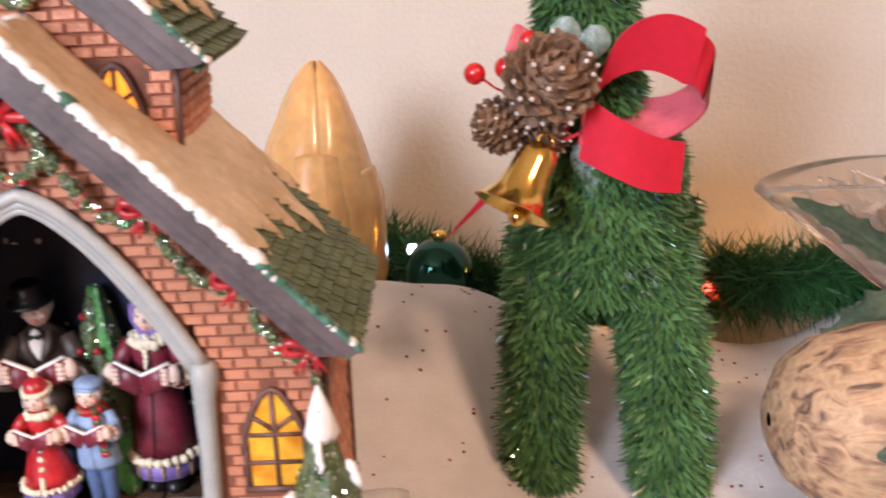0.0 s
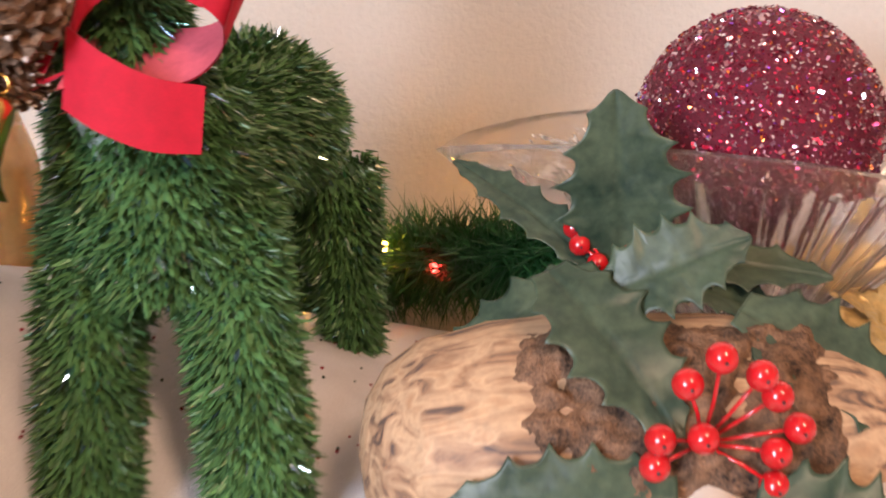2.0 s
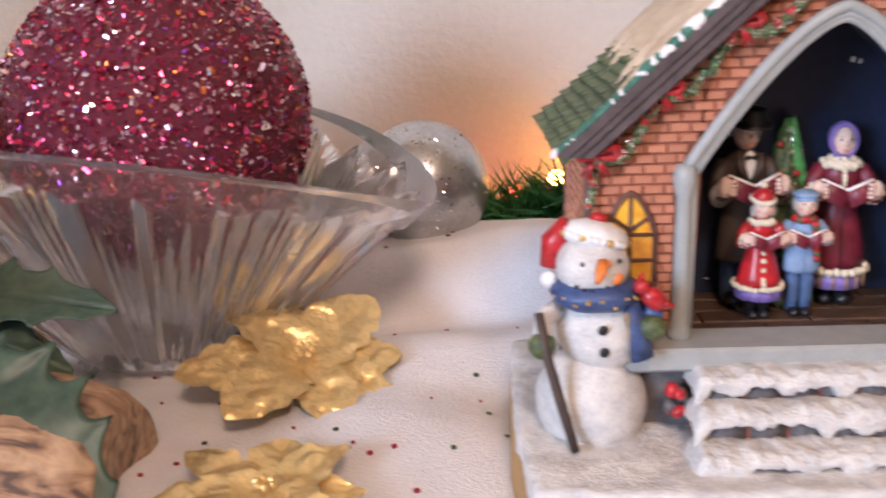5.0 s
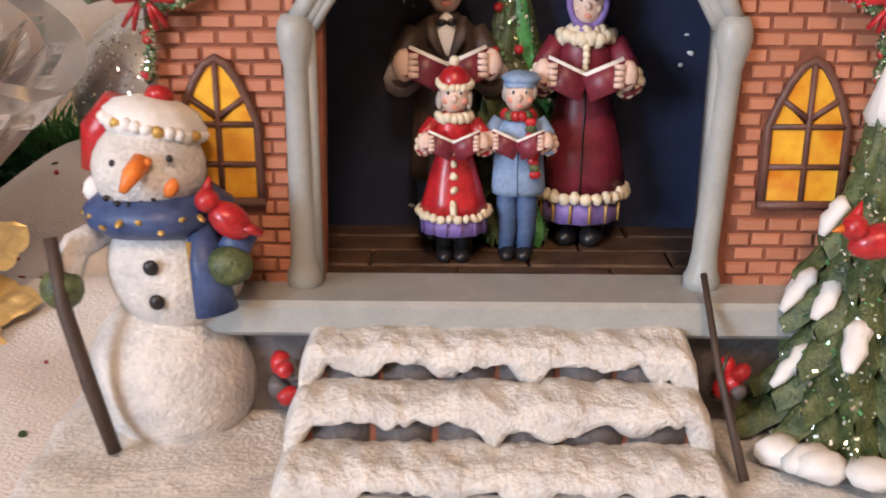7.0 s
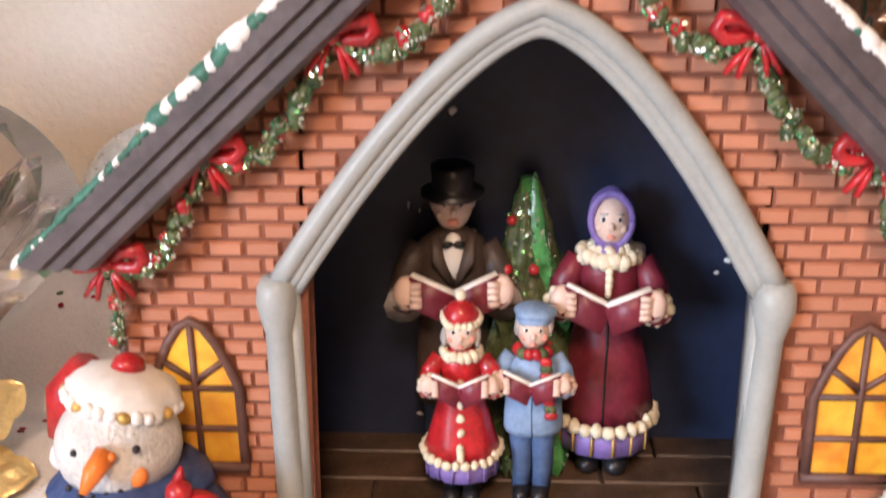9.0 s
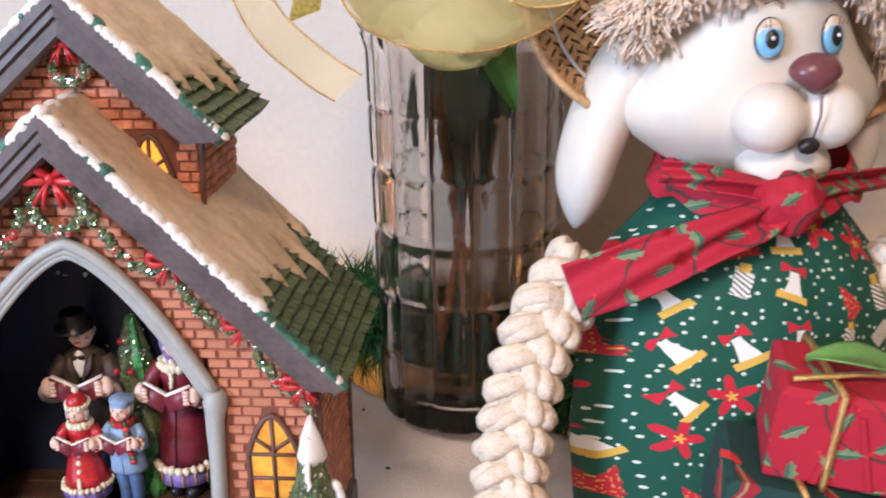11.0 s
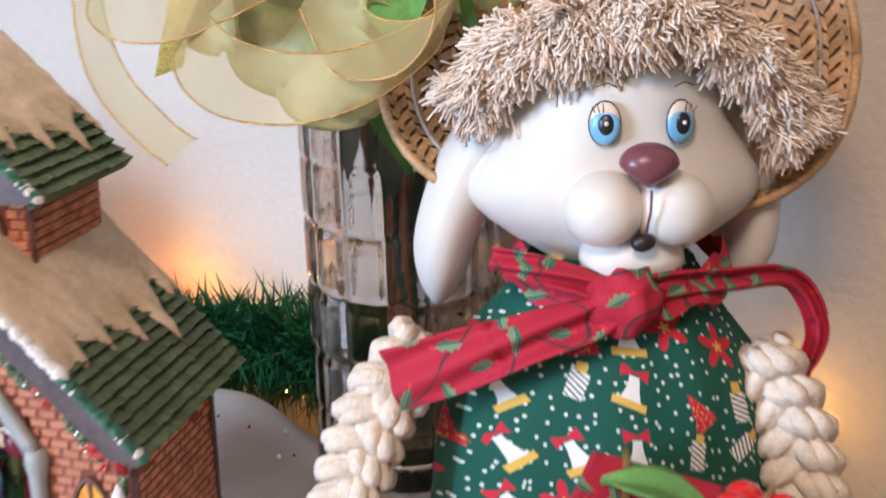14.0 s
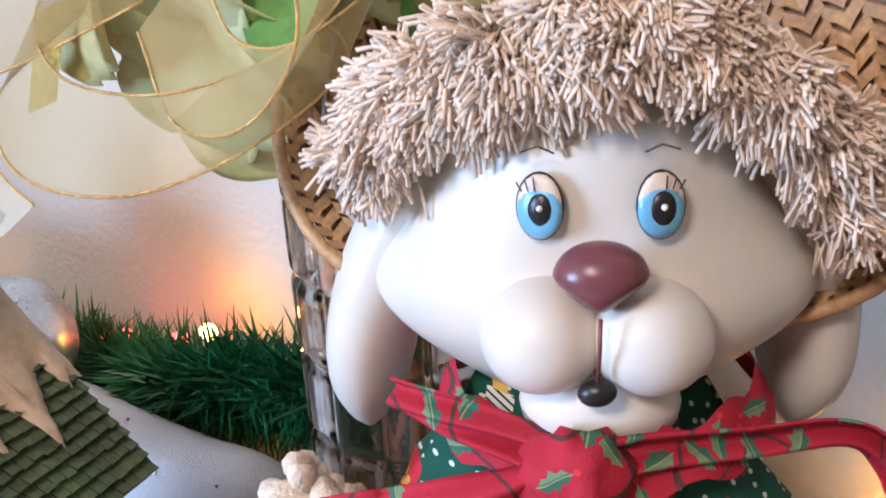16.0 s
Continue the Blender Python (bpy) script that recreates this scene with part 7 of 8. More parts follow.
def sheer(name, colour, alpha):
    m, t, b = nodes_of(name)
    n = t.nodes.new("ShaderNodeTexNoise")
    n.inputs["Scale"].default_value = 900
    mr = t.nodes.new("ShaderNodeMapRange")
    mr.inputs[1].default_value, mr.inputs[2].default_value = 0.4, 0.6
    mr.inputs[3].default_value, mr.inputs[4].default_value = alpha * 0.6, min(1, alpha * 1.5)
    t.links.new(n.outputs[0], mr.inputs[0])
    t.links.new(mr.outputs[0], b.inputs["Alpha"])
    b.inputs["Base Color"].default_value = rgba(colour)
    b.inputs["Roughness"].default_value = 0.35
    b.inputs["Sheen Weight"].default_value = 0.4
    return m


GREEN_PRINT = christmas_print("green_christmas_print", (0.008, 0.075, 0.045))
RED_PRINT = holly_print("red_holly_print", (0.40, 0.010, 0.032))
DARK_PRINT = holly_print("dark_green_wrap", (0.008, 0.050, 0.046), 34, (0.30, 0.015, 0.030), (0.012, 0.060, 0.050), (0.012, 0.045, 0.04))
M.update({
    "china": mat("white_china_face", (0.66, 0.68, 0.65), 0.42, var=0.05, scale=16, coat=0.10, bump=0.06, other=(0.76, 0.70, 0.61)),
    "mauve": mat("mauve_nose", (0.16, 0.055, 0.065), 0.30, var=0.15, scale=120, bump=0.1),
    "eyeblue": mat("eye_blue", (0.20, 0.44, 0.66), 0.3, var=0.15, scale=200, bump=0),
    "eyelid": mat("eye_cream", (0.72, 0.60, 0.48), 0.35, var=0.05, bump=0),
    "yarn": mat("mop_yarn", (0.72, 0.60, 0.48), 0.9, var=0.2, scale=150, bump=0.3, island=0.14, spec=0.2),
    "rope": mat("cotton_rope", (0.74, 0.64, 0.51), 0.9, var=0.15, scale=260, fine=4, bump=0.8, dist=0.0012, spec=0.2),
    "straw": mat("plaited_straw", (0.42, 0.24, 0.10), 0.5, var=0.35, scale=120, other=(0.60, 0.38, 0.17), bump=0.4, island=0.30),
    "strawbase": mat("straw_under", (0.26, 0.14, 0.06), 0.6, var=0.3, scale=120),
    "thread": mat("grey_thread", (0.42, 0.38, 0.37), 0.8, var=0.2),
    "goldcord": mat("gold_cord", (0.75, 0.52, 0.20), 0.3, 0.9, var=0.3, scale=900, bump=0.9, dist=0.0006),
    "petal": mat("cream_green_petal", (0.50, 0.50, 0.17), 0.6, var=0.2, scale=40, other=(0.66, 0.64, 0.34), sss=0.15, bump=0.3, dist=0.001),
    "stemgreen": mat("leaf_green", (0.13, 0.28, 0.06), 0.45, var=0.3, scale=50),
    "darkstem": mat("dark_stem_leaf", (0.03, 0.10, 0.08), 0.4, var=0.4, scale=60),
    "woodstem": mat("brown_stem", (0.32, 0.16, 0.08), 0.6, var=0.4, scale=80),
    "organza": sheer("gold_organza", (0.44, 0.36, 0.14), 0.52),
    "goldmesh": mat("gold_lurex", (0.52, 0.42, 0.10), 0.35, 0.6, var=0.5, scale=700, bump=0.8),
    "smokeglass": glass("smoky_pressed_glass", (0.90, 0.86, 0.83), 0.03, 1.45),
    "water": glass("vase_water", (0.93, 0.90, 0.86), 0.0, 1.33),
    "tvblack": mat("black_plastic_frame", (0.006, 0.005, 0.005), 0.35, var=0.2, scale=60, bump=0.05),
    "tvscreen": mat("dark_screen", (0.01, 0.010, 0.011), 0.12, var=0.1, bump=0),
    "glaze": mat("red_glaze_berries", (0.62, 0.010, 0.012), 0.15, var=0.1, coat=0.8, bump=0),
})


def vase():
    c = (0.1210, 0.188)
    z0 = felt_z(*c) + 0.001
    t = thing("glass_vase", "tall pressed glass vase with block pattern and stems", "vase", pose(c[0], c[1], z0))
    h, r, nu, nv = 0.196, 0.0465, 192, 120

    def outer(a, v):
        k = (a / (2 * math.pi) * 14 + 0.25) % 1
        q = v * 6.2
        zone = int(q)
        j = q % 1
        ga = min(1, min(k, 1 - k) * 7)
        gz = 1 if zone in (0, 5) else min(1, min(j, 1 - j) * 8)
        block = 0.0032 * math.sqrt(ga) * math.sqrt(gz)
        flare = 0.002 * v + (0.004 * max(0, v - 0.93) / 0.07)
        return r - 0.004 + block + flare

    rows = [(j / (nv - 1), 1) for j in range(nv)] + [(1 - j / 29 * 0.955, 0) for j in range(30)]
    g = Geo()
    pts = []
    for v, side in rows:
        for i in range(nu):
            a = 2 * math.pi * i / nu
            q = outer(a, v) if side else r - 0.0075 + 0.002 * v
            pts.append((q * math.cos(a), q * math.sin(a), h * v))
    n = len(rows)
    g.add(pts, [(j * nu + i, j * nu + (i + 1) % nu, (j + 1) * nu + (i + 1) % nu, (j + 1) * nu + i) for j in range(n - 1) for i in range(nu)] + [tuple(range(nu - 1, -1, -1)), tuple((n - 1) * nu + i for i in range(nu))])
    part("body", g, "smokeglass", t, "smoky pressed glass with block pattern")
    # bouquet
    rnd = random.Random(14)
    f = thing("flower_bouquet", "cream green cloth flowers with leaves and gold ribbon in the vase", "bouquet", pose(c[0], c[1], z0))
    for k in range(11):
        a = 2 * math.pi * k / 11
        g = Geo()
        q = rnd.uniform(0.010, 0.028)
        g.tube(smooth_pts([(q * math.cos(a + 2), q * math.sin(a + 2), 0.012), (q * 0.3 * math.cos(a), q * 0.3 * math.sin(a), 0.1), (0.024 * math.cos(a), 0.024 * math.sin(a), 0.20)], 5), rnd.uniform(0.0016, 0.0034), 8)
        part("stem", g, "woodstem" if k % 2 else "darkstem", f)

    def blossom(p, d, size, n=6):
        d = Vector(d).normalized()
        turn = d.to_track_quat("Z", "Y").to_matrix()
        for k in range(n):
            a = 2 * math.pi * k / n + rnd.uniform(-0.2, 0.2)
            g = Geo()

            def surf(u, v, a=a, s=size * rnd.uniform(0.85, 1.15)):
                w = (u * 2 - 1) * 0.62 * s * math.sin(math.pi * (0.10 + 0.80 * v)) ** 0.8
                out = s * v
                z = 0.35 * s * math.sin(v * 2.4) - 0.16 * s * v * v + 0.10 * s * abs(u * 2 - 1) ** 2 + 0.035 * s * math.sin(u * 19 + v * 9) * v
                q = Vector((out * math.cos(a) - w * math.sin(a), out * math.sin(a) + w * math.cos(a), z))
                return Vector(p) + turn @ q

            g.grid(surf, 15, 15)
            ob = part("petal", g, "petal", f)
            so = ob.modifiers.new("thickness", "SOLIDIFY")
            so.thickness = 0.0005

    def local(x, y, z):
        return Vector((x - c[0], y - c[1], z - z0))

    blossom(local(0.118, 0.085, 0.256), (-0.15, -0.75, -0.35), 0.040)
    blossom(local(0.168, 0.115, 0.292), (0.1, -0.85, 0.2), 0.040)
    blossom(local(0.088, 0.100, 0.276), (-0.5, -0.6, 0.3), 0.040)
    blossom(local(0.125, 0.150, 0.300), (0, -0.3, 0.9), 0.042)
    for base, tip, nrm, w in (((0.150, 0.085, 0.285), (0.164, 0.052, 0.247), (-0.2, -0.8, 0.3), 0.030), ((0.166, 0.10, 0.275), (0.172, 0.085, 0.215), (0.1, -0.9, 0.1), 0.018), ((0.128, 0.10, 0.250), (0.146, 0.118, 0.190), (0, -1, 0), 0.016)):
        b0, t0, nn = local(*base), local(*tip), Vector(nrm).normalized()
        d = t0 - b0
        s = d.normalized().cross(nn)
        g = Geo()
        g.grid(lambda u, v: b0 + d * v + s * (u * 2 - 1) * w * 0.5 * math.sin(math.pi * min(1, v * 0.92 + 0.06)) + nn * 0.004 * abs(u * 2 - 1), 9, 16)
        part("leaf", g, "stemgreen", f, "fresh green leaf")
    g = Geo()
    for k in range(7):
        a = 2 * math.pi * k / 7 + 0.3
        p, d = Vector((0.020 * math.cos(a), 0.020 * math.sin(a), 0.190)), Vector((0.2 * math.cos(a), 0.2 * math.sin(a), -1))
        s = Vector((-math.sin(a), math.cos(a), 0))
        g.grid(lambda u, v: p + d * 0.052 * v + s * (u * 2 - 1) * 0.010 * math.sin(math.pi * min(1, v * 0.9 + 0.06)), 7, 12)
    part("inner_leaves", g, "darkstem", f, "dark green leaves inside the glass")

    def wired(name, pts, wide):
        pts = [local(*p) for p in pts]
        pts = smooth_pts(pts, 10)
        ws = [Vector(wide)] * len(pts)
        g = Geo()
        g.strip(pts, ws, 0)
        for k in (-1, 1):
            g.tube([p + w * k for p, w in zip(pts, ws)], 0.0004, 5, 1)
        part(name, g, ["organza", "goldcord"], f, "sheer gold organza ribbon with wired edge")

    wired("ribbon_loop", [(0.100, 0.07, 0.272), (0.092, 0.045, 0.255), (0.110, 0.030, 0.241), (0.140, 0.030, 0.238), (0.165, 0.045, 0.247), (0.175, 0.07, 0.262), (0.150, 0.08, 0.276)], (0.003, 0.006, 0.010))
    wired("ribbon_loop", [(0.125, 0.06, 0.276), (0.095, 0.040, 0.262), (0.070, 0.040, 0.262), (0.056, 0.055, 0.272), (0.075, 0.075, 0.282)], (0.002, 0.004, 0.011))
    wired("ribbon_tail", [(0.052, 0.060, 0.290), (0.052, 0.052, 0.258), (0.062, 0.044, 0.236), (0.080, 0.037, 0.221), (0.091, 0.035, 0.2145)], (0.0045, 0.002, 0.004))
    wired("ribbon_loop", [(0.165, 0.06, 0.30), (0.180, 0.045, 0.27), (0.172, 0.035, 0.252), (0.150, 0.040, 0.250), (0.135, 0.05, 0.268)], (0.004, 0.007, 0.008))
    g = Geo()
    g.strip([local(0.076, 0.075, 0.262), local(0.0735, 0.072, 0.250), local(0.070, 0.070, 0.2345)], [Vector((0.0058, 0, 0.002))] * 3)
    part("ribbon_end", g, "goldmesh", f, "gold lurex ribbon end")


FACE = Matrix(((0.959, 0.282, 0, 0.2315), (0.282, -0.959, 0, 0.068), (0, 0, 1, 0.2190), (0, 0, 0, 1)))


def rope_braid(g, pts, wide, mi, strand):
    """Three plaited strands along pts, each of five twisted plies."""
    line = smooth_pts(pts, 22)
    for k in range(3):
        mid, run = [], 0
        for i, p in enumerate(line):
            d = (line[min(i + 1, len(line) - 1)] - line[max(i - 1, 0)]).normalized()
            side = d.cross(Vector((0.2, 1, 0))).normalized()
            deep = d.cross(side)
            ph = 2 * math.pi * (run / (wide * 2.5) + k / 3)
            mid.append((p + side * wide * 0.62 * math.sin(ph) + deep * wide * 0.36 * math.sin(2 * ph), side, deep, run))
            if i + 1 < len(line):
                run += (line[i + 1] - p).length
        for j in range(5):
            ply = []
            for p, side, deep, run in mid:
                a = 2 * math.pi * (j / 5 + run / (wide * 3.2))
                ply.append(p + (side * math.cos(a) + deep * math.sin(a)) * strand * 0.52)
            g.tube(ply, strand * 0.47, 7, mi)


def frayed(g, p, d, rnd, count, length, mi, spread=0.6):
    d = Vector(d).normalized()
    for _ in range(count):
        e = (d + Vector((rnd.gauss(0, spread), rnd.gauss(0, spread), rnd.gauss(0, spread)))).normalized()
        q = Vector(p) + Vector((rnd.gauss(0, 1), rnd.gauss(0, 1), rnd.gauss(0, 1))) * 0.003
        s = length * rnd.uniform(0.6, 1.2)
        bend = Vector((rnd.gauss(0, .2), rnd.gauss(0, .2), -0.25)) * s
        g.tube([q, q + e * s * 0.5, q + e * s + bend], 0.0005, 4, mi)


def rabbit():
    rnd = random.Random(30)
    g = Geo()
    CH, MA, BL, EB, EL, WH, YA, RO, GP, RP = range(10)

    def face(x, y, z):
        return FACE @ Vector((x, y, z))

    FR = FACE.to_3x3()
    # head: one skin with full cheeks, narrow brow, small chin
    def head(u, v):
        a, b = 2 * math.pi * u, math.pi * (v - 0.5)
        x, f, z = math.cos(b) * math.cos(a), math.cos(b) * math.sin(a), math.sin(b)
        w = 0.0335 + 0.0170 * math.exp(-((z + 0.38) / 0.40) ** 2)
        deep = 0.031 + 0.004 * math.exp(-((z + 0.45) / 0.35) ** 2) * max(0, f)
        dent = -0.0025 * math.exp(-((x) / 0.3) ** 2 - ((z + 0.05) / 0.25) ** 2) * (f > 0) if f > 0.3 else 0
        return FACE @ Vector((x * w * (1 + 0.07 * max(0, -z)) - 0.0042, f * (deep + dent), z * (0.046 if z > 0 else 0.0462)))
    g.grid(head, 64, 48, CH, wrap=True)
    for k in (-1, 1):
        g.ball(face(-0.0031 + k * 0.0102, 0.034, -0.0145), (0.0122, 0.0120, 0.0114), CH, n=28, rot=FR @ rot(0, k * 8, 0))
        # drooping ears, thick and folded
        pts = smooth_pts([*([face(-0.026, -0.008, 0.014), face(-0.0445, -0.011, -0.003), face(-0.0570, -0.013, -0.032), face(-0.0610, -0.015, -0.062)] if k < 0 else [face(0.026, -0.012, 0.012), face(0.040, -0.015, -0.006), face(0.0455, -0.016, -0.033), face(0.0435, -0.016, -0.060)])], 8)
        n = len(pts)
        g.tube(pts, [lerp(0.012, 0.0185, math.sin(math.pi * min(1, (i + 6) / (n + 8)))) * (1 if i < n - 6 else [0.98, 0.93, 0.84, 0.70, 0.50, 0.2][i - n + 6]) for i in range(n)], 18, CH, flat=0.62)
        # eyes: outline, blue, lid, pupil, spark
        ex = -0.0022 + k * 0.0112
        ey = 0.0300
        turn = FR @ rot(6, 0, -k * 16)
        def eye(dx, dz, sx, sz, out, mi):
            g.ball(face(ex + dx, ey - abs(k) * 0.0 + out, 0.0105 + dz), (sx, 0.0016, sz), mi, n=20, rot=turn)
        eye(0, 0, 0.00485, 0.0067, 0.0004, BL)
        eye(0, 0, 0.0046, 0.0064, 0.0007, EL)
        eye(0, -0.0007, 0.0045, 0.0054, 0.0011, EB)
        eye(0.0002, -0.0003, 0.0028, 0.0036, 0.0016, BL)
        eye(0.0003, 0.0002, 0.0008, 0.0008, 0.0022, WH)
        for j in range(3):
            g.tube([face(ex + k * (0.0008 + 0.0012 * j), ey + 0.0022, 0.0140), face(ex + k * (0.001 + 0.0016 * j), ey + 0.0021, 0.0166 - 0.0004 * j)], 0.00016, 4, BL)
        g.tube([face(ex - k * 0.003, 0.0325, 0.0212), face(ex, 0.0325, 0.0226), face(ex + k * 0.0032, 0.0318, 0.0214)], 0.0002, 5, BL)
    g.ball(face(-0.0025, 0.026, -0.0325), (0.0165, 0.013, 0.0105), CH, n=24, rot=FR)
    # nose, groove, mouth
    def nose(u, v):
        a, b = 2 * math.pi * u, math.pi * (v - 0.5)
        x, f, z = math.cos(b) * math.cos(a), math.cos(b) * math.sin(a), math.sin(b)
        pinch = 1 if z > 0 else 1 + 0.75 * z
        return face(-0.0021 + x * 0.0088 * pinch, 0.0405 + f * 0.0068, 0.0002 + z * 0.0066)
    g.grid(nose, 28, 20, MA, wrap=True)
    g.tube([face(-0.0022, 0.0455, -0.006), face(-0.0024, 0.0465, -0.012), face(-0.0028, 0.0440, -0.0195)], 0.0004, 6, MA)
    g.ball(face(-0.0029, 0.0418, -0.0228), (0.0038, 0.0026, 0.0027), BL, n=16, rot=FR @ rot(0, -8, 0))
    # yarn fringe: a horseshoe of tufts falling over the brow
    line = smooth_pts([(-0.0465, 0.010, 0.013), (-0.0360, 0.017, 0.0275), (-0.0195, 0.024, 0.0355), (0.0, 0.028, 0.0425), (0.0185, 0.024, 0.0365), (0.0345, 0.017, 0.022), (0.0475, 0.010, 0.004)], 12)
    g.tube([FACE @ (p + Vector((0, -0.009, 0.002))) for p in line], [0.009] * len(line), 12, YA)
    for _ in range(250):
        u = rnd.random()
        p = line[min(len(line) - 1, int(u * len(line)))]
        side, row = (u - 0.5) * 2, rnd.random()
        out = Vector((side * 0.75, 0, 1 - 0.55 * abs(side))).normalized()
        root = FACE @ (p + out * (0.0065 - 0.0075 * row) + Vector((rnd.gauss(0, .0015), -0.006 + 0.004 * row, 0)))
        d = FR @ Vector((side * 0.70 + rnd.gauss(0, .42), 0.80 - 0.25 * row, 0.62 - 1.40 * row + rnd.gauss(0, .30)))
        d.normalize()
        length = rnd.uniform(0.0085, 0.0125)
        curl = Vector((rnd.gauss(0, 1), rnd.gauss(0, .5), rnd.gauss(0, 1))) * 0.0026
        for _ in range(44):
            e = (d + Vector((rnd.gauss(0, .27), rnd.gauss(0, .27), rnd.gauss(0, .27)))).normalized()
            q = root + Vector((rnd.gauss(0, 1), rnd.gauss(0, 1), rnd.gauss(0, 1))) * 0.0007
            s = length * rnd.uniform(0.75, 1.2)
            fall = Vector((0, 0, -0.30 * s))
            kink = Vector((rnd.gauss(0, 1), rnd.gauss(0, 1), rnd.gauss(0, 1))) * 0.0007
            g.tube([q, q + d * s * 0.35 + (e - d) * s * 0.15, q + e * s * 0.7 + fall * 0.35 + curl * 0.5 + kink, q + e * s * 0.95 + fall + curl - kink], 0.00043, 4, YA)
    # body sack and lap
    bx, by = 0.2285, 0.062
    folds = lambda a, j: 1 + 0.025 * math.sin(a * 7 + j) + 0.02 * math.sin(a * 13 - j) + 0.012 * math.sin(a * 29 + j * 0.6) * (j > 4)
    base = felt_z(bx, by)
    g.lathe([(0.040, base), (0.055, base + 0.012), (0.059, 0.045), (0.0595, 0.08), (0.057, 0.11), (0.053, 0.135), (0.047, 0.15), (0.033, 0.168), (0.026, 0.182)], 48, Matrix.Translation((bx, by, 0)) @ Matrix.Diagonal((1, 0.78, 1, 1)), GP, fn=folds)
    for k, x in ((-1, 0.212), (1, 0.268)):
        pts = smooth_pts([(x, 0.045, 0.040), (x - 0.002, 0.0, 0.046), (x - 0.004, -0.040, 0.044), (x - 0.004, -0.068, 0.034)], 6)
        g.tube(pts, [0.023] * (len(pts) - 5) + [0.022, 0.020, 0.017, 0.012, 0.006], 16, RP)
        g.ball((x - 0.008, -0.088, felt_z(x, -0.088) + 0.013), (0.017, 0.026, 0.015), GP, n=18, rough=0.06)
    # plaited rope arms with frayed hands
    rope_braid(g, [(0.172, 0.040, 0.152), (0.156, 0.030, 0.130), (0.147, 0.022, 0.095), (0.146, 0.012, 0.062), (0.158, -0.012, 0.046)], 0.0125, RO, 0.0072)
    rope_braid(g, [(0.276, 0.056, 0.152), (0.290, 0.052, 0.128), (0.298, 0.046, 0.092), (0.301, 0.036, 0.055), (0.298, 0.012, 0.032)], 0.0125, RO, 0.0072)
    rope_braid(g, [(0.158, -0.012, 0.046), (0.176, -0.026, 0.052), (0.192, -0.036, 0.052)], 0.011, RO, 0.0085)
    rope_braid(g, [(0.205, -0.066, 0.058), (0.225, -0.070, 0.061), (0.245, -0.068, 0.060)], 0.004, RO, 0.0034)
    frayed(g, (0.146, -0.004, 0.046), (-0.9, -0.3, -0.2), rnd, 46, 0.016, YA)
    frayed(g, (0.196, -0.038, 0.056), (0.9, -0.2, 0.25), rnd, 60, 0.016, YA)
    frayed(g, (0.250, -0.068, 0.060), (1, -0.1, 0.1), rnd, 40, 0.014, YA, 0.35)
    ob = part("rabbit_doll", g, ["china", "mauve", "black", "eyeblue", "eyelid", "white", "yarn", "rope", GREEN_PRINT, RED_PRINT])
    tagged(ob, "china faced rabbit doll in green print cloth with rope arms", "doll")


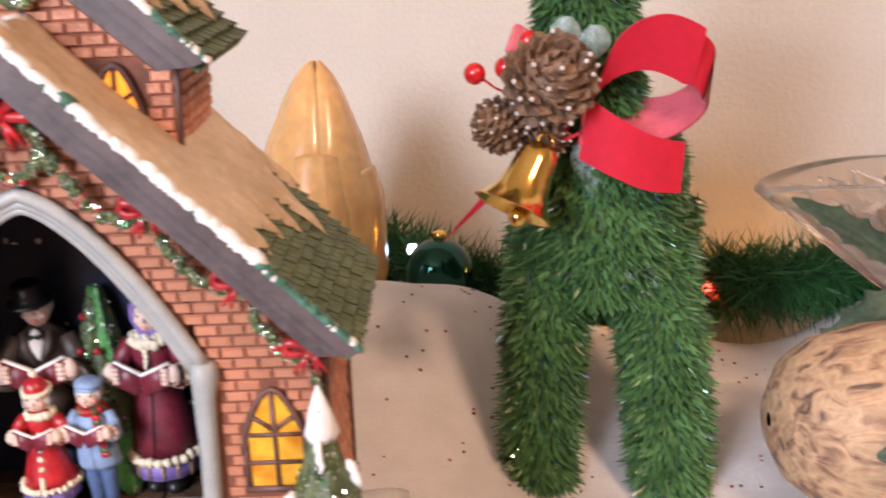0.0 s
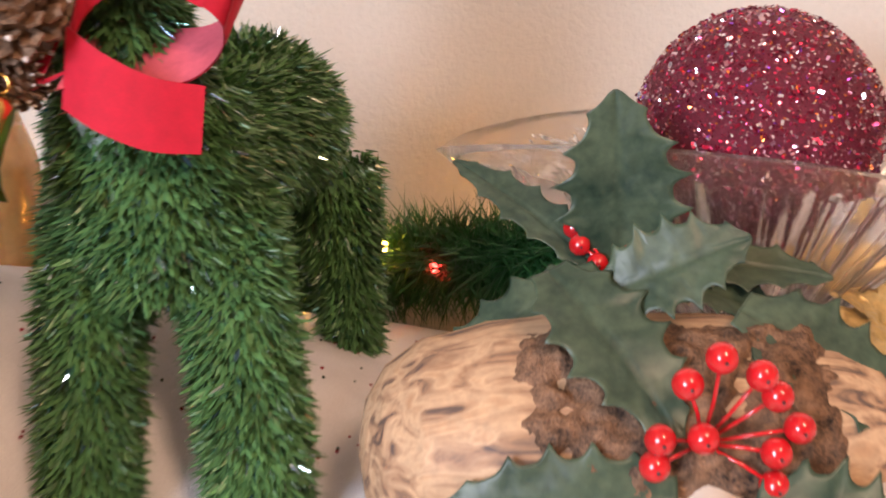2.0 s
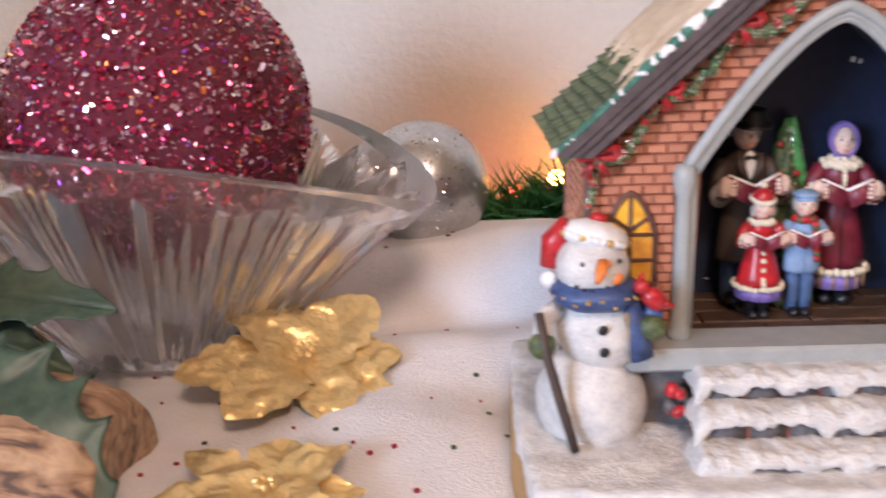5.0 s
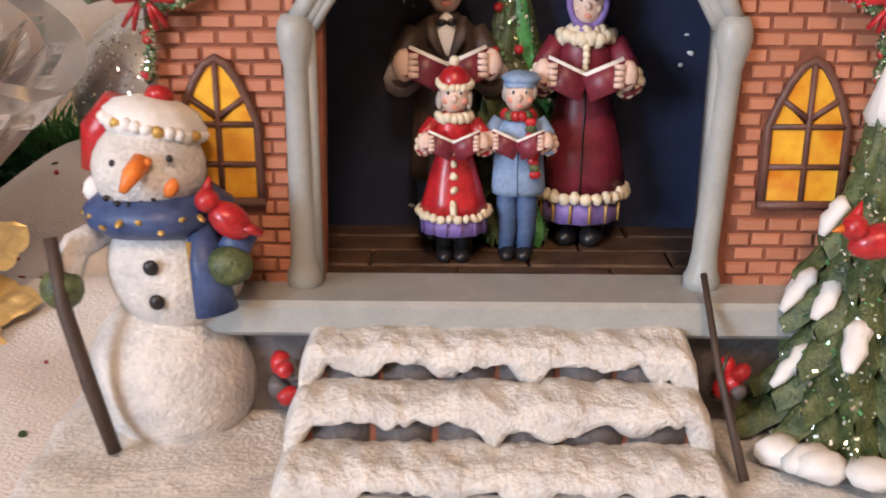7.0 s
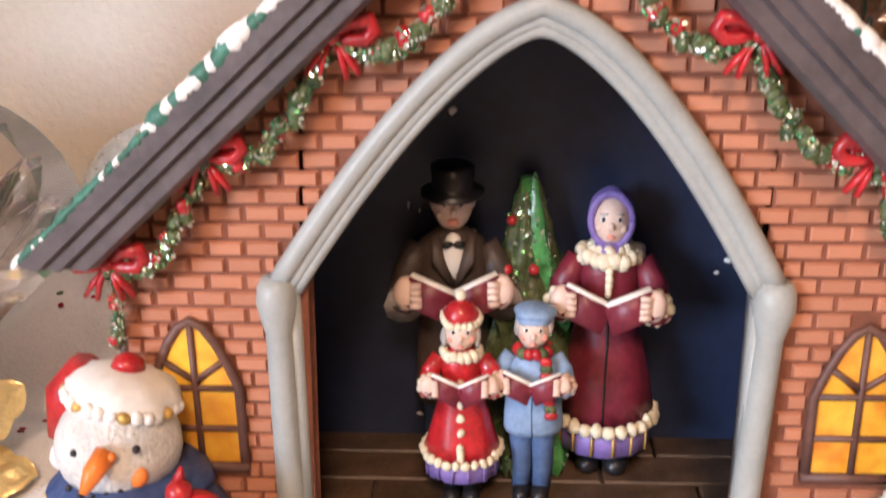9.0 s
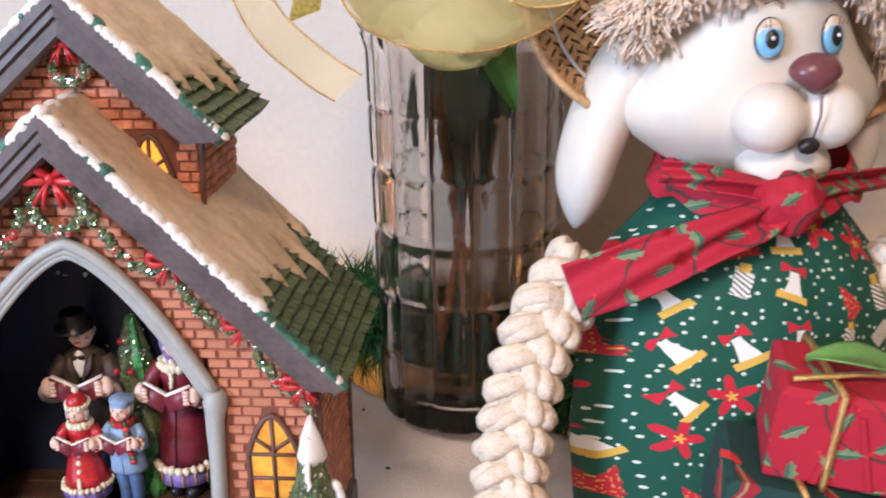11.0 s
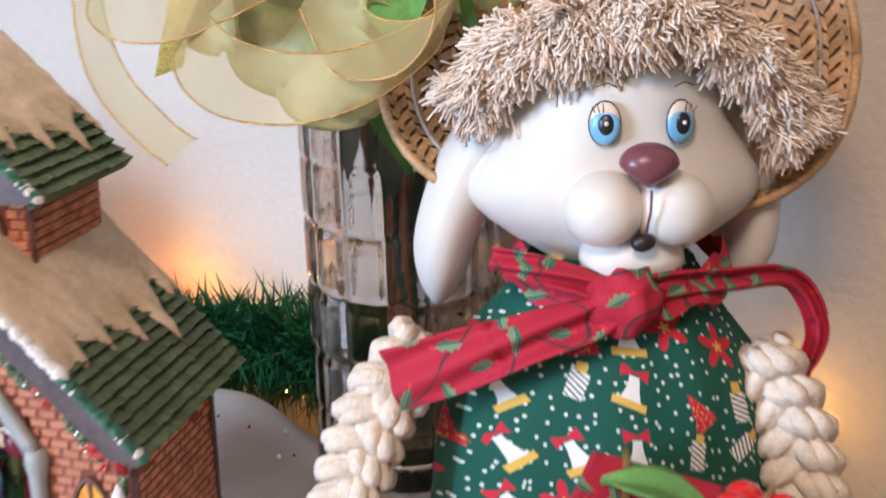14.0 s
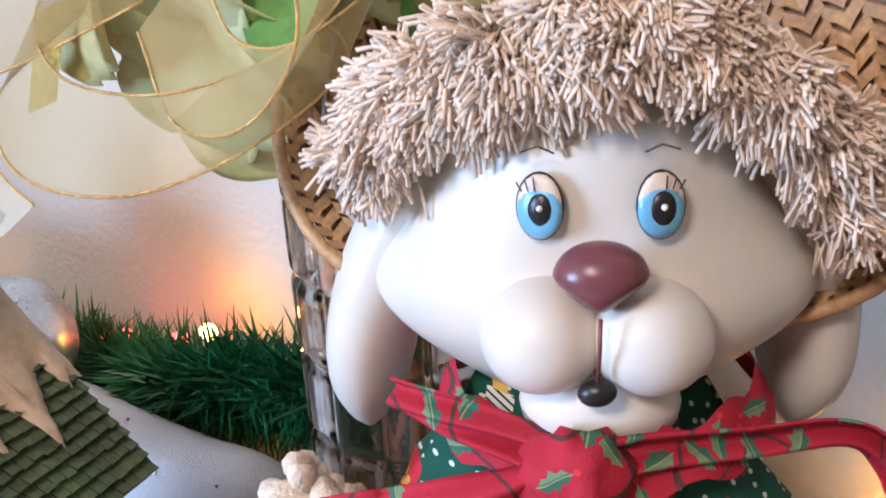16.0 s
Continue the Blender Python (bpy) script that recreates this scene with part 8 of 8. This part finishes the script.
def straw_hat():
    n = Vector((0.14, -0.88, 0.42)).normalized()
    m = Matrix.Translation((0.2230, 0.098, 0.2350)) @ n.to_track_quat("Z", "Y").to_matrix().to_4x4()
    t = thing("straw_hat", "plaited tan straw hat on the head of the rabbit", "hat", m @ Matrix.Scale(1.06, 4))
    rnd = random.Random(41)
    squash = lambda a: 1 - 0.30 * max(0, -math.sin(a)) ** 1.2
    height = lambda r, a: 0.016 * ((r - 0.03) / 0.045) ** 2 + 0.004 * math.sin(a * 2 + 0.5) * (r / 0.075)
    g = Geo()
    g.grid(lambda u, v: Vector(((0.030 + 0.042 * v) * math.cos(u * 6.2832), squash(u * 6.2832) * (0.030 + 0.042 * v) * math.sin(u * 6.2832), height(0.030 + 0.042 * v, u * 6.2832) - 0.0012)), 72, 12, 0, wrap=True)
    g.lathe([(0.034, 0.0), (0.035, -0.02), (0.031, -0.036), (0.016, -0.044), (0.001, -0.045)], 40, None, 0)
    ob = part("crown", g, "strawbase", t, "straw crown and brim lining")
    g = Geo()
    rings = 6
    for j in range(rings):
        r0, r1 = 0.030 + 0.0073 * j, 0.030 + 0.0073 * (j + 1)
        count = int(2 * math.pi * r1 / 0.0052)
        for k in range(count):
            for half, lean in ((0, 1), (1, -1)):
                a0 = 2 * math.pi * (k + 0.5 * half) / count
                ra, rb = (r0, (r0 + r1) / 2 + 0.0006) if half == 0 else ((r0 + r1) / 2 - 0.0006, r1)
                sk = lean * 0.0042 / r1
                wd = 0.0021 / r1
                lift = rnd.uniform(0.0006, 0.0013)
                def at(r, a, h):
                    return Vector((r * math.cos(a), squash(a) * r * math.sin(a), height(r, a) + h))
                v = [at(ra, a0 - wd - sk * 0.5, 0.0001), at(ra, a0 + wd - sk * 0.5, 0.0001), at(rb, a0 + wd + sk * 0.5, 0.0001), at(rb, a0 - wd + sk * 0.5, 0.0001), at((ra + rb) / 2, a0 - wd * 0.8, lift), at((ra + rb) / 2, a0 + wd * 0.8, lift)]
                g.add(v, [(0, 1, 5, 4), (4, 5, 2, 3)])
    tagged(part("plait", g, "straw", t, "woven straw plaits of the brim"), kind="stuff")
    g = Geo()
    g.tube([Vector((0.0735 * math.cos(a), squash(a) * 0.0735 * math.sin(a), height(0.0735, a))) for a in [k * 2 * math.pi / 60 for k in range(61)]], 0.0016, 7)
    part("edge", g, "straw", t, "bound straw edge")
    g = Geo()
    g.tube([Vector((0.064 * math.cos(a), squash(a) * 0.064 * math.sin(a), height(0.064, a) + 0.0018 + 0.0007 * math.sin(a * 9))) for a in [k * 2 * math.pi / 80 for k in range(81)]], 0.0006, 5)
    part("thread", g, "thread", t, "grey stitching thread")


def scarf():
    t = thing("holly_scarf", "red holly print cotton scarf tied at the neck of the doll", "scarf")
    g = Geo()
    k0 = Vector((0.2362, 0.0265, 0.1780))
    def wrap(u, v):
        a = u * 2 * math.pi
        return Vector((0.231 + (0.033 + 0.005 * v) * math.cos(a), 0.062 + (0.030 + 0.006 * v) * math.sin(a), 0.1865 - 0.011 * v - 0.003 * max(0, -math.sin(a)) + 0.0018 * math.sin(a * 11 + v * 4)))
    g.grid(wrap, 60, 6, wrap=True)
    part("band", g, RED_PRINT, t)
    g = Geo()
    g.ball(k0, (0.011, 0.009, 0.010), 0, n=24, rough=0.35, freq=180)
    part("knot", g, RED_PRINT, t)
    def cloth(name, pts, w0, w1):
        line = smooth_pts(pts, 10)
        g = Geo()
        n = len(line)
        def surf(u, v):
            i = min(n - 1, int(v * (n - 1)))
            w = lerp(w0, w1, v) * (1 + 0.05 * math.sin(v * 11))
            fold = 0.0035 * math.sin(u * 9 + v * 5) * (1 - v * 0.5)
            d = (line[min(n - 1, i + 1)] - line[max(0, i - 1)]).normalized()
            side = d.cross(Vector((0.05, -1, 0.25))).normalized()
            return line[i] + side * (u - 0.5) * w + Vector((0, -1, 0.2)) * fold
        g.grid(surf, 15, n)
        ob = part(name, g, RED_PRINT, t)
        so = ob.modifiers.new("thickness", "SOLIDIFY")
        so.thickness = 0.0006
    cloth("tail", [k0, (0.2268, 0.0210, 0.1735), (0.2129, 0.0165, 0.1695), (0.196, 0.0140, 0.1625), (0.178, 0.0140, 0.1545), (0.1655, 0.0160, 0.1490)], 0.010, 0.0215)
    cloth("tail", [k0, (0.2474, 0.0325, 0.1815), (0.2676, 0.0470, 0.1795), (0.2838, 0.0600, 0.1770), (0.2921, 0.065, 0.1690), (0.2966, 0.0663, 0.1557), (0.2934, 0.0654, 0.1426), (0.2907, 0.0646, 0.1333)], 0.009, 0.0055)
    cloth("tail", [k0, (0.2259, 0.0278, 0.1822), (0.2088, 0.0270, 0.1856), (0.1945, 0.0305, 0.1868)], 0.007, 0.008)


def gift(at, size, cloth, label, topping):
    t = thing("gift_box", label, "gift box", at)
    g = Geo()
    x, y, z = size
    g.slab((0, 0, 0), size, bevel=0.002)
    g.slab((-x * 0.22, -y / 2 - 0.0004, 0.0), (0.002, 0.0012, z * 0.92), rot=rot(0, 12, 0), bevel=0.0004)
    g.slab((-x * 0.06, -y / 2 - 0.0004, -z * 0.05), (0.0016, 0.0010, z * 0.8), rot=rot(0, -16, 0), bevel=0.0004)
    sharp(part("box", g, cloth, t, smooth=False))
    for cx in (-x * 0.28, x * 0.26):
        g = Geo()
        loop = []
        for px, pz in ((-1, 1), (-1, -1), (1, -1), (1, 1), (-1, 1)):
            loop.append((cx + 0.004 * px * (1 if cx > 0 else -1), px * (y / 2 + 0.0011), pz * (z / 2 + 0.0011)))
        fine = []
        for a, b in zip(loop, loop[1:]):
            fine += [Vector(a).lerp(Vector(b), k / 8) for k in range(8)]
        fine.append(Vector(loop[-1]))
        g.tube(fine, [0.0010 + 0.0002 * (i % 2) for i in range(len(fine))], 7)
        part("cord", g, "goldcord", t, "twisted gold cord")
    if topping:
        for dx, dy, dz in ((0.004, -0.004, 0.006), (0.011, -0.002, 0.0055), (0.016, 0.003, 0.005), (0.006, 0.004, 0.005)):
            g = Geo()
            g.ball((x * 0.12 + dx, dy, z / 2 + dz), 0.0056, 0, n=18)
            part("berry", g, "glaze", t, "glossy red berry")
        g = Geo()
        g.grid(lambda u, v: Vector((x * 0.10 - 0.030 * v, -0.004 + (u * 2 - 1) * 0.0075 * math.sin(math.pi * min(1, v * 0.93 + 0.05)), z / 2 + 0.003 + 0.004 * math.sin(v * 3) + 0.002 * abs(u * 2 - 1))), 11, 20)
        ob = part("leaf", g, "stemgreen", t, "green leaf with pale edge")
        so = ob.modifiers.new("thickness", "SOLIDIFY")
        so.thickness = 0.0006
        g = Geo()
        g.tube(smooth_pts([(-x * 0.45, -y * 0.4, z / 2 + 0.002), (0, -0.004, z / 2 + 0.003), (x * 0.30, -y * 0.2, z / 2 + 0.001), (x * 0.58, -y * 0.4, z / 2 - 0.001)], 6), 0.0010, 6)
        part("cord_end", g, "goldcord", t, "loose gold cord ends")


def black_frame():
    t = thing("television", "black framed television standing at the end of the shelf", "television", pose(0.3665, 0.10, -0.04, 0, 9, -8))
    g = Geo()
    g.slab((0.0115, 0, 0.20), (0.023, 0.03, 0.48), bevel=0.002)
    part("frame", g, "tvblack", t, "black plastic edge", smooth=False)
    g = Geo()
    g.slab((0.26, 0.004, 0.20), (0.47, 0.02, 0.47), bevel=0.002)
    part("screen", g, "tvscreen", t, "dark screen", smooth=False)
    g = Geo()
    g.slab((0.26, 0.0, -0.05), (0.2, 0.12, 0.03), bevel=0.004)
    part("stand", g, "tvblack", t, smooth=False)


vase()
rabbit()
straw_hat()
scarf()
gift(pose(0.2565, -0.0125, 0.1185, 4, 6, -8), (0.062, 0.034, 0.032), RED_PRINT, "small gift box wrapped in red holly cloth with gold cord", True)
gift(pose(0.2530, -0.0135, 0.0860, 2, 9, -6), (0.086, 0.040, 0.030), DARK_PRINT, "gift box wrapped in dark green cloth with gold cord", False)
black_frame()
